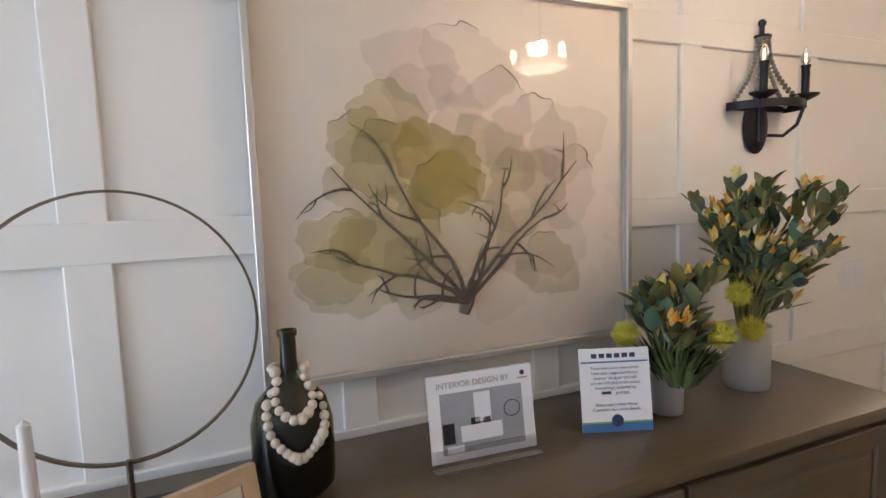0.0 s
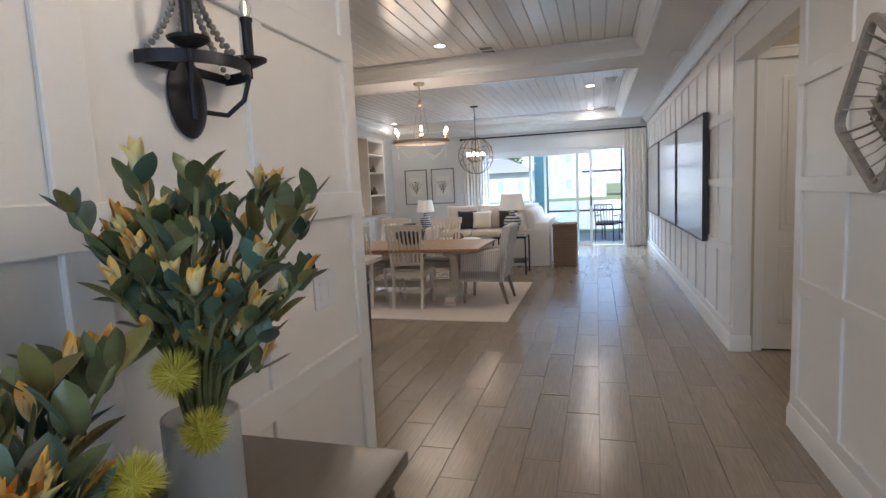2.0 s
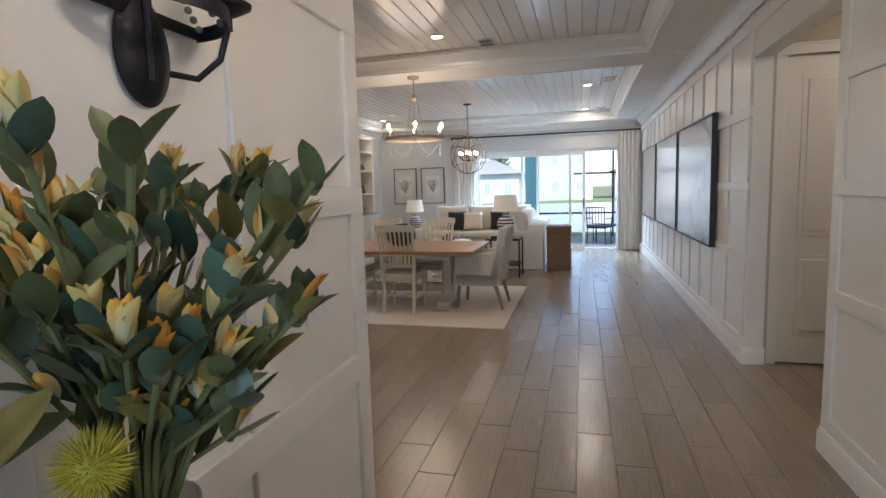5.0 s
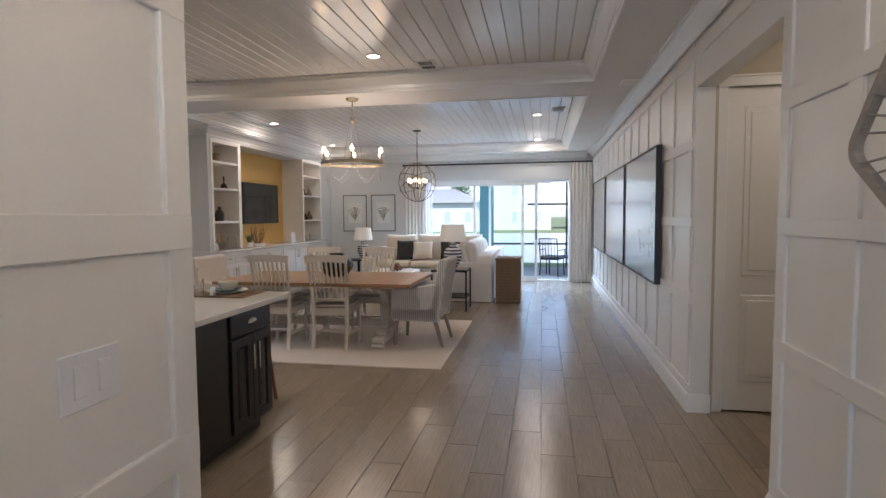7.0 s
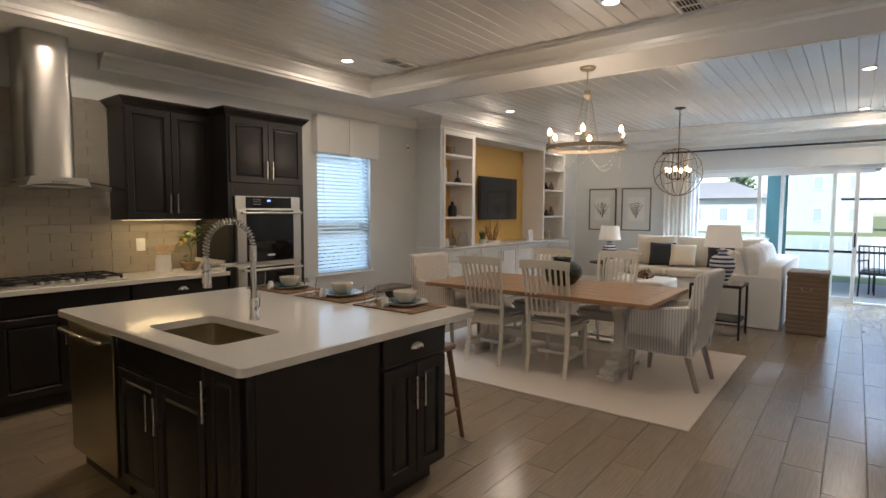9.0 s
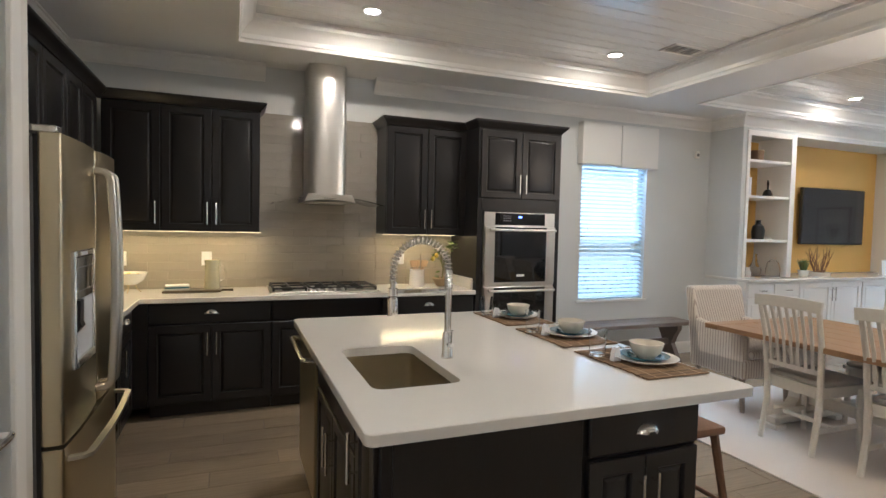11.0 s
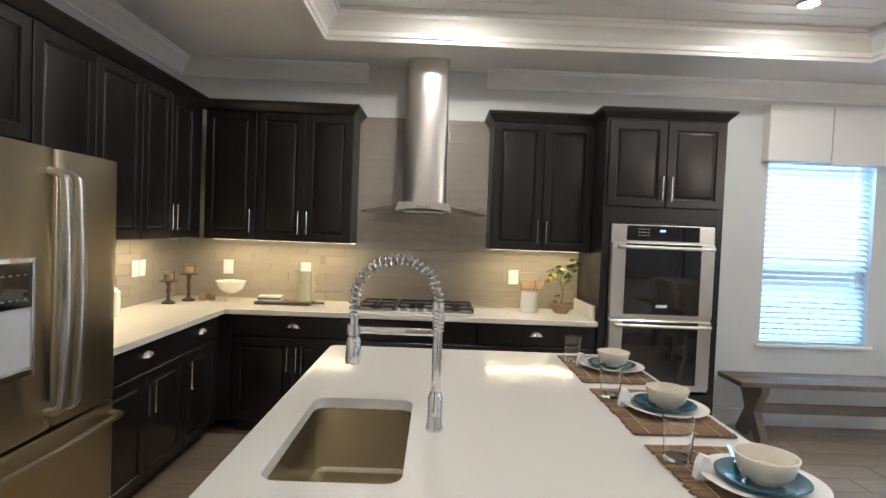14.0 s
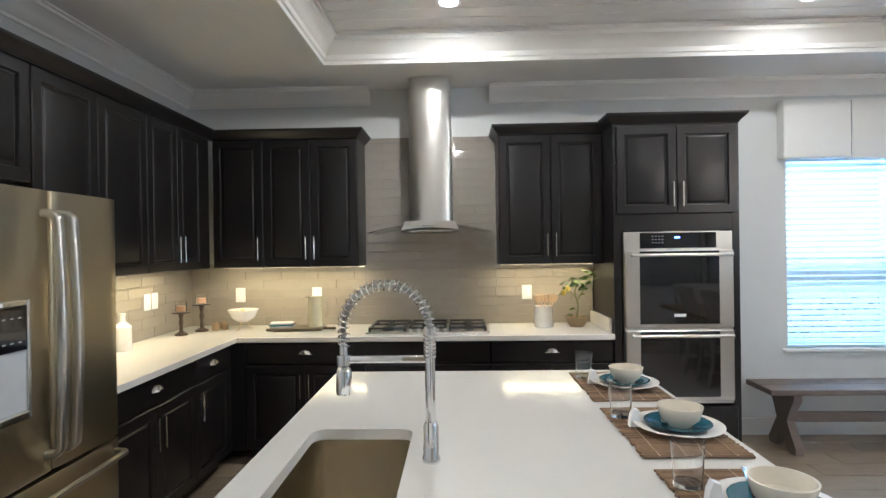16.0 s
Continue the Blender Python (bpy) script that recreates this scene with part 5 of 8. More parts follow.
def host_chair(m, cover, label):
    """Upholstered armchair facing +y with its back at y = 0."""
    c = thing("host_chair", m, label, "armchair", "upholstered chairs at the table ends")
    part("seat_base", B(box(-0.29, 0.29, 0.03, 0.56, 0.28, 0.44, 0.02, 2)), cover, c)
    part("seat_cushion", B(box(-0.235, 0.235, 0.10, 0.57, 0.44, 0.52, 0.03, 3)), cover, c)
    part("backrest", B(prism([(0.02, 0.30), (-0.02, 0.5), (-0.10, 0.945), (-0.085, 0.975), (-0.03, 0.98), (0.0, 0.955), (0.08, 0.55), (0.12, 0.44), (0.12, 0.30)], "x", -0.29, 0.29)), cover, c)
    for s in (-1, 1):
        part("arm", B(prism([(0.0, 0.28), (-0.05, 0.66), (-0.02, 0.72), (0.06, 0.70), (0.30, 0.66), (0.52, 0.645), (0.545, 0.62), (0.55, 0.28)], "x", s * 0.29 - (0.06 if s > 0 else 0), s * 0.29 + (0 if s > 0 else 0.06))), cover, c)
        part("wing", B(prism([(-0.05, 0.66), (-0.10, 0.945), (-0.07, 0.965), (-0.01, 0.90), (0.05, 0.70)], "x", s * 0.291 - (0.05 if s > 0 else 0), s * 0.291 + (0 if s > 0 else 0.05))), cover, c)
        part("front_leg", B(tube([(s * 0.245, 0.50, 0.28), (s * 0.245, 0.52, 0.0)], [0.026, 0.018], 8)), M_TAUPELEG, c, "taupe wooden leg")
        part("back_leg", B(tube([(s * 0.245, 0.05, 0.28), (s * 0.245, -0.03, 0.0)], [0.026, 0.018], 8)), M_TAUPELEG, c, "taupe wooden leg")
    for ob in c.children:
        if ob.name.startswith(("backrest", "arm", "wing")):
            bv = ob.modifiers.new("soft", "BEVEL")
            bv.width, bv.segments, bv.angle_limit = 0.016, 2, radians(20)
    return c


host_chair(pose(7.03, 1.70, RZ, 0, 0, -2), M_TICK, "grey and cream ticking-stripe armchair with taupe legs")
host_chair(pose(7.0, 4.62, RZ, 0, 0, 178), M_TICKROSE, "beige ticking-stripe armchair with high winged back")
pot = thing("bowl_vase", pose(7.09, 3.02, RZ + TZ), "squat dark green glazed vase on the dining table", "vase")
part("body", B(lathe([(0, 0), (0.09, 0), (0.13, 0.02), (0.19, 0.09), (0.20, 0.135), (0.18, 0.19), (0.12, 0.235), (0.085, 0.245), (0.085, 0.262), (0.10, 0.272), (0.095, 0.275), (0.078, 0.262), (0.07, 0.24), (0.0, 0.2)], 32)), M_POT, pot)
part("lug", B(*[tube([(s * 0.13, 0, 0.228), (s * 0.165, 0, 0.235), (s * 0.175, 0, 0.2)], 0.012, 6) for s in (-1, 1)]), M_POT, pot)

# ---- chandelier and orb pendant ----
SWAGBEAD = made("bead", B(ball((0, 0, 0), 0.0065, 4)), M_CLEAR)
chand = thing("chandelier", pose(7.02, 2.765, SOFF), "ring chandelier with candle bulbs and glass bead swags", "chandelier")
part("canopy", B(lathe([(0, 0), (0.075, 0), (0.075, -0.012), (0.06, -0.028), (0.012, -0.034), (0, -0.034)], 24)), M_CHAMPAGNE, chand)
part("stem", B(rod((0, 0, -0.03), (0, 0, -0.24), 0.007), lathe([(0, -0.2), (0.03, -0.215), (0.022, -0.24), (0.04, -0.26), (0.02, -0.29), (0, -0.3)], 16)), M_CHAMPAGNE, chand)
part("ring", B(tube([(0.365 * math.cos(a), 0.365 * math.sin(a), -0.745) for a in [2 * math.pi * i / 48 for i in range(48)]], 0.02, 4, closed=True, flat=(0.012, 0.035))), M_CHAMPAGNE, chand)
for i in range(6):
    a = 2 * math.pi * (i + 0.3) / 6
    x, y = 0.365 * math.cos(a), 0.365 * math.sin(a)
    part("chain_rod", B(tube([(x, y, -0.745), (x * 0.36, y * 0.36, -0.742), (x * 0.30, y * 0.30, -0.62), (x * 0.10, y * 0.10, -0.26)], 0.0026, 6)), M_CHAMPAGNE, chand)
    cd = part("candle", B(lathe([(0, -0.73), (0.03, -0.725), (0.032, -0.715), (0.011, -0.712), (0.011, -0.64), (0, -0.64)], 14, (x, y, 0))), M_CHAMPAGNE, chand)
    part("bulb", B(lathe([(0, -0.64), (0.010, -0.638), (0.020, -0.616), (0.018, -0.600), (0.009, -0.582), (0, -0.572)], 12, (x, y, 0))), M_BULB, cd, "glowing candle bulb")
    b0 = 2 * math.pi * (i + 1.3) / 6
    pts = []
    for j in range(13):
        u = j / 12
        q = a + (b0 - a) * u
        pts.append((0.355 * math.cos(q) * (1 - 0.15 * math.sin(math.pi * u)), 0.355 * math.sin(q) * (1 - 0.15 * math.sin(math.pi * u)), -0.765 - 0.18 * math.sin(math.pi * u)))
    for p in pts:
        bd = new("bead", SWAGBEAD)
        bd.parent, bd.matrix_basis = chand, Matrix.Translation(p)
lamp("chandelier_lamp", "POINT", pose(7.02, 2.765, SOFF - 0.62), 6.0, WARM, radius=0.45)

orb = thing("orb_pendant", pose(10.56, 2.83, TOP), "metal orb pendant with candle bulbs", "pendant light")
part("canopy", B(lathe([(0, 0), (0.075, 0), (0.075, -0.015), (0.02, -0.03), (0, -0.03)], 24)), M_BRONZE, orb)
part("chain", B(*[tube([(0.012 * math.cos(b) * (1 if i % 2 else 0), 0.012 * math.cos(b) * (0 if i % 2 else 1), -0.045 - i * 0.03 + 0.02 * math.sin(b)) for b in [2 * math.pi * k / 8 for k in range(8)]], 0.003, 5, closed=True) for i in range(18)]), M_BRONZE, orb)
OC = -0.93
for i, (rx, ry, rz) in enumerate(((90, 0, 0), (90, 0, 60), (90, 0, 120), (15, 20, 0), (-28, 10, 0))):
    m = pose(0, 0, OC, rx, ry, rz)
    part("hoop", B(tube([m @ Vector((0.345 * math.cos(a), 0.345 * math.sin(a), 0)) for a in [2 * math.pi * k / 40 for k in range(40)]], 0.01, 4, closed=True, flat=(0.011, 0.006))), M_ORBMETAL, orb)
part("stem", B(rod((0, 0, -0.57), (0, 0, -1.02), 0.008), ball((0, 0, -1.03), 0.022)), M_BRONZE, orb)
for i in range(6):
    a = 2 * math.pi * i / 6
    x, y = 0.16 * math.cos(a), 0.16 * math.sin(a)
    part("arm", B(tube([(0, 0, -1.02), (x * 0.6, y * 0.6, -1.04), (x, y, -1.0)], 0.005, 6)), M_BRONZE, orb)
    cd = part("candle", B(lathe([(0, -1.0), (0.022, -0.995), (0.01, -0.99), (0.01, -0.93), (0, -0.93)], 12, (x, y, 0))), M_BRONZE, orb)
    part("bulb", B(lathe([(0, -0.93), (0.011, -0.928), (0.023, -0.906), (0.020, -0.888), (0.010, -0.870), (0, -0.864)], 12, (x, y, 0))), M_BULB, cd, "glowing candle bulb")
lamp("orb_lamp", "POINT", pose(10.56, 2.83, TOP - 0.9), 2.6, WARM, radius=0.28)

# ---- built-in wall: bookcases, base cabinets, television ----
BX0, BX1, BF = 8.29, 12.62, 5.50
setting("wall_media", B(box(BX0, 8.37, BF, KY, 0, SOFF), box(12.42, BX1 + 0.38, BF, KY, 0, SOFF), box(8.37, 12.42, BF, KY, 2.64, SOFF)), M_GREYWALL, "grey painted surround of the media wall", "wall")
setting("trim", B(sweep([(WALLX, BF, SOFF), (BX0, BF, SOFF), (BX0, KY, SOFF)], CROWN)), M_TRIM, "white crown moulding over the built-in bookcases", "moulding", 25)
setting("trim", B(box(9.17, 11.48, KY - 0.012, KY - 0.001, 0.95, 2.64)), M_OCHRE, "ochre yellow painted panel behind the television", "panel")


def bookcase(x0, x1, label):
    b = thing("bookcase", pose(x0, BF, 0), label, "bookcase", "built-in bookcases")
    w = x1 - x0
    part("stile", B(box(-0.02, 0.03, -0.012, KY - BF - 0.002, 0.95, 2.66, 0.002)), M_TRIM, b)
    part("stile", B(box(w - 0.03, w + 0.05, -0.012, KY - BF - 0.002, 0.95, 2.66, 0.002)), M_TRIM, b)
    part("header", B(box(0.03, w - 0.03, -0.010, 0.02, 2.60, 2.66, 0.002)), M_TRIM, b)
    part("back", B(box(0.03, w - 0.03, KY - BF - 0.02, KY - BF - 0.003, 0.95, 2.62)), M_OCHRE, b, "ochre painted back panel")
    for z in (1.40, 1.915, 2.33):
        part("shelf", B(box(0.03, w - 0.03, 0.0, KY - BF - 0.02, z - 0.032, z, 0.002)), M_TRIM, b)
    return b


bookcase(8.375, 9.12, "white built-in bookcase filled with ornaments")
bookcase(11.50, 12.40, "white built-in bookcase with small ornaments")
BH = 0.915
for i, (x0, x1, kind) in enumerate(((8.30, 9.16, "dd"), (9.16, 10.32, "d2"), (10.32, 11.48, "d2"), (11.48, 12.40, "dr"))):
    w = x1 - x0
    if kind == "dd":
        frs = [("drawer", 0.01, w / 2 - 0.004, 0.74, 0.89, "level"), ("drawer", w / 2 + 0.004, w - 0.01, 0.74, 0.89, "level")] + pair(0.006, w - 0.006, 0.12, 0.725, "t")
    elif kind == "dr":
        frs = [("drawer", 0.01, w / 2 - 0.004, z, z + 0.24, "level") for z in (0.12, 0.38, 0.64)] + [("drawer", w / 2 + 0.004, w - 0.01, z, z + 0.24, "level") for z in (0.12, 0.38, 0.64)]
    else:
        frs = pair(0.006, w - 0.006, 0.12, 0.89, "t")
    cabinet("media_cabinet", pose(x0, 5.36, 0), w, KY - 5.36, 0.0, BH, frs, "white built-in base cabinet with small nickel pulls", 0.1, "built-in base cabinets", M_TRIM)
solid("media_worktop", B(box(8.285, 12.42, 5.335, KY - 0.013, BH, 0.947, 0.004)), M_QUARTZ, "white worktop along the media wall", "worktop")
tv = thing("television", pose(10.445, 5.83, 1.715), "black flat-screen television mounted on the ochre wall", "television")
part("body", B(box(-0.63, 0.63, 0.0, 0.05, -0.375, 0.375, 0.006)), M_BLACK, tv)
part("screen", B(box(-0.615, 0.615, -0.002, 0.001, -0.355, 0.362)), M_TV, tv, "switched-off glossy screen")
part("mount", B(box(-0.2, 0.2, 0.05, 0.112, -0.15, 0.15)), M_BLACK, tv)


def jar(name, x, y, z, prof, material, label, cat):
    return solid(name, B(lathe(prof, 16)), material, label, cat, m=pose(x, y, z))


WZ = 0.947
SH = (WZ, 1.40, 1.915, 2.33)
for x, z, r, h in ((8.55, SH[3], 0.075, 0.19), (8.78, SH[3], 0.085, 0.14)):
    o = thing("round_box", pose(x, 5.72, z), "dark round lidded box on the shelf", "box")
    part("box_body", B(lathe([(0, 0), (r, 0), (r, h - 0.03), (0, h - 0.03)], 18)), M_WICKER, o)
    part("lid", B(lathe([(0, h - 0.03), (r + 0.004, h - 0.03), (r + 0.004, h), (0, h)], 18)), M_WICKER, o)
for i, (x, h) in enumerate(((8.50, 0.21), (8.545, 0.235), (8.59, 0.22))):
    solid("book", B(box(x - 0.018, x + 0.018, 5.62, 5.78, SH[2], SH[2] + h, 0.003)), M_CARD, "white-covered book standing on the shelf", "book", "books on the shelf")
fr_ = thing("photo_frame", pose(8.43, 5.58, SH[2], -8, 0, 20), "small silver photo frame on the shelf", "photo frame")
part("frame", B(box(-0.05, 0.05, 0, 0.012, 0.0, 0.14, 0.003)), M_SILVERFRAME, fr_)
part("photo", B(box(-0.035, 0.035, -0.002, 0.002, 0.02, 0.12)), M_PHOTOGREY, fr_)
jar("hand_bell", 8.88, 5.62, SH[2], [(0, 0), (0.06, 0), (0.05, 0.05), (0.03, 0.085), (0.01, 0.09), (0.013, 0.16), (0.01, 0.2), (0, 0.205)], M_BRONZE, "dark hand bell with turned handle", "bell")
jar("penguin_figurine", 8.44, 5.66, SH[1], [(0, 0), (0.05, 0), (0.06, 0.08), (0.045, 0.2), (0.03, 0.27), (0.035, 0.31), (0.02, 0.35), (0, 0.36)], M_BLACK, "black slender figurine on the shelf", "figurine")
jar("ceramic_bottle", 8.60, 5.72, SH[1], [(0, 0), (0.05, 0), (0.055, 0.12), (0.03, 0.2), (0.018, 0.23), (0.02, 0.25), (0, 0.25)], M_JAR, "black and white patterned bottle", "bottle")
jar("black_jug", 8.80, 5.66, SH[1], [(0, 0), (0.065, 0), (0.075, 0.1), (0.06, 0.16), (0.025, 0.19), (0.025, 0.225), (0.03, 0.23), (0, 0.23)], M_BLACK, "black ceramic jug with narrow neck", "jug")
jar("white_dish", 8.94, 5.66, SH[1], [(0, 0), (0.05, 0), (0.07, 0.02), (0, 0.015)], M_PORC, "small white dish on the shelf", "dish")
jar("glass_decanter", 8.72, 5.62, WZ, [(0, 0), (0.07, 0), (0.075, 0.1), (0.03, 0.18), (0.02, 0.26), (0.03, 0.28), (0, 0.28)], M_CLEAR, "clear glass decanter on the worktop", "decanter")
jar("glass_cloche", 8.98, 5.58, WZ, [(0, 0), (0.08, 0), (0.08, 0.1), (0.06, 0.18), (0.02, 0.21), (0.02, 0.24), (0, 0.245)], M_CLEAR, "clear glass cloche on the worktop", "cloche")
sc = thing("candle_sconce_stand", pose(8.48, 5.60, WZ), "curved bronze hook stand beside a white jar", "ornament")
part("hook", B(tube([(0.05, 0, 0.0), (0.05, 0, 0.22), (0.03, 0, 0.3), (-0.03, 0, 0.31), (-0.06, 0, 0.26)], 0.012, 8)), M_BRONZE, sc)
part("jar", B(lathe([(0, 0), (0.05, 0), (0.06, 0.05), (0.04, 0.1), (0.04, 0.12), (0, 0.12)], 16, (0.1, 0.02, 0))), M_PORC, sc)
for i, (x, zi, s) in enumerate(((11.7, 2, 1.0), (11.95, 2, 0.8), (12.2, 2, 0.9), (11.72, 1, 0.9), (12.0, 1, 0.7), (12.2, 1, 1.0), (11.8, 3, 0.6))):
    jar("ornament", x, 5.68, SH[zi], [(0, 0), (0.06 * s, 0), (0.075 * s, 0.06 * s), (0.04 * s, 0.12 * s), (0.02 * s, 0.17 * s), (0.025 * s, 0.19 * s), (0, 0.19 * s)], (M_WOOD, M_BLACK, M_WICKER)[i % 3], "small dark turned ornament on the shelf", "ornament")
solid("knot_sculpture", B(*[tube([pose(0, 0, 0.08, 90, 0, a) @ Vector((0.06 * math.cos(b) + dx, 0.075 * math.sin(b), 0)) for b in [2 * math.pi * k / 20 for k in range(20)]], 0.012, 6, closed=True) for dx, a in ((-0.05, 15), (0.05, -15))]), M_BRASS, "brass interlocking ring sculpture", "sculpture", m=pose(11.68, 5.52, WZ + 0.012))
solid("greeting_sign", B(prism([(0, 0), (0.05, 0.0), (0.03, 0.2), (0.02, 0.2)], "x", -0.08, 0.08)), M_CARD, "small white standing card on the worktop", "sign", m=pose(11.05, 5.5, WZ))
bk = thing("tray_basket", pose(9.85, 5.60, WZ), "twig basket planter with a wooden tray", "planter")
part("tray", B(lathe([(0, 0), (0.12, 0), (0.13, 0.05), (0.12, 0.05), (0, 0.03)], 18)), M_PORC, bk)
rnd = random.Random(8)
for a in [rnd.uniform(0, 6.28) for _ in range(26)]:
    part("twig", B(tube([(0.05 * math.cos(a), 0.05 * math.sin(a), 0.03), (0.1 * math.cos(a + 0.3), 0.1 * math.sin(a + 0.3), 0.16), (rnd.uniform(0.06, 0.2) * math.cos(a), rnd.uniform(0.06, 0.2) * math.sin(a), rnd.uniform(0.26, 0.40))], [0.005, 0.004, 0.002], 5)), M_WOOD, bk)


def tuft(name, m, n, h, spread, material, parent, seed):
    rr = random.Random(seed)

    def f(bm):
        for _ in range(n):
            a, k = rr.uniform(0, 6.283), rr.uniform(0.2, 1)
            tip = Vector((spread * k * math.cos(a), spread * k * math.sin(a), h * rr.uniform(0.6, 1)))
            root = Vector((0.35 * tip.x, 0.35 * tip.y, 0))
            mid = (root + tip) / 2 + Vector((0, 0, h * 0.12))
            s = Vector((-math.sin(a), math.cos(a), 0)) * 0.0035
            vs = [bm.verts.new(m @ v) for v in (root - s, root + s, mid + s * 1.2, mid - s * 1.2, tip)]
            bm.faces.new(vs[:4])
            bm.faces.new((vs[3], vs[2], vs[4]))
    return part(name, B(f), material, parent, smooth=0)


gp = thing("grass_pot", pose(9.50, 5.56, WZ), "small green grass plant in a white pot", "potted plant")
part("pot", B(lathe([(0, 0), (0.05, 0), (0.065, 0.08), (0.058, 0.08), (0, 0.06)], 16)), M_PORC, gp)
tuft("grass", pose(0, 0, 0.07), 160, 0.16, 0.09, M_SPRIG, gp, 5)

# ---- living area ----
def framed_print(y0, y1, seed):
    f = thing("framed_print", pose(WALLX, (y0 + y1) / 2, 1.535), "grey-framed botanical print with wide white mat", "framed print", "framed prints on the grey wall")
    w, h = y1 - y0, 0.85
    part("frame", B(box(-0.03, -0.001, -w / 2, -w / 2 + 0.022, -h / 2, h / 2), box(-0.03, -0.001, w / 2 - 0.022, w / 2, -h / 2, h / 2), box(-0.03, -0.001, -w / 2 + 0.022, w / 2 - 0.022, h / 2 - 0.022, h / 2), box(-0.03, -0.001, -w / 2 + 0.022, w / 2 - 0.022, -h / 2, -h / 2 + 0.022)), M_GREYFRAME, f)
    part("mat_board", B(box(-0.014, -0.002, -w / 2 + 0.022, w / 2 - 0.022, -h / 2 + 0.022, h / 2 - 0.022)), M_GREYWALL, f)
    part("print_paper", B(box(-0.018, -0.014, -0.16, 0.16, -0.23, 0.24)), M_MATBOARD, f)
    rr = random.Random(seed)

    def frond(bm):
        def leaf(o, a, L):
            d, n = Vector((0, math.cos(a), math.sin(a))), Vector((0, -math.sin(a), math.cos(a)))
            pts = [o, o + d * L * 0.4 + n * L * 0.17, o + d * L, o + d * L * 0.4 - n * L * 0.17]
            bm.faces.new([bm.verts.new(p + Vector((-0.0188, 0, 0))) for p in pts])
        for k in range(9):
            a = radians(90 + (k - 4) * 8.5 + rr.uniform(-5, 5))
            for j in range(6):
                u = 0.04 + j * 0.034
                o = Vector((0, u * math.cos(a) + 0.02 * math.sin(9 * u + k), -0.15 + u * math.sin(a) * 1.25))
                for s in (-1, 0, 1):
                    leaf(o, a + s * 0.7 + rr.uniform(-0.2, 0.2), rr.uniform(0.022, 0.042))
        leaf(Vector((0, 0, -0.18)), radians(90), 0.1)
    part("fern_drawing", B(frond), M_PRINTINK, f, "dark botanical drawing", smooth=0)
    return f


framed_print(4.61, 5.185, 1)
framed_print(3.92, 4.50, 2)


def sofa_part(name, bm, mt, parent, label=""):
    return part(name, bm, mt, parent, label, smooth=60)


sofa = thing("sectional_sofa", pose(0, 0, 0), "white slipcovered L-shaped sectional sofa", "sofa")


def skirted(x0, x1, y0, y1, z0, z1):
    """Slipcover block with a slightly flared, gathered skirt."""
    def f(bm):
        n = 60
        per = []
        for i in range(n):
            t = i / n * 4
            k, u = int(t), t - int(t)
            per.append(((x0 + (x1 - x0) * u, y0), (x1, y0 + (y1 - y0) * u), (x1 - (x1 - x0) * u, y1), (x0, y1 - (y1 - y0) * u))[k])
        cx, cy = (x0 + x1) / 2, (y0 + y1) / 2
        rings = []
        for z, g in ((z0, 1.02), (z0 + 0.28, 1.002), (z1 - 0.03, 1.0), (z1, 0.96)):
            rings.append([bm.verts.new((cx + (x - cx) * g + (0.008 * math.sin(i * 1.9) if z < 0.1 else 0), cy + (y - cy) * g + (0.008 * math.cos(i * 2.3) if z < 0.1 else 0), z)) for i, (x, y) in enumerate(per)])
        for a, b in zip(rings, rings[1:]):
            for k in range(n):
                bm.faces.new((a[k], a[(k + 1) % n], b[(k + 1) % n], b[k]))
        bm.faces.new(rings[-1])
        bm.faces.new(rings[0][::-1])
    return f


sofa_part("back_frame", B(skirted(9.95, 12.4, 1.42, 1.68, 0.012, 0.80)), M_SLIP, sofa)
sofa_part("arm", B(skirted(9.93, 10.17, 1.45, 2.35, 0.014, 0.66)), M_SLIP, sofa)
sofa_part("base", B(skirted(10.15, 11.6, 1.66, 2.33, 0.012, 0.42)), M_SLIP, sofa)
sofa_part("base", B(skirted(11.45, 12.35, 1.6, 4.05, 0.016, 0.42)), M_SLIP, sofa)
sofa_part("back_frame", B(skirted(12.15, 12.45, 1.5, 4.1, 0.014, 0.80)), M_SLIP, sofa)
sofa_part("arm", B(skirted(11.45, 12.40, 3.98, 4.22, 0.012, 0.62)), M_SLIP, sofa)
for x in (10.5, 11.15):
    sofa_part("seat_cushion", B(box(x - 0.33, x + 0.33, 1.70, 2.38, 0.42, 0.56, 0.05, 3)), M_SLIP, sofa)
for x in (10.35, 10.85, 11.35, 11.8):
    sofa_part("back_cushion", B(cushion(pose(x, 1.80, 0.78, 78, 0, 0), 0.56, 0.52, 0.26)), M_SLIP, sofa)
for y in (2.15, 2.85, 3.55):
    sofa_part("seat_cushion", B(box(11.38, 12.1, y - 0.345, y + 0.345, 0.42, 0.56, 0.05, 3)), M_CREAMCUSH, sofa)
    sofa_part("back_cushion", B(cushion(pose(12.08, y, 0.80, 0, -78, 0), 0.56, 0.68, 0.26)), M_CREAMCUSH, sofa)
for x, y, s, mt, ang, lb in ((11.78, 3.35, 0.42, M_CHAR, -68, "charcoal square throw pillow on the sofa"), (11.85, 2.45, 0.40, M_CHAR, -68, "charcoal square throw pillow on the sofa"), (11.72, 3.0, 0.40, M_CREAMCUSH, -60, "cream square throw pillow on the sofa")):
    solid("throw_pillow", B(cushion(pose(0, 0, 0, 0, ang, 8), s, s, 0.16)), mt, lb, "pillow", "throw pillows", pose(x, y, 0.76), smooth=60)
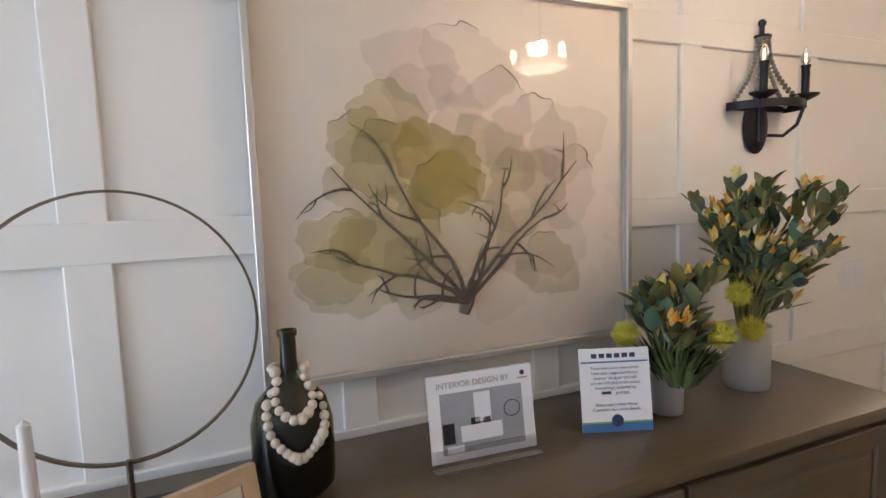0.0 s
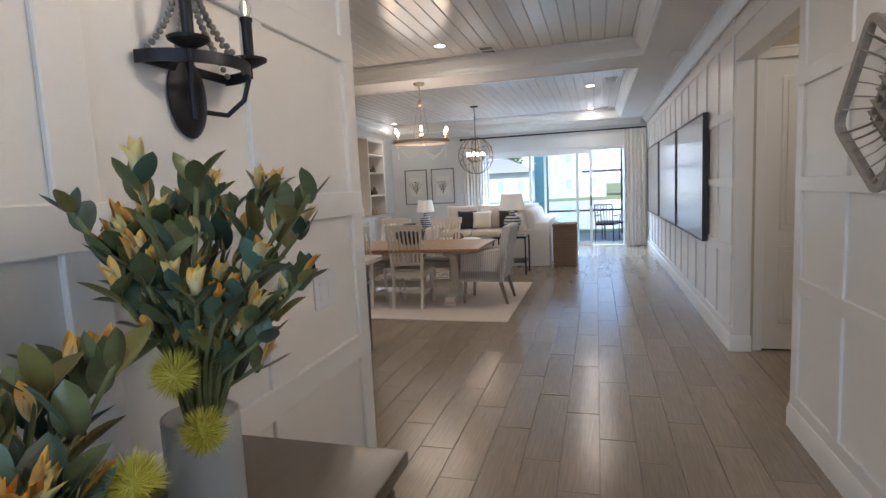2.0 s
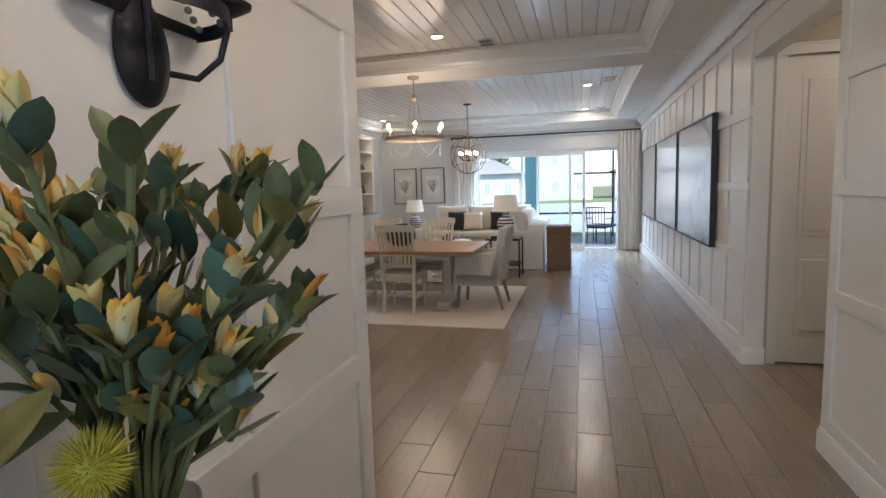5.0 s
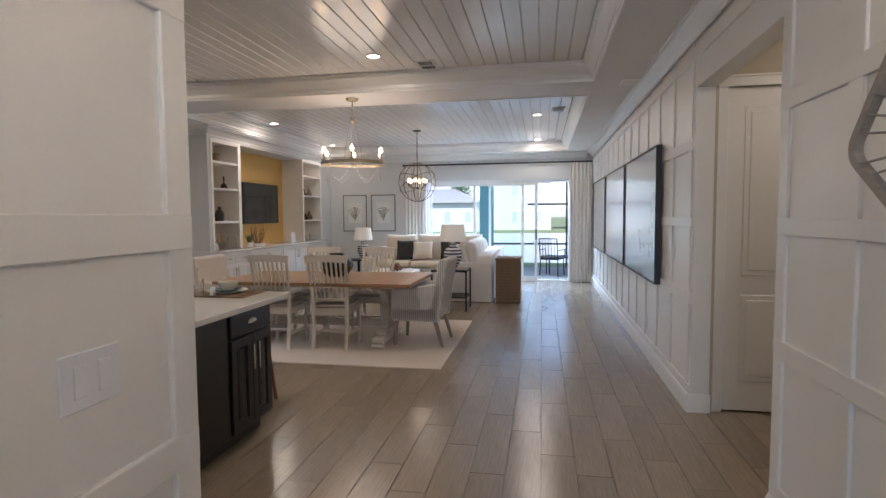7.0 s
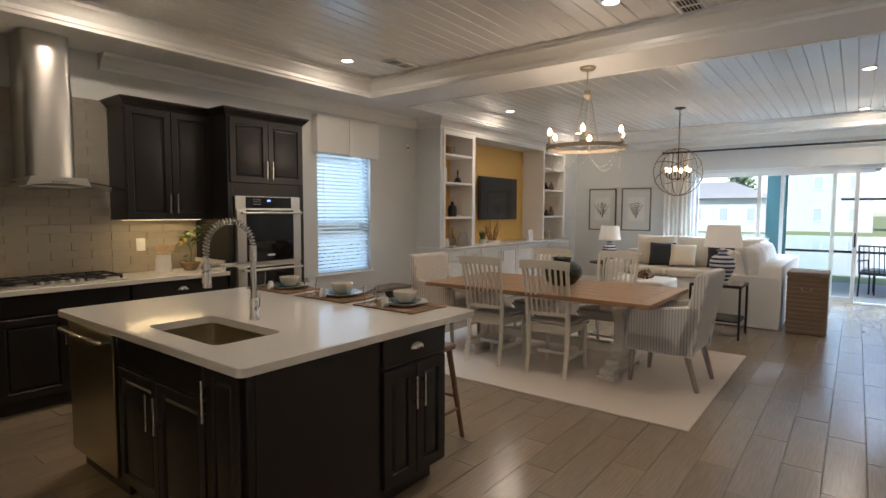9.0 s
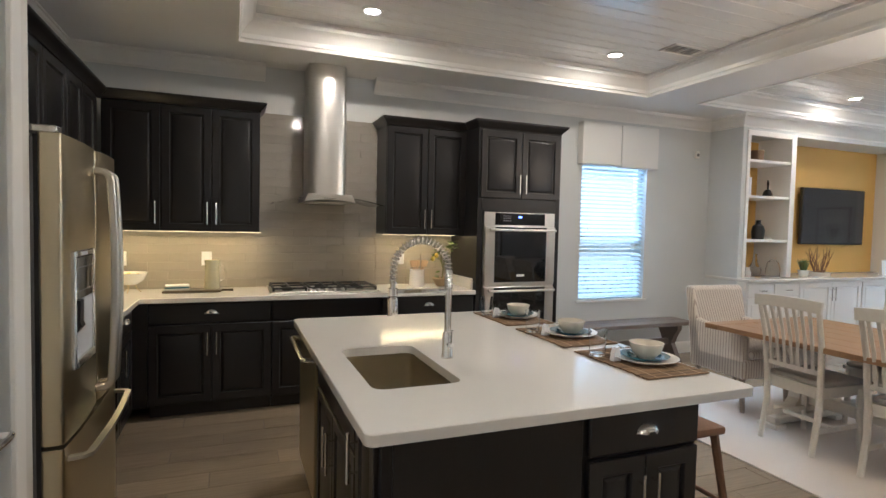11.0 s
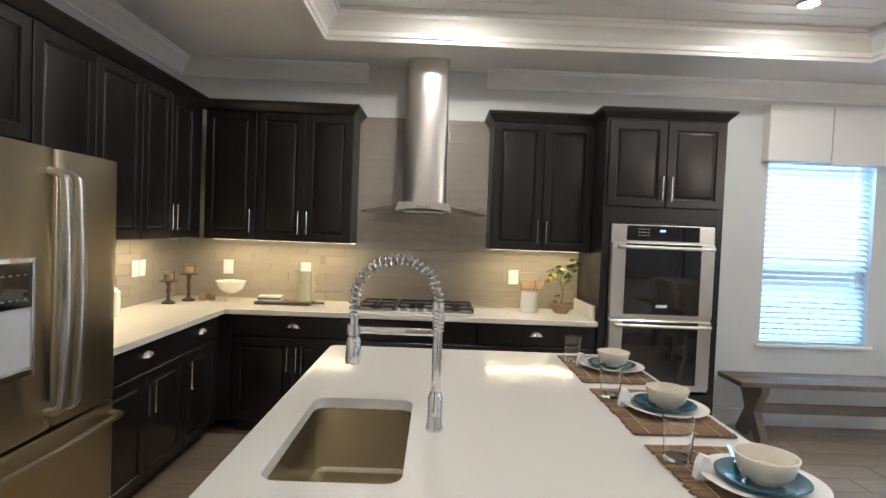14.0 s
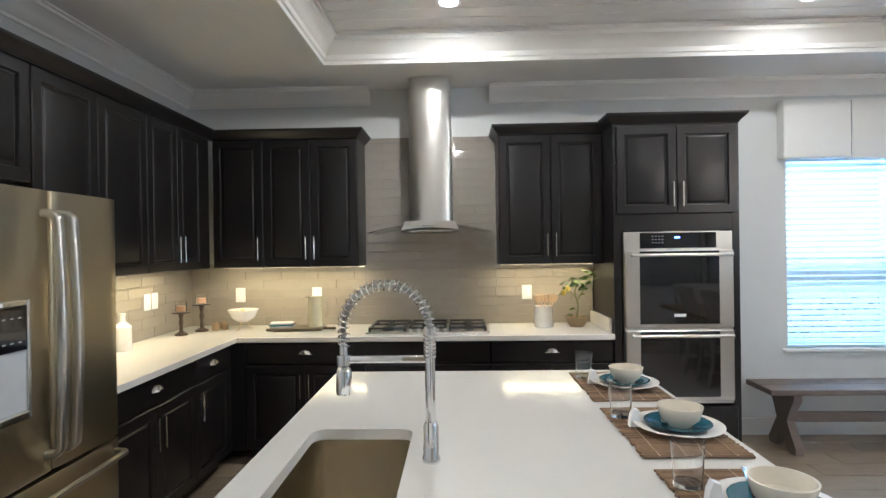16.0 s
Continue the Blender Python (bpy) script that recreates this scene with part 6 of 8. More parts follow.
for x, z in ((10.10, 0.82),):
    solid("bolster_pillow", B(cushion(pose(0, 0, 0, 70, 0, 20), 0.46, 0.42, 0.2)), M_SLIP, "white plump pillow leaning on the sofa arm", "pillow", "throw pillows", pose(10.28, 1.98, 0.77), smooth=60)

crate = thing("wicker_trunk", pose(10.02, 1.155, 0), "tall dark woven wicker trunk with a lid", "trunk")
part("body", B(box(-0.13, 0.40, -0.20, 0.20, 0.0, 0.70, 0.012)), M_WICKER, crate)
part("lid", B(box(-0.14, 0.41, -0.21, 0.21, 0.70, 0.76, 0.01)), M_WICKER, crate)
for k in range(13):
    part("weave_band", B(box(-0.135, 0.405, -0.205, 0.205, 0.02 + k * 0.052, 0.055 + k * 0.052, 0.006)), M_WICKER, crate)
part("handle", B(tube([(-0.14, -0.05, 0.56), (-0.165, -0.05, 0.55), (-0.17, 0, 0.52), (-0.165, 0.05, 0.55), (-0.14, 0.05, 0.56)], 0.01, 6)), M_WICKER, crate)

st = thing("side_table", pose(9.30, 2.0, 0), "dark metal side table with a glass top", "side table")
part("top_frame", B(box(-0.26, 0.26, -0.28, 0.28, 0.60, 0.625, 0.004)), M_BRONZE, st)
part("glass_top", B(box(-0.25, 0.25, -0.27, 0.27, 0.626, 0.634)), M_BLACKGLASS, st, "dark glass top")
for sx in (-1, 1):
    for sy in (-1, 1):
        part("leg", B(box(sx * 0.245 - 0.012, sx * 0.245 + 0.012, sy * 0.265 - 0.012, sy * 0.265 + 0.012, 0, 0.60)), M_BRONZE, st)
part("lower_shelf", B(box(-0.25, 0.25, -0.27, 0.27, 0.2, 0.215)), M_BRONZE, st)


def table_lamp(x, y, z, s, label):
    t = thing("table_lamp", pose(x, y, z), label, "table lamp", "blue and white table lamps")
    part("base", B(lathe([(0, 0), (0.075 * s, 0), (0.075 * s, 0.02), (0.065 * s, 0.03), (0.10 * s, 0.1), (0.135 * s, 0.19), (0.135 * s, 0.25), (0.11 * s, 0.31), (0.05 * s, 0.345), (0.045 * s, 0.37), (0.065 * s, 0.385), (0.02 * s, 0.41), (0, 0.41)], 28)), M_JAR, t, "blue and white striped ginger-jar base")
    part("stem", B(rod((0, 0, 0.40), (0, 0, 0.60), 0.008)), M_BRASS, t)
    sh = part("shade", B(lathe([(0.20 * s, 0.43), (0.165 * s, 0.69), (0.162 * s, 0.69), (0.197 * s, 0.43)], 36)), M_SHADE, t, "off-white linen drum shade")
    return t


table_lamp(9.28, 1.97, 0.634, 1.05, "striped ginger-jar table lamp with a big linen shade")
et = thing("end_table", pose(12.2, 4.55, 0), "small dark round end table beside the sofa", "side table")
part("top", B(lathe([(0, 0.5), (0.26, 0.5), (0.26, 0.53), (0, 0.53)], 24)), M_BRONZE, et)
part("column", B(lathe([(0, 0), (0.16, 0), (0.15, 0.03), (0.03, 0.05), (0.03, 0.5), (0, 0.5)], 16)), M_BRONZE, et)
table_lamp(12.1, 4.2 + 0.2, 0.53, 1.0, "striped table lamp on the end table by the prints")
ct = thing("ottoman", pose(10.75, 3.35, 0), "square upholstered cream ottoman with a tray", "ottoman")
part("cover", B(box(-0.42, 0.42, -0.42, 0.42, 0.06, 0.44, 0.04, 3)), M_CREAMCUSH, ct)
part("feet", B(*[box(sx * 0.36 - 0.03, sx * 0.36 + 0.03, sy * 0.36 - 0.03, sy * 0.36 + 0.03, 0, 0.062) for sx in (-1, 1) for sy in (-1, 1)]), M_WOOD, ct)
ob_ = thing("driftwood_bowl", pose(10.7, 3.3, 0.44), "dark knotted wooden centrepiece on the ottoman", "ornament")
for a in (0, 1.3, 2.5, 3.8, 5.0):
    part("knot", B(tube([(0.14 * math.cos(a), 0.1 * math.sin(a), 0.03), (0.1 * math.cos(a + 1), 0.08 * math.sin(a + 1), 0.1 + 0.03 * math.sin(3 * a)), (0.13 * math.cos(a + 2), 0.1 * math.sin(a + 2), 0.03)], [0.03, 0.035, 0.025], 7)), M_WOOD, ob_)
bench = thing("bench", pose(6.85, 5.66, 0), "weathered wooden farmhouse bench below the window", "bench")
part("seat_plank", B(box(-0.82, 0.82, -0.17, -0.002, 0.435, 0.475, 0.004)), M_GREYWOOD, bench)
part("seat_plank", B(box(-0.82, 0.82, 0.002, 0.17, 0.435, 0.475, 0.004)), M_GREYWOOD, bench)
for s in (-1, 1):
    part("trestle_leg", B(prism([(-0.165, 0.0), (-0.165, 0.05), (-0.115, 0.13), (-0.062, 0.22), (-0.10, 0.31), (-0.15, 0.39), (-0.15, 0.435), (0.15, 0.435), (0.15, 0.39), (0.10, 0.31), (0.062, 0.22), (0.115, 0.13), (0.165, 0.05), (0.165, 0.0), (0.085, 0.0), (0.045, 0.075), (0.0, 0.10), (-0.045, 0.075), (-0.085, 0.0)], "x", s * 0.62 - 0.03, s * 0.62 + 0.03)), M_GREYWOOD, bench)
part("stretcher", B(box(-0.6, 0.6, -0.022, 0.022, 0.2, 0.27, 0.004)), M_GREYWOOD, bench)

# ---- things on the kitchen worktop ----
def plate_cover(m, n, label):
    w = 0.07 * n + 0.01
    o = thing("switch_plate" if n > 0 else "outlet", m, label, "wall plate", "wall plates")
    part("cover", B(box(-w / 2, w / 2, -0.006, 0.0, -0.058, 0.058, 0.002)), M_CARD, o)
    for i in range(n):
        x = (i - (n - 1) / 2) * 0.06
        part("rocker", B(box(x - 0.016, x + 0.016, -0.009, -0.005, -0.033, 0.033, 0.002)), M_CARD, o)
    return o


for x in (2.03, 2.66, 4.36):
    plate_cover(pose(x, KY - 0.014, 1.16), 1, "white wall outlet on the tiled backsplash")
for y in (5.31, 5.40):
    plate_cover(pose(LX + 0.014, y, 1.17, 0, 0, 90), 1, "white wall switch on the tiled backsplash")
plate_cover(pose(5.80, RY - 0.014, 1.15, 0, 0, 180), 2, "white double light switch on the panelled wall")
plate_cover(pose(6.83, RY - 0.014, 0.36, 0, 0, 180), 1, "white outlet low on the panelled wall")
plate_cover(pose(1.96, CY + 0.014, 1.14), 2, "white switch plate on the panelled hall wall")
plate_cover(pose(6.02, KY, 0.42), 1, "white outlet beside the bench")


def candlestick(x, y, h, r):
    c = thing("candle_holder", pose(x, y, 0.91), "dark turned candle holder with a glass cup", "candle holder", "candle holders in the corner")
    part("stand", B(lathe([(0, 0), (r * 0.75, 0), (r * 0.72, 0.012), (0.014, 0.03), (0.011, h * 0.4), (0.018, h * 0.55), (0.011, h * 0.7), (0.02, h - 0.012), (r, h - 0.008), (r, h), (0, h)], 20)), M_STAND, c)
    part("cup", B(lathe([(0.001, h + 0.001), (r * 0.62, h + 0.001), (r * 0.66, h + 0.075), (r * 0.62, h + 0.075), (r * 0.58, h + 0.006), (0.001, h + 0.006)], 20)), M_CLEAR, c)
    part("candle", B(lathe([(0, h + 0.007), (r * 0.5, h + 0.007), (r * 0.5, h + 0.045), (0, h + 0.045)], 16)), M_BLUSH, c)
    return c


candlestick(1.78, 5.47, 0.17, 0.062)
candlestick(1.84, 5.66, 0.21, 0.066)
for x, y, s in ((1.93, 5.70, 1.0), (1.99, 5.73, 0.8), (1.95, 5.79, 0.9)):
    solid("tea_light_cup", B(lathe([(0, 0), (0.028 * s, 0), (0.03 * s, 0.05 * s), (0.02 * s, 0.052 * s), (0.018 * s, 0.062 * s), (0, 0.062 * s)], 14)), M_TERRA, "small blush tea-light cup in the corner", "cup", "tea-light cups", pose(x, y, 0.91))
bw = thing("footed_bowl", pose(2.13, 5.74, 0.91), "white bowl on a thin brass wire stand", "bowl")
part("bowl", B(lathe([(0, 0.055), (0.045, 0.062), (0.09, 0.095), (0.118, 0.155), (0.113, 0.155), (0.085, 0.10), (0.04, 0.070), (0, 0.064)], 28)), M_PORC, bw)
part("stand", B(*[tube([(0.03 * math.cos(a), 0.03 * math.sin(a), 0.065), (0.04 * math.cos(a), 0.04 * math.sin(a), 0.03), (0.07 * math.cos(a), 0.07 * math.sin(a), 0.003)], 0.003, 6) for a in (0.3, 2.4, 4.5)]), M_BRASS, bw)
part("fruit", B(*[ball((0.05 * math.cos(a), 0.05 * math.sin(a), 0.130), 0.022, 6) for a in (0, 2, 4)]), M_LEMON, bw)
bd = thing("serving_board", pose(2.58, 5.68, 0.91), "dark wooden serving board on the worktop", "board")
part("board", B(box(-0.22, 0.20, -0.09, 0.09, 0.004, 0.022, 0.004), rod((0.2, 0, 0.013), (0.29, 0, 0.013), 0.009)), M_CONSOLE, bd)
for i in range(3):
    solid("napkin", B(box(-0.085, 0.085, -0.055, 0.055, 0, 0.013, 0.005, 2)), (M_GREYWALL, M_BLUE, M_GREYWALL)[i], "folded grey-blue cloth napkin on the board", "napkin", "stack of napkins", pose(2.46, 5.67, 0.932 + 0.0132 * i, 0, 0, 4 * i))
pi = thing("pitcher", pose(2.71, 5.70, 0.932), "pale ribbed glass pitcher on the board", "pitcher")
part("body", B(lathe([(0, 0), (0.054, 0), (0.057, 0.01), (0.053, 0.12), (0.053, 0.20), (0.056, 0.23), (0.052, 0.23), (0.048, 0.12), (0.049, 0.012), (0, 0.01)], 24)), mat("straw_glaze", (0.58, 0.55, 0.38), 0.2, grain=30, var=0.08), pi)
part("handle", B(tube([(0.051, 0, 0.19), (0.09, 0, 0.19), (0.1, 0, 0.13), (0.08, 0, 0.07), (0.051, 0, 0.05)], 0.006, 8)), M_CLEAR, pi)
part("spout", B(prism([(-0.053, 0.21), (-0.075, 0.234), (-0.05, 0.236)], "y", -0.012, 0.012)), M_CLEAR, pi)
ck = thing("utensil_crock", pose(4.46, 5.72, 0.91), "white ribbed crock holding wooden spoons", "utensil crock")
part("crock", B(lathe([(0, 0), (0.068, 0), (0.072, 0.02), (0.066, 0.15), (0.07, 0.16), (0.062, 0.16), (0.058, 0.03), (0, 0.02)], 24)), M_PORC, ck)
for i, a in enumerate((-0.5, -0.2, 0.15, 0.5, 0.8)):
    part("spoon", B(tube([(0.02 * a, 0.01 * (i % 2), 0.03), (0.09 * a, 0.02 * (i % 3 - 1), 0.19)], 0.005, 6), obox(pose(0.105 * a, 0.022 * (i % 3 - 1), 0.215, 0, 25 * a, 0), 0.04, 0.010, 0.06, 0.008, 2)), M_SPOON, ck)
lp = thing("lemon_plant", pose(4.71, 5.72, 0.91), "small lemon tree in a tan clay bowl", "potted plant")
part("pot", B(lathe([(0, 0), (0.05, 0), (0.07, 0.03), (0.092, 0.075), (0.085, 0.078), (0.065, 0.05), (0, 0.05)], 22)), M_TERRA, lp)
part("soil", B(lathe([(0, 0.051), (0.066, 0.051), (0, 0.06)], 16)), M_SOIL, lp)
part("trunk", B(tube([(0, 0, 0.05), (0.015, 0, 0.16), (-0.01, 0.01, 0.26), (0.01, 0, 0.36)], [0.008, 0.006, 0.005, 0.003], 7), tube([(0.01, 0, 0.2), (0.07, 0.01, 0.3), (0.12, 0.0, 0.40)], [0.005, 0.004, 0.002], 6), tube([(0, 0, 0.22), (-0.06, -0.02, 0.28), (-0.11, 0, 0.32)], [0.004, 0.003, 0.002], 6)), M_STEM, lp)


def leaf_mesh(name, L, W, material, curl=0.12, cup=0.25, n=6):
    """A cupped leaf along +x with a folded midrib."""
    def f(bm):
        rows = []
        for i in range(n + 1):
            u = i / n
            w = W * (math.sin(math.pi * min(1, u ** 0.9 * 0.97 + 0.03)) ** 0.6) + 0.0008
            z = -curl * L * u * u
            rows.append([bm.verts.new((u * L, s * w, z + cup * w * abs(s))) for s in (-1, -0.5, 0, 0.5, 1)])
        for a, b in zip(rows, rows[1:]):
            for k in range(4):
                bm.faces.new((a[k], b[k], b[k + 1], a[k + 1]))
    return made(name, B(f), material, 80)


def put(mesh, parent, m, name):
    o = new(name, mesh)
    o.parent, o.matrix_basis = parent, m
    return o


def aim(o, d, twist=0.0, s=1.0):
    d = Vector(d).normalized()
    return Matrix.Translation(o) @ d.to_track_quat("X", "Z").to_matrix().to_4x4() @ Matrix.Rotation(twist, 4, "X") @ Matrix.Scale(s, 4)


herb = leaf_mesh("leaf", 0.055, 0.014, M_HERB)
rnd = random.Random(21)
for i in range(46):
    c = Vector(rnd.choice(((0.0, 0, 0.33), (0.10, 0, 0.38), (-0.09, 0, 0.31), (0.05, 0, 0.28), (0.0, 0.0, 0.10))))
    a = rnd.uniform(0, 6.28)
    put(herb, lp, aim(c + Vector((rnd.uniform(-0.04, 0.04), rnd.uniform(-0.04, 0.04), rnd.uniform(-0.05, 0.04))), (math.cos(a), math.sin(a), rnd.uniform(-0.4, 0.5)), rnd.uniform(-1, 1), rnd.uniform(0.7, 1.3)), "leaf")
for p in ((-0.10, -0.02, 0.26), (-0.07, -0.03, 0.29)):
    part("lemon", B(ball(p, 0.02, 6, 1.2)), M_LEMON, lp, "yellow lemon")
sp = thing("soap_bottle", pose(1.72, 4.88, 0.91), "white ceramic bottle beside the refrigerator", "bottle")
part("body", B(lathe([(0, 0), (0.05, 0), (0.055, 0.02), (0.052, 0.15), (0.02, 0.18), (0.016, 0.22), (0, 0.22)], 18)), M_PORC, sp)
part("lid", B(lathe([(0, 0.22), (0.02, 0.22), (0.02, 0.235), (0, 0.24)], 14)), M_PORC, sp)


# ---- three place settings on the island ----
def placemat(m):
    pm = thing("placemat", m, "dark brown woven twig placemat on the island", "placemat", "placemats on the island")
    rr = random.Random(3)
    for i in range(62):
        y = -0.235 + i * 0.0076
        x0, x1 = -0.155 + rr.uniform(-0.008, 0.004), 0.155 + rr.uniform(-0.004, 0.008)
        part("twig", B(tube([(x0, y, 0.004), (0, y + rr.uniform(-0.0015, 0.0015), 0.0045), (x1, y, 0.004)], 0.0038, 5)), M_MAT, pm)
    for x in (-0.11, -0.037, 0.037, 0.11):
        part("binding", B(tube([(x, -0.236, 0.0075), (x + 0.004, 0, 0.008), (x, 0.236, 0.0075)], 0.0012, 4)), M_PALEWOOD, pm, "pale binding thread")
    return pm


def setting_for_one(y, first=None):
    x = 4.50
    z = 0.911 + 0.009
    if first:
        for o, dx, dy in first:
            copy_thing(o, Matrix.Translation((0, y - 2.845, 0)) @ o.matrix_world)
        return None
    out = [placemat(pose(x, y, 0.911))]
    pl = thing("dinner_plate", pose(x + 0.03, y - 0.01, z), "white porcelain dinner plate on a placemat", "plate", "dinner plates")
    part("plate", B(lathe([(0, 0), (0.085, 0), (0.09, 0.004), (0.14, 0.018), (0.142, 0.020), (0.137, 0.021), (0.09, 0.009), (0, 0.006)], 40)), M_PORC, pl)
    p2 = thing("salad_plate", pose(x + 0.03, y - 0.01, z + 0.0075), "blue glazed salad plate on the dinner plate", "plate", "salad plates")
    part("plate", B(lathe([(0, 0), (0.065, 0), (0.07, 0.004), (0.103, 0.017), (0.105, 0.019), (0.1, 0.02), (0.068, 0.008), (0, 0.005)], 36)), M_BLUE, p2)
    bo = thing("bowl", pose(x + 0.035, y - 0.015, z + 0.0135), "cream stoneware bowl stacked on a blue plate", "bowl", "bowls")
    part("bowl", B(lathe([(0, 0), (0.035, 0), (0.038, 0.006), (0.06, 0.025), (0.070, 0.058), (0.072, 0.066), (0.067, 0.066), (0.056, 0.028), (0.03, 0.012), (0, 0.01)], 36)), M_BOWL, bo)
    gl = thing("water_glass", pose(x - 0.115, y + 0.125, 0.92), "clear straight-sided drinking glass", "glass", "water glasses")
    part("glass", B(lathe([(0, 0), (0.034, 0), (0.042, 0.115), (0.040, 0.115), (0.032, 0.012), (0, 0.01)], 28)), M_CLEAR, gl)
    na = thing("napkin", pose(x - 0.10, y + 0.02, z), "folded white cloth napkin standing on the placemat", "napkin", "island napkins")
    part("cloth", B(prism([(-0.02, 0), (0.02, 0), (0.012, 0.055), (-0.004, 0.06), (-0.014, 0.04)], "y", -0.012, 0.012)), M_CARD, na)
    fk = thing("cutlery", pose(x + 0.02, y + 0.09, z + 0.02, 8, 0, 70), "silver knife resting on the plate", "cutlery", "cutlery")
    part("knife", B(obox(pose(0, 0, 0.002), 0.2, 0.014, 0.003, 0.001), obox(pose(-0.07, 0, 0.003), 0.08, 0.012, 0.006, 0.002)), M_CHROME, fk)
    return [(o, 0, 0) for o in out + [pl, p2, bo, gl, na, fk]]


bpy.context.view_layer.update()
FIRST = setting_for_one(2.845)
bpy.context.view_layer.update()
setting_for_one(3.40, FIRST)
setting_for_one(3.965, FIRST)

# ---- hall: console table and what stands on it ----
CZ = 0.905
con = thing("console_table", pose(0, 0, 0), "long grey-brown stained wooden sideboard against the panelled wall", "console table")
part("top", B(box(-1.75, 1.37, 1.0, 1.472, CZ - 0.035, CZ, 0.006, 2)), M_CONSOLE, con)
part("carcass", B(box(-1.73, 1.345, 1.03, 1.468, 0.06, CZ - 0.036, 0.003)), M_CONSOLE, con)
part("plinth", B(box(-1.70, 1.32, 1.05, 1.465, 0.0, 0.06)), M_CONSOLE, con)
for i in range(4):
    x0 = -1.70 + i * 0.755
    part("door", shaker(x0 + 0.004, x0 + 0.746, 0.09, CZ - 0.06, 0.056, 1.012), M_CONSOLE, con)
part("side_frame", B(box(1.345, 1.355, 1.04, 1.10, 0.07, CZ - 0.04, 0.002), box(1.345, 1.355, 1.40, 1.46, 0.07, CZ - 0.04, 0.002), box(1.345, 1.355, 1.10, 1.40, CZ - 0.11, CZ - 0.04, 0.002), box(1.345, 1.355, 1.10, 1.40, 0.07, 0.14, 0.002)), M_CONSOLE, con)

# sea-fan watercolour
AX0, AX1, AZ0, AZ1 = -0.272, 0.80, 1.06, 2.035
art = thing("framed_watercolor", pose(0, CY, 0), "large silver-framed sea-fan watercolor under glass", "framed art")
part("frame", B(box(AX0, AX0 + 0.018, -0.045, -0.002, AZ0, AZ1, 0.002), box(AX1 - 0.018, AX1, -0.045, -0.002, AZ0, AZ1, 0.002), box(AX0 + 0.018, AX1 - 0.018, -0.045, -0.002, AZ0, AZ0 + 0.018, 0.002), box(AX0 + 0.018, AX1 - 0.018, -0.045, -0.002, AZ1 - 0.018, AZ1, 0.002)), M_SILVERFRAME, art)
part("paper", B(box(AX0 + 0.018, AX1 - 0.018, -0.018, -0.004, AZ0 + 0.018, AZ1 - 0.018)), M_PAPER, art)
gz = part("glazing", B(box(AX0 + 0.018, AX1 - 0.018, -0.034, -0.031, AZ0 + 0.018, AZ1 - 0.018)), M_CLEAR, art, "clear picture glass")
gz.visible_shadow = False
W1, W2, W3, W4 = wash("olive_wash", (0.56, 0.43, 0.09), 0.30), wash("grey_wash", (0.54, 0.41, 0.34), 0.14), wash("khaki_wash", (0.55, 0.44, 0.14), 0.24), wash("edge_pigment", (0.16, 0.13, 0.07), 0.45)
W5, W6 = wash("branch_pigment", (0.15, 0.095, 0.065), 0.62), wash("yellow_olive_wash", (0.52, 0.38, 0.03), 0.42)
rnd = random.Random(12)
ROOT = Vector((0.255, 0, 1.215))


def blot(cx, cz, r, depth, seed, squash=0.85):
    rr = random.Random(seed)
    ph = [rr.uniform(0, 6.28) for _ in range(5)]
    pts = []
    for k in range(72):
        a = 2 * math.pi * k / 72
        q = r * (1 + 0.10 * math.sin(2 * a + ph[0]) + 0.09 * math.sin(3 * a + ph[1]) + 0.06 * math.sin(5 * a + ph[2]) + 0.045 * math.sin(9 * a + ph[3]) + 0.028 * math.sin(17 * a + ph[4]) + 0.012 * math.sin(29 * a + ph[2]))
        pts.append((cx + q * math.cos(a), cz + squash * q * math.sin(a)))

    def f(bm):
        bm.faces.new([bm.verts.new((x, -depth, z)) for x, z in pts])
    return f, pts


BLOTS = ((0.134, 1.819, 0.090), (0.282, 1.828, 0.101), (0.183, 1.718, 0.102), (0.327, 1.693, 0.111), (0.063, 1.701, 0.076), (-0.004, 1.645, 0.067), (-0.008, 1.564, 0.081), (0.079, 1.584, 0.097),
         (0.186, 1.583, 0.094), (0.207, 1.525, 0.080), (0.341, 1.589, 0.099), (0.465, 1.650, 0.105), (0.587, 1.643, 0.097), (0.557, 1.524, 0.100), (0.445, 1.511, 0.102), (-0.085, 1.404, 0.068),
         (-0.027, 1.330, 0.110), (0.049, 1.402, 0.106), (0.128, 1.295, 0.087), (-0.097, 1.315, 0.066), (0.497, 1.367, 0.105), (0.515, 1.293, 0.080), (0.367, 1.250, 0.082), (0.235, 1.406, 0.124))
TONES = "ggggookoyykgggkokokkgkgk"
for i, ((cx, cz, r), tone) in enumerate(zip(BLOTS, TONES)):
    f, pts = blot(cx, cz, r * 1.3, 0.0183 + i * 0.0002, 40 + i)
    part("color_wash", B(f), {"g": W2, "o": W1, "k": W3, "y": W6}[tone], art, smooth=0)
    if i % 2:
        s0 = rnd.randrange(30)
        part("wash_edge", B(tube([(x, -0.0230, z) for x, z in pts[s0:s0 + 13]], [0.0004, 0.0008, 0.0012, 0.0014, 0.0016, 0.002, 0.0016, 0.0012, 0.001, 0.0008, 0.0006, 0.0005, 0.0004], 4)), W4, art, smooth=0)


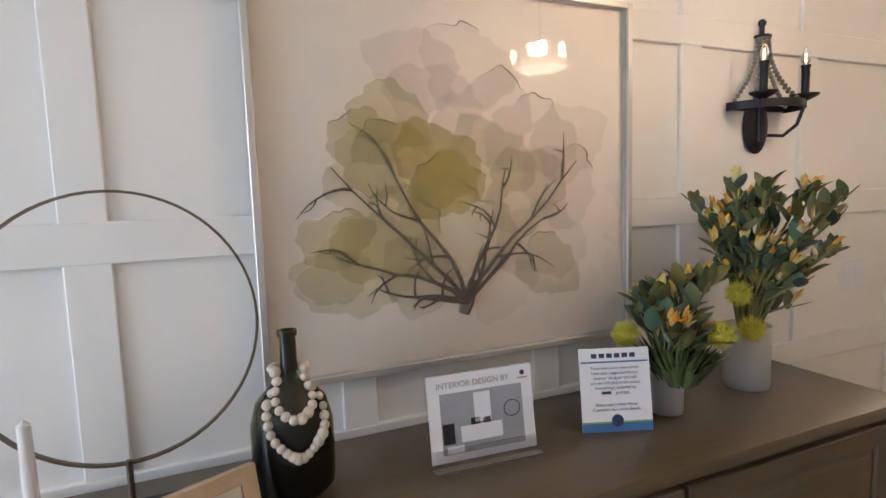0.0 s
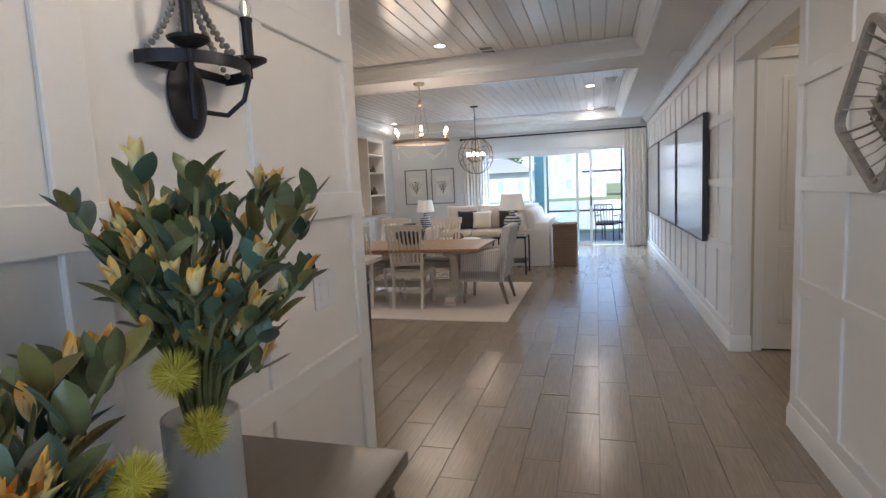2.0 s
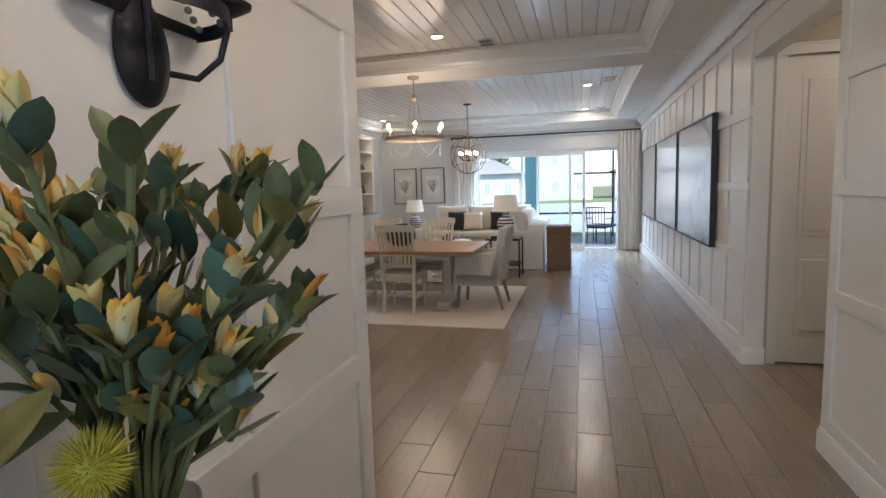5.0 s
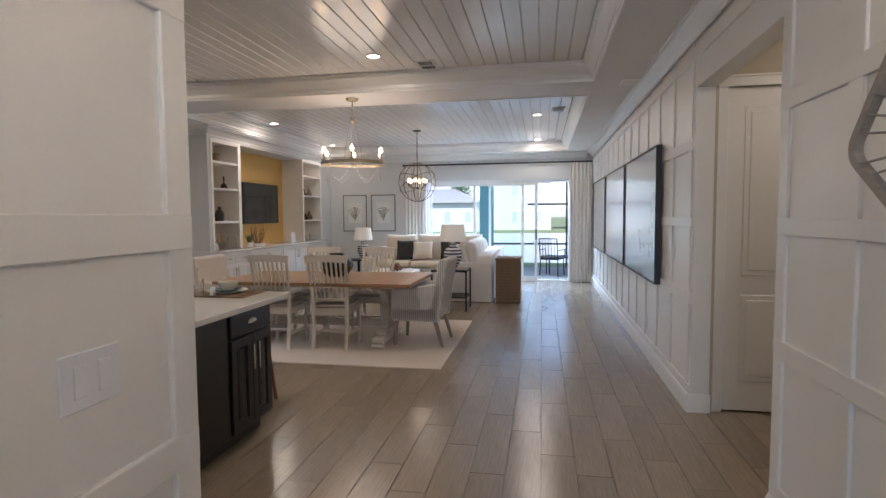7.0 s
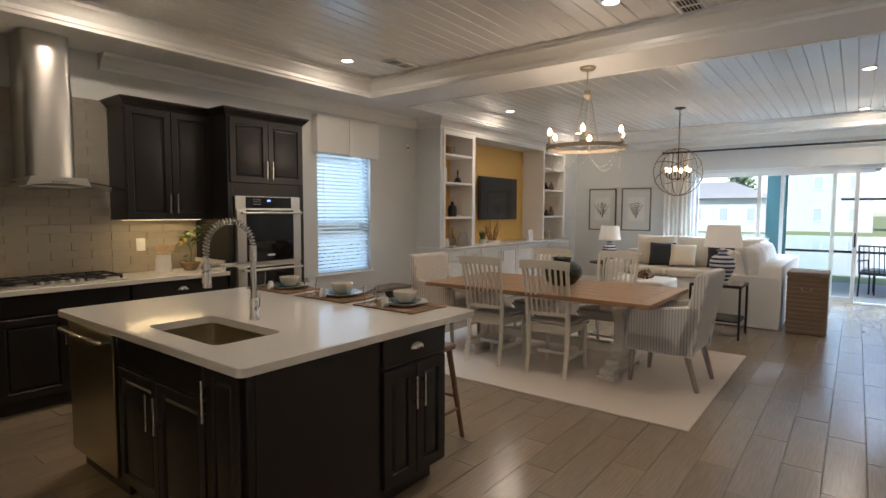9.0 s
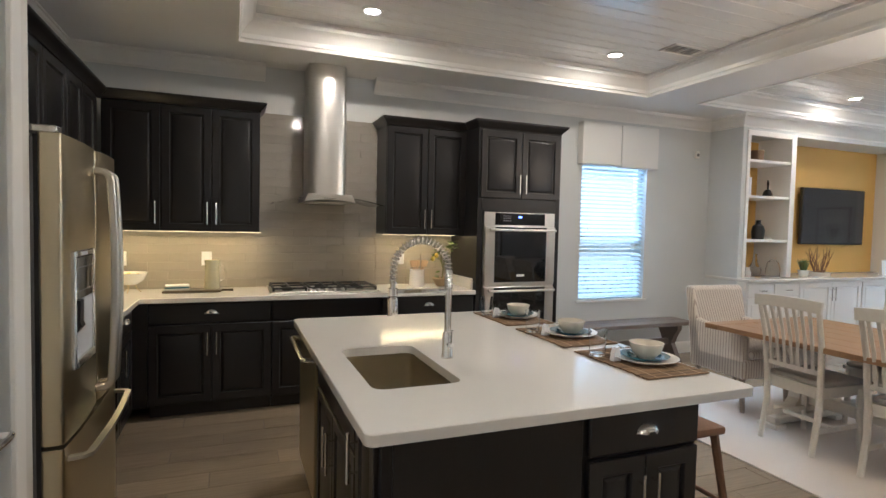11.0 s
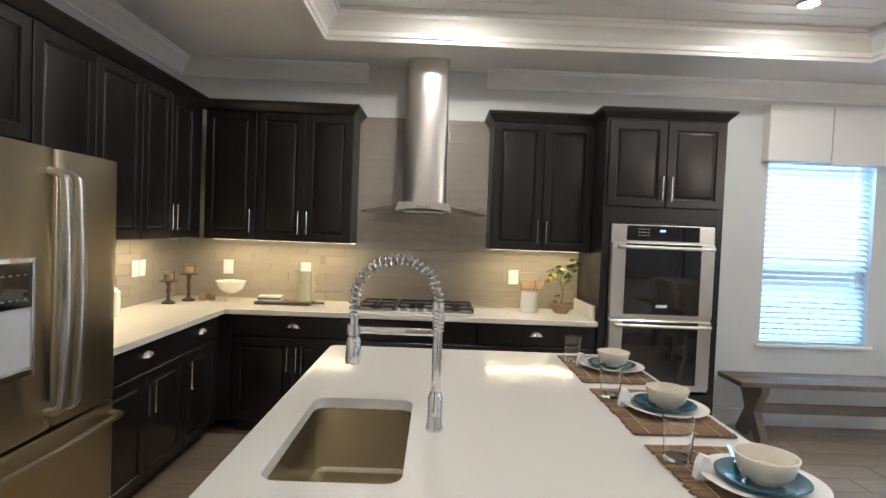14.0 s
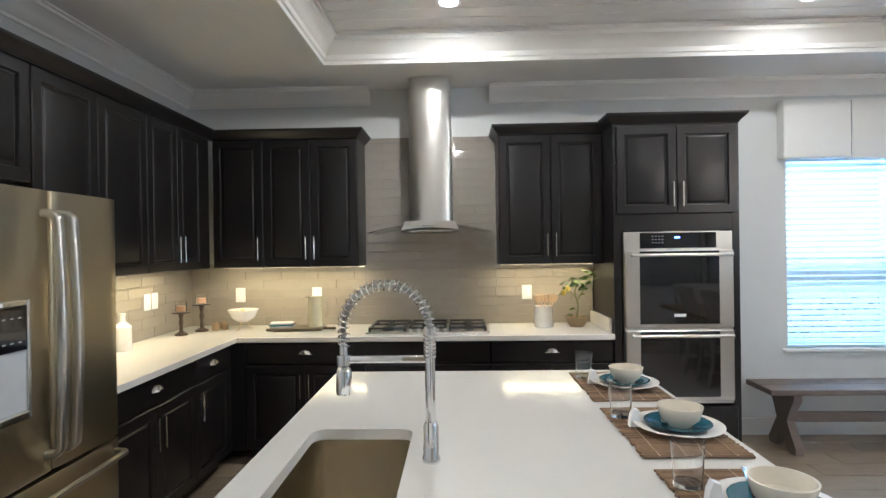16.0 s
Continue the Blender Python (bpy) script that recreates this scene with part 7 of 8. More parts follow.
def fan_branch(bm, p, a, L, w, depth):
    pts, q, h = [p], p.copy(), a
    bend = rnd.choice((-1, 1)) * (0.09 if depth == 0 else 0.13)
    for i in range(7):
        h += bend + rnd.uniform(-0.16, 0.16)
        bend *= -0.9 if i == 3 and depth == 0 else 1.0
        q = q + Vector((math.cos(h), 0, math.sin(h))) * L / 7
        pts.append(q.copy())
    tube([(v.x, -0.0240 - 0.0002 * depth, v.z) for v in pts], [w * (1 - 0.115 * i) for i in range(8)], 5)(bm)
    if depth < 2:
        for i in ((2, 4, 6) if depth < 1 else (4,)):
            fan_branch(bm, pts[i], h + rnd.uniform(0.35, 0.9) * rnd.choice((-1, 1)), L * rnd.uniform(0.22, 0.40), w * 0.6, depth + 1)


for a, L in ((150, 0.26), (134, 0.38), (116, 0.50), (101, 0.46), (84, 0.38), (64, 0.52), (32, 0.38), (166, 0.15), (48, 0.26)):
    def one(bm, a=a, L=L):
        fan_branch(bm, ROOT.copy(), radians(a), L, 0.0072, 0)
    part("painted_branch", B(one), W5, art, smooth=0)
part("painted_branch", B(tube([(ROOT.x - 0.01, -0.0242, ROOT.z - 0.03), (ROOT.x, -0.0242, ROOT.z), (ROOT.x + 0.02, -0.0242, ROOT.z + 0.06)], [0.016, 0.022, 0.012], 6)), W5, art, smooth=0)

# ring sculpture, bottle with beads, small frame, candles
rg = thing("ring_sculpture", pose(-0.53, 1.31, CZ), "thin dark bronze ring sculpture on a small stand", "sculpture")
RC = 0.37
part("ring", B(tube([(0.245 * math.cos(a), 0, RC + 0.255 * math.sin(a)) for a in [2 * math.pi * i / 64 for i in range(64)]], 0.01, 4, closed=True, flat=(0.010, 0.005))), M_ORBMETAL, rg)
part("post", B(rod((0, 0, 0.02), (0, 0, RC - 0.25), 0.006)), M_ORBMETAL, rg)
part("foot", B(box(-0.09, 0.09, -0.045, 0.045, 0, 0.02, 0.003)), M_BRONZE, rg)
bt = thing("green_bottle", pose(-0.232, 1.285, CZ), "large olive green glass demijohn bottle", "bottle")
BP = [(0.0, 0.004), (0.066, 0.004), (0.080, 0.02), (0.083, 0.06), (0.082, 0.15), (0.070, 0.195), (0.042, 0.225), (0.022, 0.245), (0.017, 0.27), (0.0165, 0.325), (0.020, 0.327), (0.020, 0.338), (0.0165, 0.338)]
part("glass_body", B(lathe(BP + [(0.013, 0.337), (0.013, 0.27), (0.03, 0.235), (0.062, 0.195), (0.074, 0.15), (0.075, 0.05), (0.06, 0.012), (0, 0.012)], 36)), M_GREENGLASS, bt)
part("dark_liquid", B(lathe([(0, 0.0125), (0.058, 0.0125), (0.0735, 0.05), (0.0735, 0.085), (0, 0.085)], 30)), mat("dark_liquid", (0.006, 0.007, 0.002), 0.2), bt)
gar = thing("bead_garland", pose(-0.232, 1.285, CZ), "pale wooden bead garland draped round the bottle", "garland")
rnd = random.Random(4)


def shoulder(z):
    return 0.094 if z < 0.15 else (0.094 - (z - 0.15) * 0.55 if z < 0.195 else max(0.03, 0.070 - (z - 0.195) * 0.95))


for low, n in ((0.108, 24), (0.178, 14)):
    for i in range(n):
        u = -1 + 2 * i / (n - 1)
        z = low + (0.258 - low) * abs(u) ** 1.5
        a = radians(-88 + 72 * u)
        part("bead", B(ball((shoulder(z) * math.cos(a), shoulder(z) * math.sin(a), z), rnd.choice((0.009, 0.010, 0.0115)), 6)), M_BEAD, gar)
for i in range(7):
    a = radians(25 + 130 * i / 6)
    part("bead", B(ball((0.036 * math.cos(a), 0.036 * math.sin(a), 0.258), 0.010, 6)), M_BEAD, gar)
wf = thing("wooden_picture_frame", pose(-0.40, 1.13, CZ, -14, 0, 24), "pale wooden picture frame leaning back", "picture frame")
part("frame", B(box(-0.11, -0.08, 0, 0.022, 0, 0.12, 0.002), box(0.08, 0.11, 0, 0.022, 0, 0.12, 0.002), box(-0.08, 0.08, 0, 0.022, 0.09, 0.12, 0.002), box(-0.08, 0.08, 0, 0.022, 0, 0.03, 0.002)), M_PALEWOOD, wf)
part("picture", B(box(-0.08, 0.08, 0.010, 0.016, 0.03, 0.09)), M_PRINT, wf)
for x, y, h in ((-0.62, 1.10, 0.13), (-0.74, 1.12, 0.10)):
    cs = thing("bud_candlestick", pose(x, y, CZ), "pale turned wooden candlestick with white taper", "candlestick", "candlesticks on the console")
    part("stick", B(lathe([(0, 0), (0.034, 0), (0.03, 0.012), (0.016, 0.04), (0.022, h * 0.6), (0.012, h * 0.8), (0.02, h), (0, h)], 18)), M_PALEWOOD, cs)
    part("taper", B(lathe([(0, h), (0.011, h), (0.009, h + 0.16), (0.002, h + 0.168), (0, h + 0.17)], 12)), M_PORC, cs)

# design card in an acrylic stand
cd = thing("design_card", pose(0.176, 1.215, CZ, -9, 0, -4), "white interior design card in a clear acrylic stand", "display card")
CW_, CH_ = 0.255, 0.19
part("card", B(box(-CW_ / 2, CW_ / 2, 0, 0.002, 0.012, 0.012 + CH_)), M_CARD, cd)
part("acrylic_stand", B(box(-CW_ / 2 - 0.003, CW_ / 2 + 0.003, 0.0025, 0.005, 0.0, CH_ + 0.015), box(-CW_ / 2 - 0.003, CW_ / 2 + 0.003, -0.032, 0.0025, 0.0, 0.003), box(-CW_ / 2 - 0.003, CW_ / 2 + 0.003, -0.006, -0.004, 0.003, 0.04)), M_CLEAR, cd, "clear acrylic holder")
UPR = Matrix.Rotation(radians(90), 4, "X")
words("heading", "INTERIOR DESIGN BY", 0.0185, M_INKGREY, cd, Matrix.Translation((-0.018, -0.0008, 0.178)) @ UPR)
part("logo_dot", B(lathe([(0, 0), (0.006, 0), (0.006, 0.0006), (0, 0.0006)], 14)), M_INK, cd).matrix_basis = Matrix.Translation((0.105, -0.0001, 0.184)) @ UPR
part("logo_bar", B(box(0.092, 0.118, -0.0006, 0.0001, 0.171, 0.174)), M_INKGREY, cd)
PX, PZ = 0.1, 0.028
ph = part("photo", B(box(-PX, PX, -0.0006, 0.0001, PZ, PZ + 0.133)), M_PHOTOGREY, cd, "grey printed bedroom photograph")
for x0, x1, z0, z1, mt in ((-0.02, 0.02, 0.09, 0.155, M_CARD), (-0.055, 0.045, 0.05, 0.085, M_CARD), (-0.03, -0.008, 0.085, 0.1, M_BLACK), (0.0, 0.018, 0.085, 0.098, M_BLACK), (-0.098, -0.07, 0.05, 0.095, M_BLACK), (0.05, 0.095, 0.045, 0.088, M_INKGREY), (-0.09, -0.05, 0.03, 0.045, M_CARD)):
    part("photo_tone", B(box(x0, x1, -0.0011, -0.0005, z0, z1)), mt, ph)
part("photo_mirror", B(tube([(0.072 + 0.02 * math.cos(a), -0.001, 0.108 + 0.018 * math.sin(a)) for a in [2 * math.pi * i / 20 for i in range(20)]], 0.0012, 4, closed=True)), M_INK, ph)

# notice card
nc = thing("notice_card", pose(0.535, 1.20, CZ, -10, 0, -20), "white notice card with blue band and printed text", "sign")
NW, NH = 0.178, 0.205
part("card", B(box(-NW / 2, NW / 2, 0, 0.002, 0.0, NH)), M_CARD, nc)
part("strut", B(prism([(0.002, 0.0), (0.055, 0.0), (0.002, 0.12)], "x", -0.02, 0.02)), M_CARD, nc)
part("logo_block", B(*[box(-0.058 + i * 0.0195, -0.044 + i * 0.0195, -0.0006, 0.0001, 0.181, 0.192) for i in range(6)]), M_INK, nc, "dark blue printed logo blocks")
part("rule", B(box(-0.085, 0.085, -0.0006, 0.0001, 0.169, 0.173)), M_INKBLUE, nc)
for i, ln in enumerate(("Some features in this model", "have been upgraded by our", "interior designer and will", "not be included in the select", "Everything's Included by")):
    words("text_line", ln, 0.0108, M_INK, nc, Matrix.Translation((0, -0.0007, 0.156 - 0.0122 * i)) @ UPR)
words("text_line", "package.", 0.0108, M_INK, nc, Matrix.Translation((0.018, -0.0007, 0.156 - 0.0122 * 5)) @ UPR)
part("text_bar", B(box(-0.036, -0.012, -0.0006, 0.0001, 0.0915, 0.0985)), M_INK, nc)
for i, ln in enumerate(("Please see a New Home", "Consultant for more details.")):
    words("text_line", ln, 0.0108, M_INK, nc, Matrix.Translation((0, -0.0007, 0.066 - 0.0122 * i)) @ UPR)
part("green_band", B(box(-NW / 2, NW / 2, -0.0005, 0.0001, 0.021, 0.025)), M_INKGREEN, nc)
part("blue_band", B(box(-NW / 2, NW / 2, -0.0005, 0.0001, 0.0, 0.021)), M_INKBLUE, nc)
part("round_mark", B(lathe([(0, 0), (0.015, 0), (0.015, 0.0012), (0, 0.0012)], 20)), M_INK, nc).matrix_basis = Matrix.Translation((0.0, -0.0004, 0.027)) @ UPR


# ---- flowers ----
LEAVES = [leaf_mesh("leaf", L, W, mt, c, k) for L, W, mt, c, k in ((0.082, 0.0190, M_LEAF, 0.16, 0.3), (0.070, 0.0175, M_LEAFTEAL, -0.12, 0.25), (0.088, 0.0205, M_LEAFTEAL, 0.2, 0.35), (0.066, 0.0180, M_LEAF, -0.2, 0.2), (0.076, 0.0185, M_LEAFOLIVE, 0.05, 0.45))]
PETALS = [leaf_mesh("petal", 0.056, 0.0088, M_PETAL, -0.10, 0.7, 6), leaf_mesh("petal", 0.055, 0.0082, M_PETALPALE, 0.14, 0.7, 6), leaf_mesh("petal", 0.050, 0.0078, M_PETALORANGE, 0.1, 0.7, 6), leaf_mesh("petal", 0.046, 0.0082, M_PETALPALE, 0.28, 0.6, 6)]


def bouquet(name, m, label, vase_r, vase_h, stems, reach, low, height, lean, seed, pins, group, big=1.0, blooms=0.8, tips=()):
    """Stems fan out of the vase; each ends in a bract cup ringed by blunt leaves."""
    rr = random.Random(seed)
    v = thing("vase", m, "frosted clear glass cylinder vase on the sideboard", "vase", "vases of flowers")
    part("glass", B(lathe([(0, 0), (vase_r * 0.96, 0), (vase_r, 0.01), (vase_r, vase_h), (vase_r - 0.004, vase_h), (vase_r - 0.005, 0.022), (0, 0.02)], 36)), M_FROST, v)
    tagged(part("pebbles", B(*[ball((rr.uniform(-0.7, 0.7) * vase_r * 0.8, rr.uniform(-0.7, 0.7) * vase_r * 0.8, vase_h * rr.uniform(0.78, 0.9)), 0.006, 4) for _ in range(40)]), M_BEAD, v), kind="stuff")
    f = thing(name, m, label, "flowers", group)
    for i in range(stems):
        a = 2.399963 * i + rr.uniform(-0.3, 0.3)
        h = (i * 0.618034 + 0.5 / stems) % 1.0
        k = rr.uniform(0.6, 1.0) if h < 0.6 else rr.uniform(0.1, 1.0) ** 0.5
        spread = reach * k * (0.34 + 0.66 * h)
        z = low + (height - low) * h ** 0.8 - 0.06 * k * k * h
        tip = Vector((lean[0] * h + spread * math.cos(a), lean[1] * h + spread * math.sin(a), z))
        if i < len(tips):
            tip = Vector(tips[i])
        tip.y = min(tip.y, 0.13)
        root = Vector((0.25 * vase_r * math.cos(a), 0.25 * vase_r * math.sin(a), vase_h * 0.75))
        mid = root.lerp(tip, 0.5) - Vector((tip.x, tip.y, 0)) * 0.14 + Vector((0, 0, 0.02))
        P = [root.lerp(mid, u * 2) if u < 0.5 else mid.lerp(tip, u * 2 - 1) for u in [j / 6 for j in range(7)]]
        part("stem", B(tube(P, [0.0042, 0.004, 0.0038, 0.0036, 0.0036, 0.004, 0.0045], 6)), M_STEM, f)
        d = ((P[-1] - P[-3]).normalized() + Vector((0, 0, 0.95))).normalized()
        side = d.orthogonal().normalized()
        L = (P[-1] - P[0]).length
        nl = max(1, int((L - 0.10) / 0.060))
        for j in range(nl):
            q = P[-1].lerp(P[3], min(1.0, (0.050 + 0.060 * j) / max(0.05, L * 0.5)))
            if q.z < vase_h + 0.02:
                continue
            out = Matrix.Rotation(2.4 * j + rr.uniform(-0.4, 0.4), 3, d) @ side
            put(LEAVES[rr.choice((0, 1, 2, 3, 3, 4))], f, aim(q, d * rr.uniform(0.9, 1.9) + out, rr.uniform(-0.5, 0.5), big * rr.uniform(0.72, 1.05)), "leaf")
            if rr.random() < 0.4 * blooms:
                for k2 in range(3):
                    put(PETALS[rr.choice((0, 0, 1, 2))], f, aim(q, d * 1.4 + Matrix.Rotation(0.7 * (k2 - 1), 3, d) @ out * rr.uniform(0.5, 0.9), rr.uniform(-0.3, 0.3), big * rr.uniform(0.65, 0.95)), "petal")
        if rr.random() < blooms:
            wide = rr.choice((0.25, 0.4, 0.7))
            tint = rr.choice((0, 0, 0, 1, 2))
            for j in range(6):
                out = Matrix.Rotation(1.047 * j + rr.uniform(-0.2, 0.2), 3, d) @ side
                put(PETALS[tint if rr.random() < 0.6 else rr.randrange(4)], f, aim(P[-1] - d * 0.004, d * 2.0 + out * wide * rr.uniform(0.5, 1.3), rr.uniform(-0.3, 0.3), big * rr.uniform(0.7, 1.05)), "petal")
            put(PETALS[1], f, aim(P[-1], d, 0.0, big * 0.8), "petal")
        b0 = rr.uniform(0, 6.28)
        for j in range(3):
            out = Matrix.Rotation(b0 + 2.09 * j + rr.uniform(-0.4, 0.4), 3, d) @ side
            put(LEAVES[rr.choice((0, 1, 3, 4))], f, aim(P[-1] - d * rr.uniform(0.012, 0.026), d * rr.uniform(0.8, 1.8) + out * rr.uniform(0.7, 1.2), rr.uniform(-0.4, 0.4), big * rr.uniform(0.65, 0.95)), "leaf")
    for p in pins:
        c = Vector(p)

        def spiky(bm, c=c):
            ball(c, 0.024, 8)(bm)
            for q in range(520):
                z = 1 - 2 * (q + 0.5) / 520
                a = 2.399963 * q
                n = Vector(((1 - z * z) ** 0.5 * math.cos(a), (1 - z * z) ** 0.5 * math.sin(a), z))
                s = n.orthogonal().normalized() * 0.0012
                t = n.cross(s)
                e = c + n * rr.uniform(0.036, 0.046) + Vector((rr.uniform(-1, 1), rr.uniform(-1, 1), rr.uniform(-0.2, 1))) * 0.005
                vs = [bm.verts.new(c + n * 0.02 + s), bm.verts.new(c + n * 0.02 - s * 0.5 + t * 0.9), bm.verts.new(c + n * 0.02 - s * 0.5 - t * 0.9), bm.verts.new(e)]
                for tri in ((0, 1, 3), (1, 2, 3), (2, 0, 3)):
                    bm.faces.new([vs[k] for k in tri])
        part("pincushion_bloom", B(spiky), M_SPIKE, f, "spiky yellow pincushion bloom", smooth=0)
        part("stem", B(tube([c, c * 0.5 + Vector((0, 0, vase_h * 0.45)), Vector((0, 0, vase_h * 0.7))], 0.004, 6)), M_STEM, f)
    return f


bouquet("flower_bouquet", pose(1.085, 1.28, CZ), "leafy artificial protea stems with yellow-cream blooms", 0.065, 0.185, 58, 0.235, 0.245, 0.625, (0.01, -0.08), 5, ((-0.095, -0.045, 0.292), (-0.092, -0.085, 0.20)), "flower arrangements", 1.02, 0.85,
        ((0.065, -0.22, 0.57), (0.15, -0.145, 0.50), (0.07, -0.135, 0.36), (0.085, -0.075, 0.25), (-0.08, -0.11, 0.60), (-0.13, 0.09, 0.56), (-0.15, -0.07, 0.60), (0.10, -0.18, 0.42), (0.02, -0.20, 0.54), (0.0, -0.16, 0.34), (0.05, -0.20, 0.42), (-0.03, -0.17, 0.46)))
small = bouquet("flower_bouquet", pose(0.735, 1.245, CZ), "low grey-green foliage arrangement with pincushion blooms", 0.045, 0.11, 30, 0.165, 0.15, 0.36, (0.08, 0.02), 9, ((-0.10, 0.045, 0.21), (0.09, -0.09, 0.215)), "flower arrangements", 1.3, 0.25)
tuft("sprig_tuft", pose(0.02, -0.02, 0.08), 420, 0.12, 0.14, M_SPRIG, small, 17)

# ---- sconce ----
sco = thing("wall_sconce", pose(1.383, CY + 0.010, 0), "dark iron candle sconce with wooden bead strands", "wall sconce")
part("backplate", B(lathe([(0, 0), (0.058, 0.0), (0.06, 0.006), (0.05, 0.014), (0.03, 0.018), (0, 0.02)], 32)), M_BRONZE, sco).matrix_basis = pose(0, 0, 1.70, 90, 0, 0) @ Matrix.Diagonal((1, 1.55, 1, 1))
part("band", B(tube([(0.14 * math.cos(a), -0.004 + 0.14 * math.sin(a), 1.762) for a in [math.pi * (1 + i / 24) for i in range(25)]], 0.01, 4, flat=(0.005, 0.026))), M_BRONZE, sco)
part("back_bar", B(box(-0.14, 0.14, -0.012, -0.006, 1.752, 1.772)), M_BRONZE, sco)
part("post", B(rod((0, -0.02, 1.65), (0, -0.02, 2.03), 0.008), ball((0, -0.02, 2.04), 0.013, 6), lathe([(0, 0), (0.03, 0.0), (0.03, 0.008), (0, 0.008)], 16, (0, -0.02, 1.99))), M_BRONZE, sco)
part("scroll_arm", B(tube([(0.04, -0.02, 1.67), (0.075, -0.05, 1.665), (0.095, -0.085, 1.70), (0.10, -0.10, 1.75)], 0.006, 8)), M_BRONZE, sco)
for s in (-1, 1):
    x, y = s * 0.10, -0.105
    cdl = part("candle_arm", B(lathe([(0, 1.775), (0.012, 1.775), (0.04, 1.79), (0.042, 1.796), (0.012, 1.798), (0.0125, 1.88), (0.015, 1.884), (0.015, 1.89), (0, 1.89)], 18, (x, y, 0)), rod((x, y, 1.75), (x, y, 1.79), 0.006)), M_BRONZE, sco)
    part("bulb", B(lathe([(0, 1.89), (0.007, 1.89), (0.014, 1.912), (0.011, 1.93), (0.003, 1.95), (0, 1.952)], 12, (x, y, 0))), M_CLEAR, cdl, "clear candle bulb")
    part("filament", B(rod((x, y, 1.90), (x, y, 1.925), 0.0012, n=5)), M_BULB, cdl, "glowing filament")
GREYBALL = made("bead", B(ball((0, 0, 0), 0.0072, 5)), M_GREYBEAD)
for ang in (185, 215, 250, 290, 325, 355):
    a = radians(ang)
    e = Vector((0.133 * math.cos(a), -0.004 + 0.133 * math.sin(a), 1.77))
    t0 = Vector((0.022 * math.cos(a), -0.02 + 0.022 * math.sin(a), 1.99))
    bs = []
    for i in range(17):
        u = i / 16
        bs.append(t0.lerp(e, u ** 2.2) * 1.0 + Vector((0, 0, 0)))
        bs[-1].z = t0.z + (e.z - t0.z) * u
    for p in bs:
        put(GREYBALL, sco, Matrix.Translation(p), "bead")

# ---- hall ceiling light ----
hc = thing("hall_chandelier", pose(1.38, 0.10, SOFF - 0.14), "small drum chandelier with candle bulbs in the hall", "chandelier")
part("canopy", B(lathe([(0, 0.14), (0.07, 0.14), (0.07, 0.12), (0, 0.115)], 20)), M_BRONZE, hc)
part("stem", B(rod((0, 0, 0.12), (0, 0, -0.46), 0.008)), M_BRONZE, hc)
part("drum", B(lathe([(0.15, -0.495), (0.15, -0.455), (0.146, -0.455), (0.146, -0.495)], 32)), M_LITSHADE, hc)
part("spokes", B(rod((-0.146, 0, -0.455), (0.146, 0, -0.455), 0.005), rod((0, -0.146, -0.455), (0, 0.146, -0.455), 0.005)), M_BRONZE, hc)
for i in range(5):
    a = 2 * math.pi * i / 5
    part("bulb", B(lathe([(0, -0.435), (0.012, -0.432), (0.021, -0.412), (0.018, -0.396), (0.008, -0.382), (0, -0.378)], 12, (0.148 * math.cos(a), 0.148 * math.sin(a), 0)), rod((0.148 * math.cos(a), 0.148 * math.sin(a), -0.455), (0.148 * math.cos(a), 0.148 * math.sin(a), -0.43), 0.008)), M_BULB, hc, "glowing candle bulb")
lamp("hall_lamp", "POINT", pose(1.38, 0.10, SOFF - 0.52), 8.2, WARM, radius=0.04)

# ---- canvases on the hall wall ----
for x0, x1 in ((6.185, 8.04), (8.14, 10.12), (10.24, 12.22)):
    cv = thing("canvas", pose((x0 + x1) / 2, RY, 1.455), "large grey varnished canvas in a thin black frame", "painting", "canvases on the hall wall")
    w, h = x1 - x0, 1.27
    part("frame", B(box(-w / 2, -w / 2 + 0.012, 0.002, 0.055, -h / 2, h / 2), box(w / 2 - 0.012, w / 2, 0.002, 0.055, -h / 2, h / 2), box(-w / 2 + 0.012, w / 2 - 0.012, 0.002, 0.055, h / 2 - 0.012, h / 2), box(-w / 2 + 0.012, w / 2 - 0.012, 0.002, 0.055, -h / 2, -h / 2 + 0.012)), M_BLACKFRAME, cv)
    part("painting_face", B(box(-w / 2 + 0.018, w / 2 - 0.018, 0.004, 0.046, -h / 2 + 0.018, h / 2 - 0.018)), M_CANVAS, cv, "mottled grey varnished paint")
    part("backing", B(box(-w / 2 + 0.012, w / 2 - 0.012, 0.003, 0.02, -h / 2 + 0.012, h / 2 - 0.012)), M_BLACKFRAME, cv)

# ---- woven basket on the entry wall ----
bsk = thing("tobacco_basket", pose(2.665, RY, 1.70, 0, 0, 180), "grey woven tobacco basket hung cornerwise on the panelled wall", "basket")
BU, BV = Vector((0.602, 0.799)), Vector((0.799, -0.602))


def on_basket(u, v, y):
    p = BU * u + BV * v
    return (p.x, y, p.y)


def basket_rim(half, r, y, size):
    pts = [on_basket(u, v, y) for u, v in rounded_rect(-half, half, -half, half, r, 6)]
    return tube(pts, 0.01, 4, closed=True, flat=size)


for z_, size in ((-0.095, (0.012, 0.030)), (-0.078, (0.020, 0.016))):
    part("rim", B(basket_rim(0.235, 0.055, z_, size)), M_BASKET, bsk)
part("base_rim", B(basket_rim(0.150, 0.035, -0.014, (0.012, 0.022))), M_BASKET, bsk)
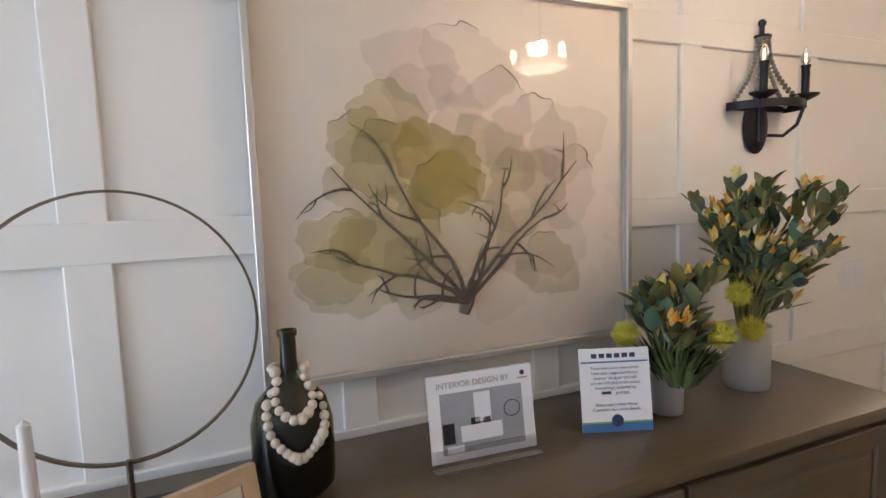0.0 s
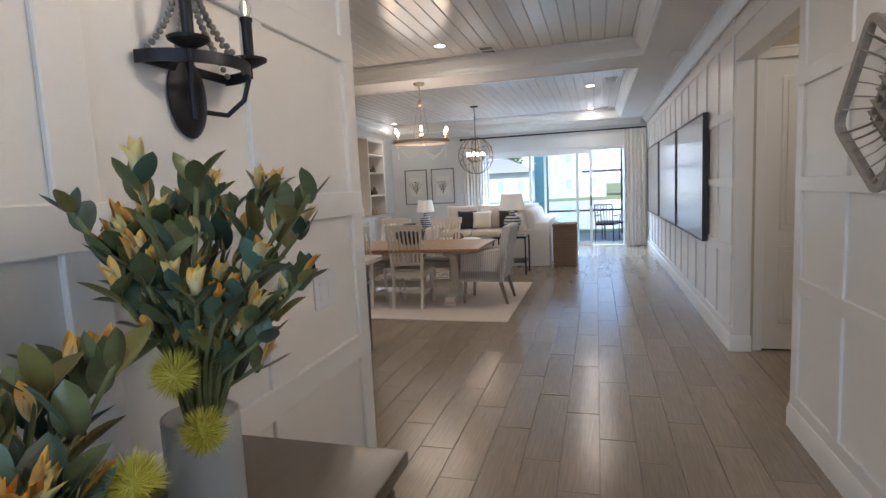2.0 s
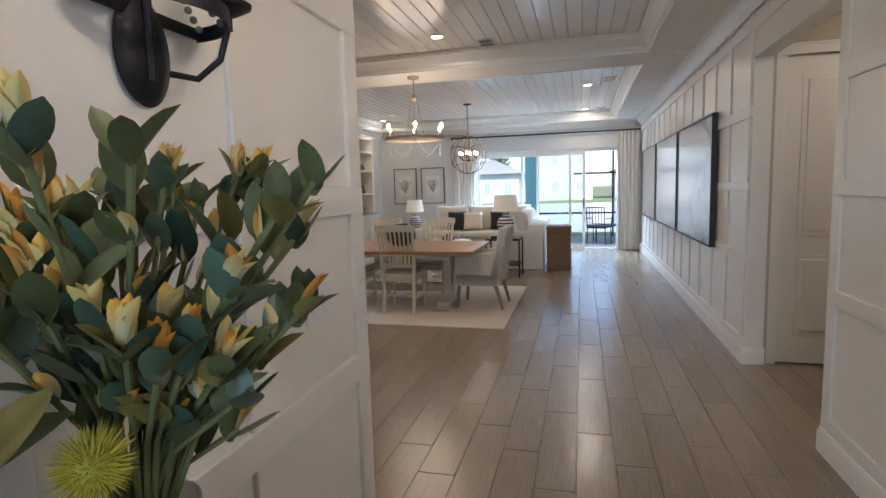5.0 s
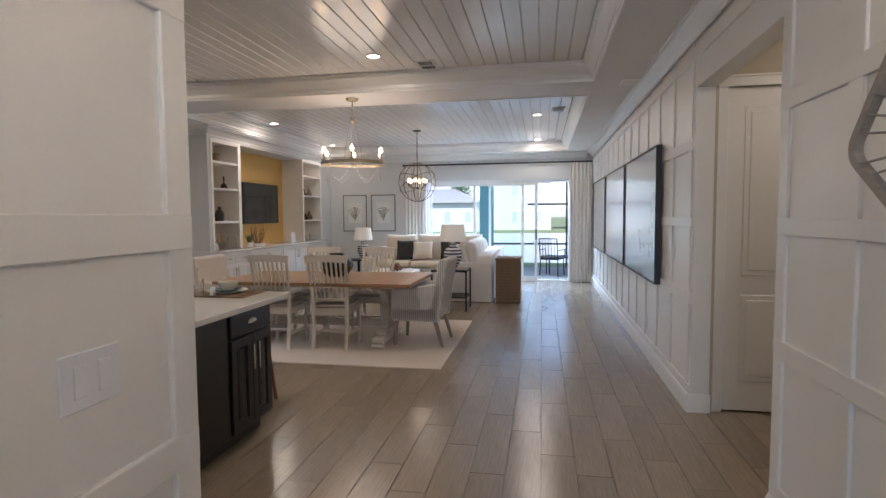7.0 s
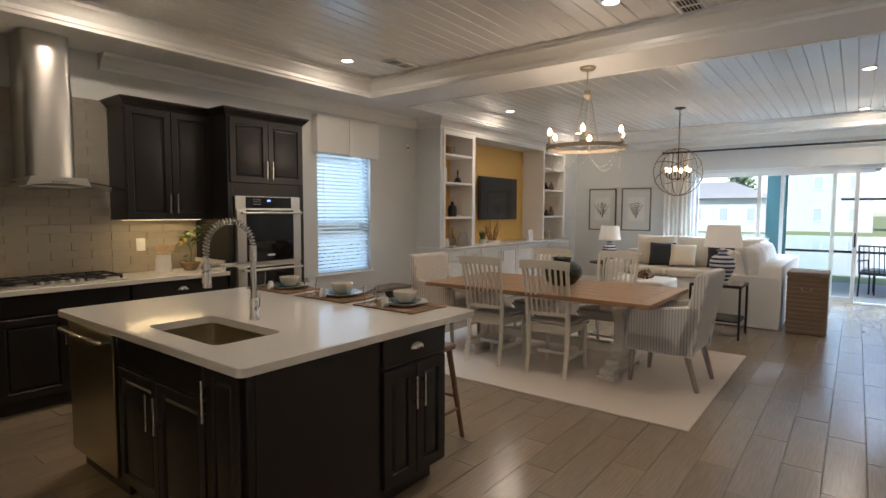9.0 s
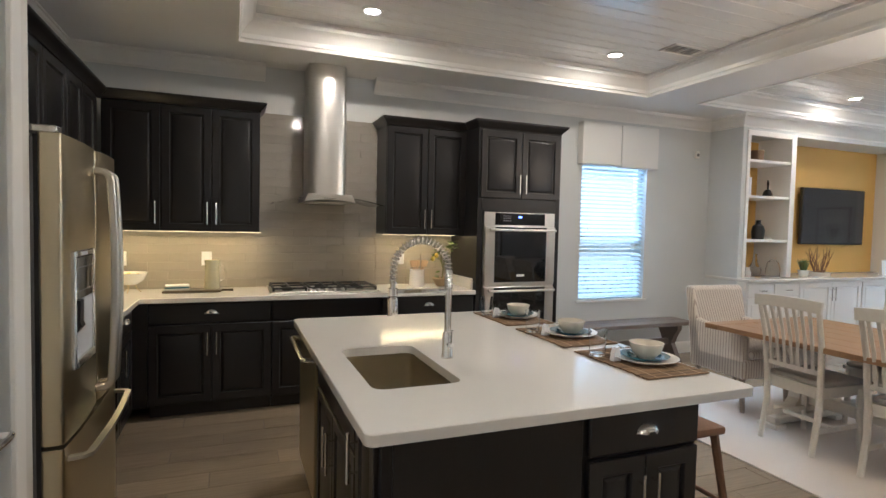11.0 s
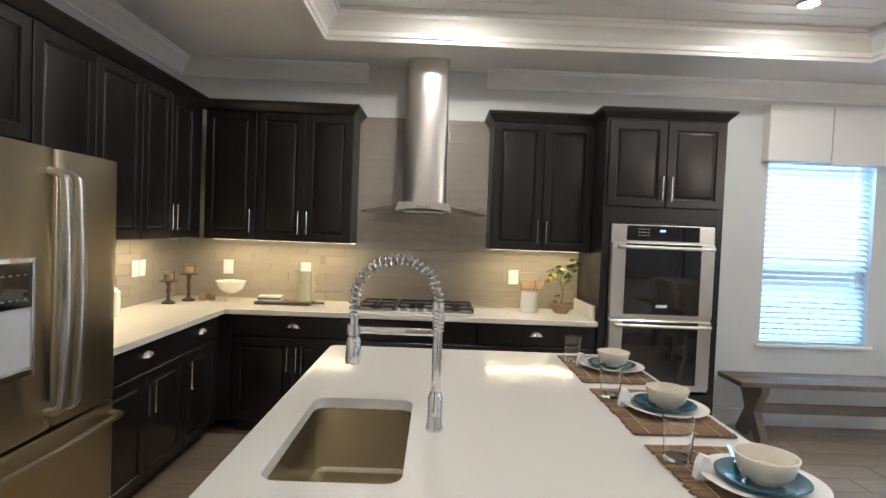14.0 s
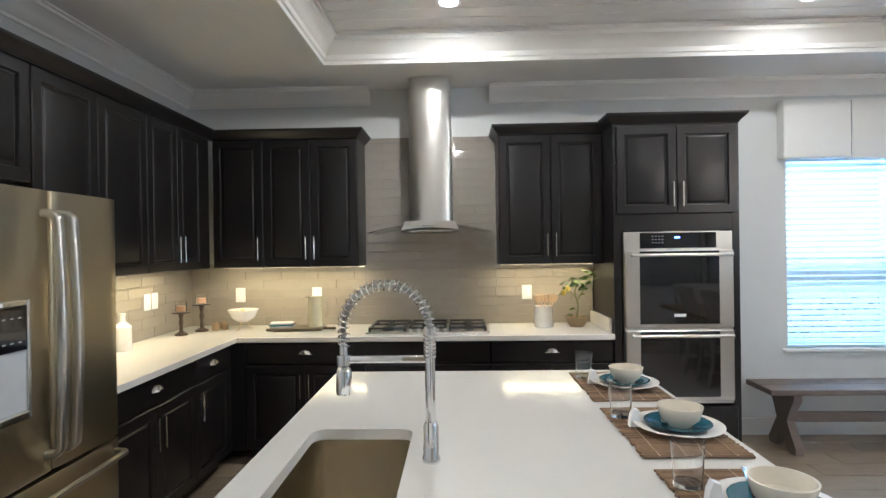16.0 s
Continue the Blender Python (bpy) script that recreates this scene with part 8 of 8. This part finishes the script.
for side in range(4):
    for k in range(6):
        t = -1 + 2 * (k + 0.5) / 6
        outer, inner = (0.232, t * 0.195), (0.150, t * 0.135)
        for _ in range(side):
            outer, inner = (-outer[1], outer[0]), (-inner[1], inner[0])
        mid = ((outer[0] + inner[0]) / 2, (outer[1] + inner[1]) / 2)
        part("stave", B(tube([on_basket(*outer, -0.096), on_basket(*mid, -0.042), on_basket(*inner, -0.010)], 0.01, 4, flat=(0.033, 0.004))), M_BASKET, bsk)
for i in range(6):
    w = -0.125 + i * 0.05
    part("weave_strip", B(tube([on_basket(-0.15, w, -0.013 - 0.005 * (i % 2)), on_basket(0.15, w, -0.013 - 0.005 * (i % 2))], 0.01, 4, flat=(0.033, 0.003))), M_BASKET, bsk)
    part("weave_strip", B(tube([on_basket(w, -0.15, -0.021 - 0.005 * (i % 2)), on_basket(w, 0.15, -0.021 - 0.005 * (i % 2))], 0.01, 4, flat=(0.033, 0.003))), M_BASKET, bsk)

# ---- outdoors ----
setting("ground", B(box(-300, 400, -300, 300, -0.6, -0.2)), M_GRASS, "green lawn reaching the horizon", "ground")
setting("pavement", B(box(13.2, 16.6, -3, 6.6, -0.2, -0.03)), M_LANAI, "grey paver floor of the screened porch", "pavement")
setting("water", B(box(20, 51, -80, 90, -0.22, -0.19)), M_WATER, "still pond beyond the porch", "water")
setting("roof", B(box(-3.8, 13.2, -2.7, 6.25, 3.24, 3.4), box(13.2, 16.8, -3.2, 6.8, 2.95, 3.1)), M_ROOF, "flat roof over the rooms and porch", "roof")
col = thing("porch_column", pose(16.2, 2.14, -0.03), "blue-grey stucco porch column", "column")
part("shaft", B(box(-0.18, 0.18, -0.18, 0.18, 0.0, 2.98)), M_TEALSTUCCO, col)
part("base_block", B(box(-0.21, 0.21, -0.21, 0.21, 0.0, 0.16, 0.01)), M_TEALSTUCCO, col)
scr = thing("screen_frame", pose(16.45, 0, -0.03), "dark aluminium screen enclosure frame", "screen frame")
for y in (-2.8, -0.08, 5.0):
    part("mullion", B(box(-0.025, 0.025, y - 0.025, y + 0.025, 0, 2.98)), M_BRONZE, scr)
for z, y1 in ((0.68, 5.0), (1.80, 1.0)):
    part("transom", B(box(-0.02, 0.02, -2.8, y1, z - 0.025, z + 0.025)), M_BRONZE, scr)


def patio_chair(m):
    c = thing("patio_chair", m, "dark metal patio chair on the porch", "patio chair", "patio chairs")
    part("seat", B(box(-0.24, 0.24, -0.24, 0.24, 0.40, 0.45, 0.01)), M_BRONZE, c)
    part("seat_pad", B(box(-0.22, 0.22, -0.22, 0.22, 0.45, 0.50, 0.015)), M_GREYCUSH, c)
    for s in (-1, 1):
        for q in (-1, 1):
            part("leg", B(rod((s * 0.22, q * 0.22, 0.4), (s * 0.23, q * 0.24, 0), 0.014)), M_BRONZE, c)
        part("arm", B(tube([(s * 0.25, 0.24, 0.64), (s * 0.25, -0.22, 0.64), (s * 0.24, -0.22, 0.42)], 0.014, 6)), M_BRONZE, c)
        part("back_post", B(rod((s * 0.22, 0.24, 0.42), (s * 0.22, 0.30, 0.92), 0.014)), M_BRONZE, c)
    part("top_rail", B(rod((-0.22, 0.30, 0.92), (0.22, 0.30, 0.92), 0.014)), M_BRONZE, c)
    for i in range(5):
        x = -0.15 + i * 0.075
        part("slat", B(rod((x, 0.24, 0.45), (x, 0.30, 0.91), 0.008, n=6)), M_BRONZE, c)
    return c


pc = patio_chair(pose(15.3, -0.55, -0.03, 0, 0, 200))
copy_thing(pc, pose(14.5, 0.35, -0.03, 0, 0, 70))
pt = thing("patio_table", pose(14.95, 0.15, -0.03), "dark low patio table on the porch", "patio table")
part("top", B(box(-0.3, 0.3, -0.3, 0.3, 0.42, 0.45, 0.005)), M_BRONZE, pt)
for sx in (-1, 1):
    for sy in (-1, 1):
        part("leg", B(rod((sx * 0.26, sy * 0.26, 0), (sx * 0.26, sy * 0.26, 0.42), 0.015)), M_BRONZE, pt)


def far_house(m, w, h, d, cols, rows, label, hip=1.8):
    o = thing("house", m, label, "house", "houses across the pond")
    part("wall", B(box(0, d, -w / 2, w / 2, 0, h)), M_STUCCO, o)

    def roof(bm):
        e = 0.5
        b = [bm.verts.new(p) for p in ((-e, -w / 2 - e, h), (d + e, -w / 2 - e, h), (d + e, w / 2 + e, h), (-e, w / 2 + e, h))]
        t = [bm.verts.new((d / 2, -w / 2 + d / 2, h + hip)), bm.verts.new((d / 2, w / 2 - d / 2, h + hip))]
        bm.faces.new(b[::-1])
        bm.faces.new((b[0], b[1], t[0]))
        bm.faces.new((b[1], b[2], t[1], t[0]))
        bm.faces.new((b[2], b[3], t[1]))
        bm.faces.new((b[3], b[0], t[0], t[1]))
    part("roof", B(roof), M_ROOF, o)
    for r in range(rows):
        for c in range(cols):
            y = -w / 2 + (c + 0.5) * w / cols
            z = 0.9 + r * 2.9
            wn_ = part("window", B(box(-0.05, 0.02, y - 0.4, y + 0.4, z, z + 1.3)), M_VINYL, o)
            part("pane", B(box(-0.07, -0.045, y - 0.33, y + 0.33, z + 0.08, z + 1.22)), M_FARGLASS, wn_)
    return o


far_house(pose(62, 3.6, -0.2), 8.0, 5.8, 7, 3, 2, "pale two-storey house across the pond", 1.6)
far_house(pose(56, 13.5, -0.2), 13.0, 3.0, 6, 6, 1, "low white house with dark windows across the pond", 1.6)
far_house(pose(66, -9, -0.2), 12.0, 3.2, 8, 4, 1, "low pale house across the pond", 1.8)


def tree(x, y, h, seed):
    rr = random.Random(seed)
    t = thing("tree", pose(x, y, -0.2), "leafy green tree across the pond", "tree", "trees across the pond")
    part("trunk", B(tube([(0, 0, 0), (0.1, 0, h * 0.35), (0, 0.1, h * 0.7)], [0.2, 0.14, 0.06], 8), *[tube([(0.05, 0, h * (0.3 + 0.07 * i)), (rr.uniform(-1.4, 1.4), rr.uniform(-1.4, 1.4), h * (0.55 + 0.07 * i))], [0.08, 0.03], 6) for i in range(5)]), M_BARK, t)

    def crown(bm):
        for _ in range(900):
            a, u = rr.uniform(0, 6.283), rr.uniform(0, 1)
            z = h * (0.38 + 0.62 * rr.random())
            r = h * 0.30 * (1 - ((z / h - 0.62) / 0.42) ** 2 * 0.8) * (u ** 0.5) * rr.uniform(0.6, 1.1)
            c = Vector((r * math.cos(a), r * math.sin(a), z))
            p, q = Vector((rr.uniform(-1, 1), rr.uniform(-1, 1), rr.uniform(-0.6, 0.6))).normalized() * 0.24, Vector((rr.uniform(-1, 1), rr.uniform(-1, 1), rr.uniform(-0.6, 0.6))).normalized() * 0.14
            bm.faces.new([bm.verts.new(c + v) for v in (p, q, -p, -q)])
    part("crown", B(crown), M_HEDGE, t, smooth=0)


for i, (x, y, h) in enumerate(((60, 9.6, 5.6), (64, 23, 6), (78, -16, 6), (60, -22, 6))):
    tree(x, y, h, 30 + i)


def hedge(bm):
    rr = random.Random(2)
    for _ in range(6000):
        c = Vector((rr.uniform(4.6, 13), rr.uniform(7.5, 8.3), rr.uniform(-0.2, 0.90)))
        p, q = Vector((rr.uniform(-1, 1), rr.uniform(-1, 1), rr.uniform(-1, 1))).normalized() * 0.045, Vector((rr.uniform(-1, 1), rr.uniform(-1, 1), rr.uniform(-1, 1))).normalized() * 0.028
        bm.faces.new([bm.verts.new(c + v) for v in (p, q, -p, -q)])


tagged(part("hedge", B(hedge), M_HEDGE, smooth=0), "clipped green hedge outside the kitchen window", "hedge", kind="stuff")
nb = thing("neighbor_house", pose(9, 12.5, -0.2), "pale stucco house next door", "house")
part("wall", B(box(-9, 9, 0, 6, 0, 5.6)), M_STUCCO, nb)
part("roof", B(box(-9.5, 9.5, -0.5, 6.5, 5.6, 5.8)), M_ROOF, nb)

# ---- backsplash tiles ----
TW, TH = 0.300, 0.0735
tile_full = made("tile", B(box(-TW / 2 + 0.0012, TW / 2 - 0.0012, -0.008, 0.0, -TH / 2 + 0.0012, TH / 2 - 0.0012, 0.0015)), M_SPLASH, 0)
part("tile_bed", B(box(LX, 4.89, KY - 0.005, KY, 0.91, UB + 0.02), box(3.06, 4.12, KY - 0.005, KY, UB + 0.02, 2.42)), M_SPLASHGROUT, kitchen_wall)
part("tile_bed", B(box(LX, LX + 0.005, 3.90, KY - 0.006, 0.91, UB + 0.02)), M_SPLASHGROUT, range_wall)


def tile_run(parent, a0, a1, z0, z1, at):
    row, z = 0, z0
    while z < z1 - 0.01:
        h = min(TH, z1 - z)
        x = a0 - (TW / 2 if row % 2 else 0)
        while x < a1 - 0.005:
            lo, hi = max(x, a0), min(x + TW, a1)
            if hi - lo > 0.01:
                o = new("tile", tile_full)
                o.parent = parent
                o.matrix_basis = at((lo + hi) / 2, z + h / 2) @ Matrix.Diagonal(((hi - lo) / TW, 1, h / TH, 1))
            x += TW
        z += TH
        row += 1


rt = random.Random(77)


def wob():
    return rt.uniform(-0.35, 0.35), rt.uniform(-0.35, 0.35)


def on_back(x, z):
    a, b = wob()
    return pose(x, KY - 0.0045, z, a, 0, b)


def on_side(y, z):
    a, b = wob()
    return pose(LX + 0.0045, y, z, a, 0, 90 + b)


tile_run(kitchen_wall, LX + 0.012, 3.06, 0.911, UB, on_back)
tile_run(kitchen_wall, 3.06, 4.12, 0.911, 2.42, on_back)
tile_run(kitchen_wall, 4.12, 4.888, 0.911, UB, on_back)
tile_run(range_wall, 3.90, KY - 0.013, 0.911, UB, on_side)

# ---- floor tiles ----
PL, PW = 0.914, 0.199
plank = made("floor_tile", B(box(-PL / 2 + 0.0015, PL / 2 - 0.0015, -PW / 2 + 0.0015, PW / 2 - 0.0015, -0.009, 0.0, 0.0015)), M_TILE, 0)
rf = random.Random(6)
rest, count = [], 0
j = 0
y = -2.38
while y < 6.0:
    off = (j * 0.3333 + rf.uniform(-0.06, 0.06)) % 1.0
    x = -3.6 + off * PL - PL
    while x < WALLX + 0.4:
        x += PL
        cx, cy = x + PL / 2, y + PW / 2
        if cx - PL / 2 > WALLX + 0.05 or cx < -3.4:
            continue
        near = (1.9 < cx < 12.9 and -0.5 < cy < 2.35) or (2.3 < cx < 3.4 and 2.35 <= cy < 5.4) or (4.6 < cx < 6.1 and 2.35 <= cy < 5.9)
        z = rf.uniform(-0.0006, 0.0006)
        if near and count < 300:
            o = new("floor_tile", plank)
            o.parent, o.matrix_basis = part_floor, pose(cx, cy, z, rf.uniform(-0.12, 0.12), rf.uniform(-0.03, 0.03), 0)
            count += 1
        else:
            rest.append((cx, cy, z))
    y += PW
    j += 1
verts, faces = [], []
for cx, cy, z in rest:
    n = len(verts)
    a, b, c = PL / 2 - 0.0015, PW / 2 - 0.0015, 0.0015
    verts += [(cx - a, cy - b, z - 0.009), (cx + a, cy - b, z - 0.009), (cx + a, cy + b, z - 0.009), (cx - a, cy + b, z - 0.009),
              (cx - a + c, cy - b + c, z), (cx + a - c, cy - b + c, z), (cx + a - c, cy + b - c, z), (cx - a + c, cy + b - c, z)]
    faces += [(n + 4, n + 5, n + 6, n + 7)] + [(n + k, n + (k + 1) % 4, n + 4 + (k + 1) % 4, n + 4 + k) for k in range(4)]
me = bpy.data.meshes.new("floor_tiles")
me.from_pydata(verts, [], faces)
me.materials.append(M_TILEREST)
fo = new("floor_tiles", me)
fo.parent = part_floor
tagged(fo, kind="stuff")
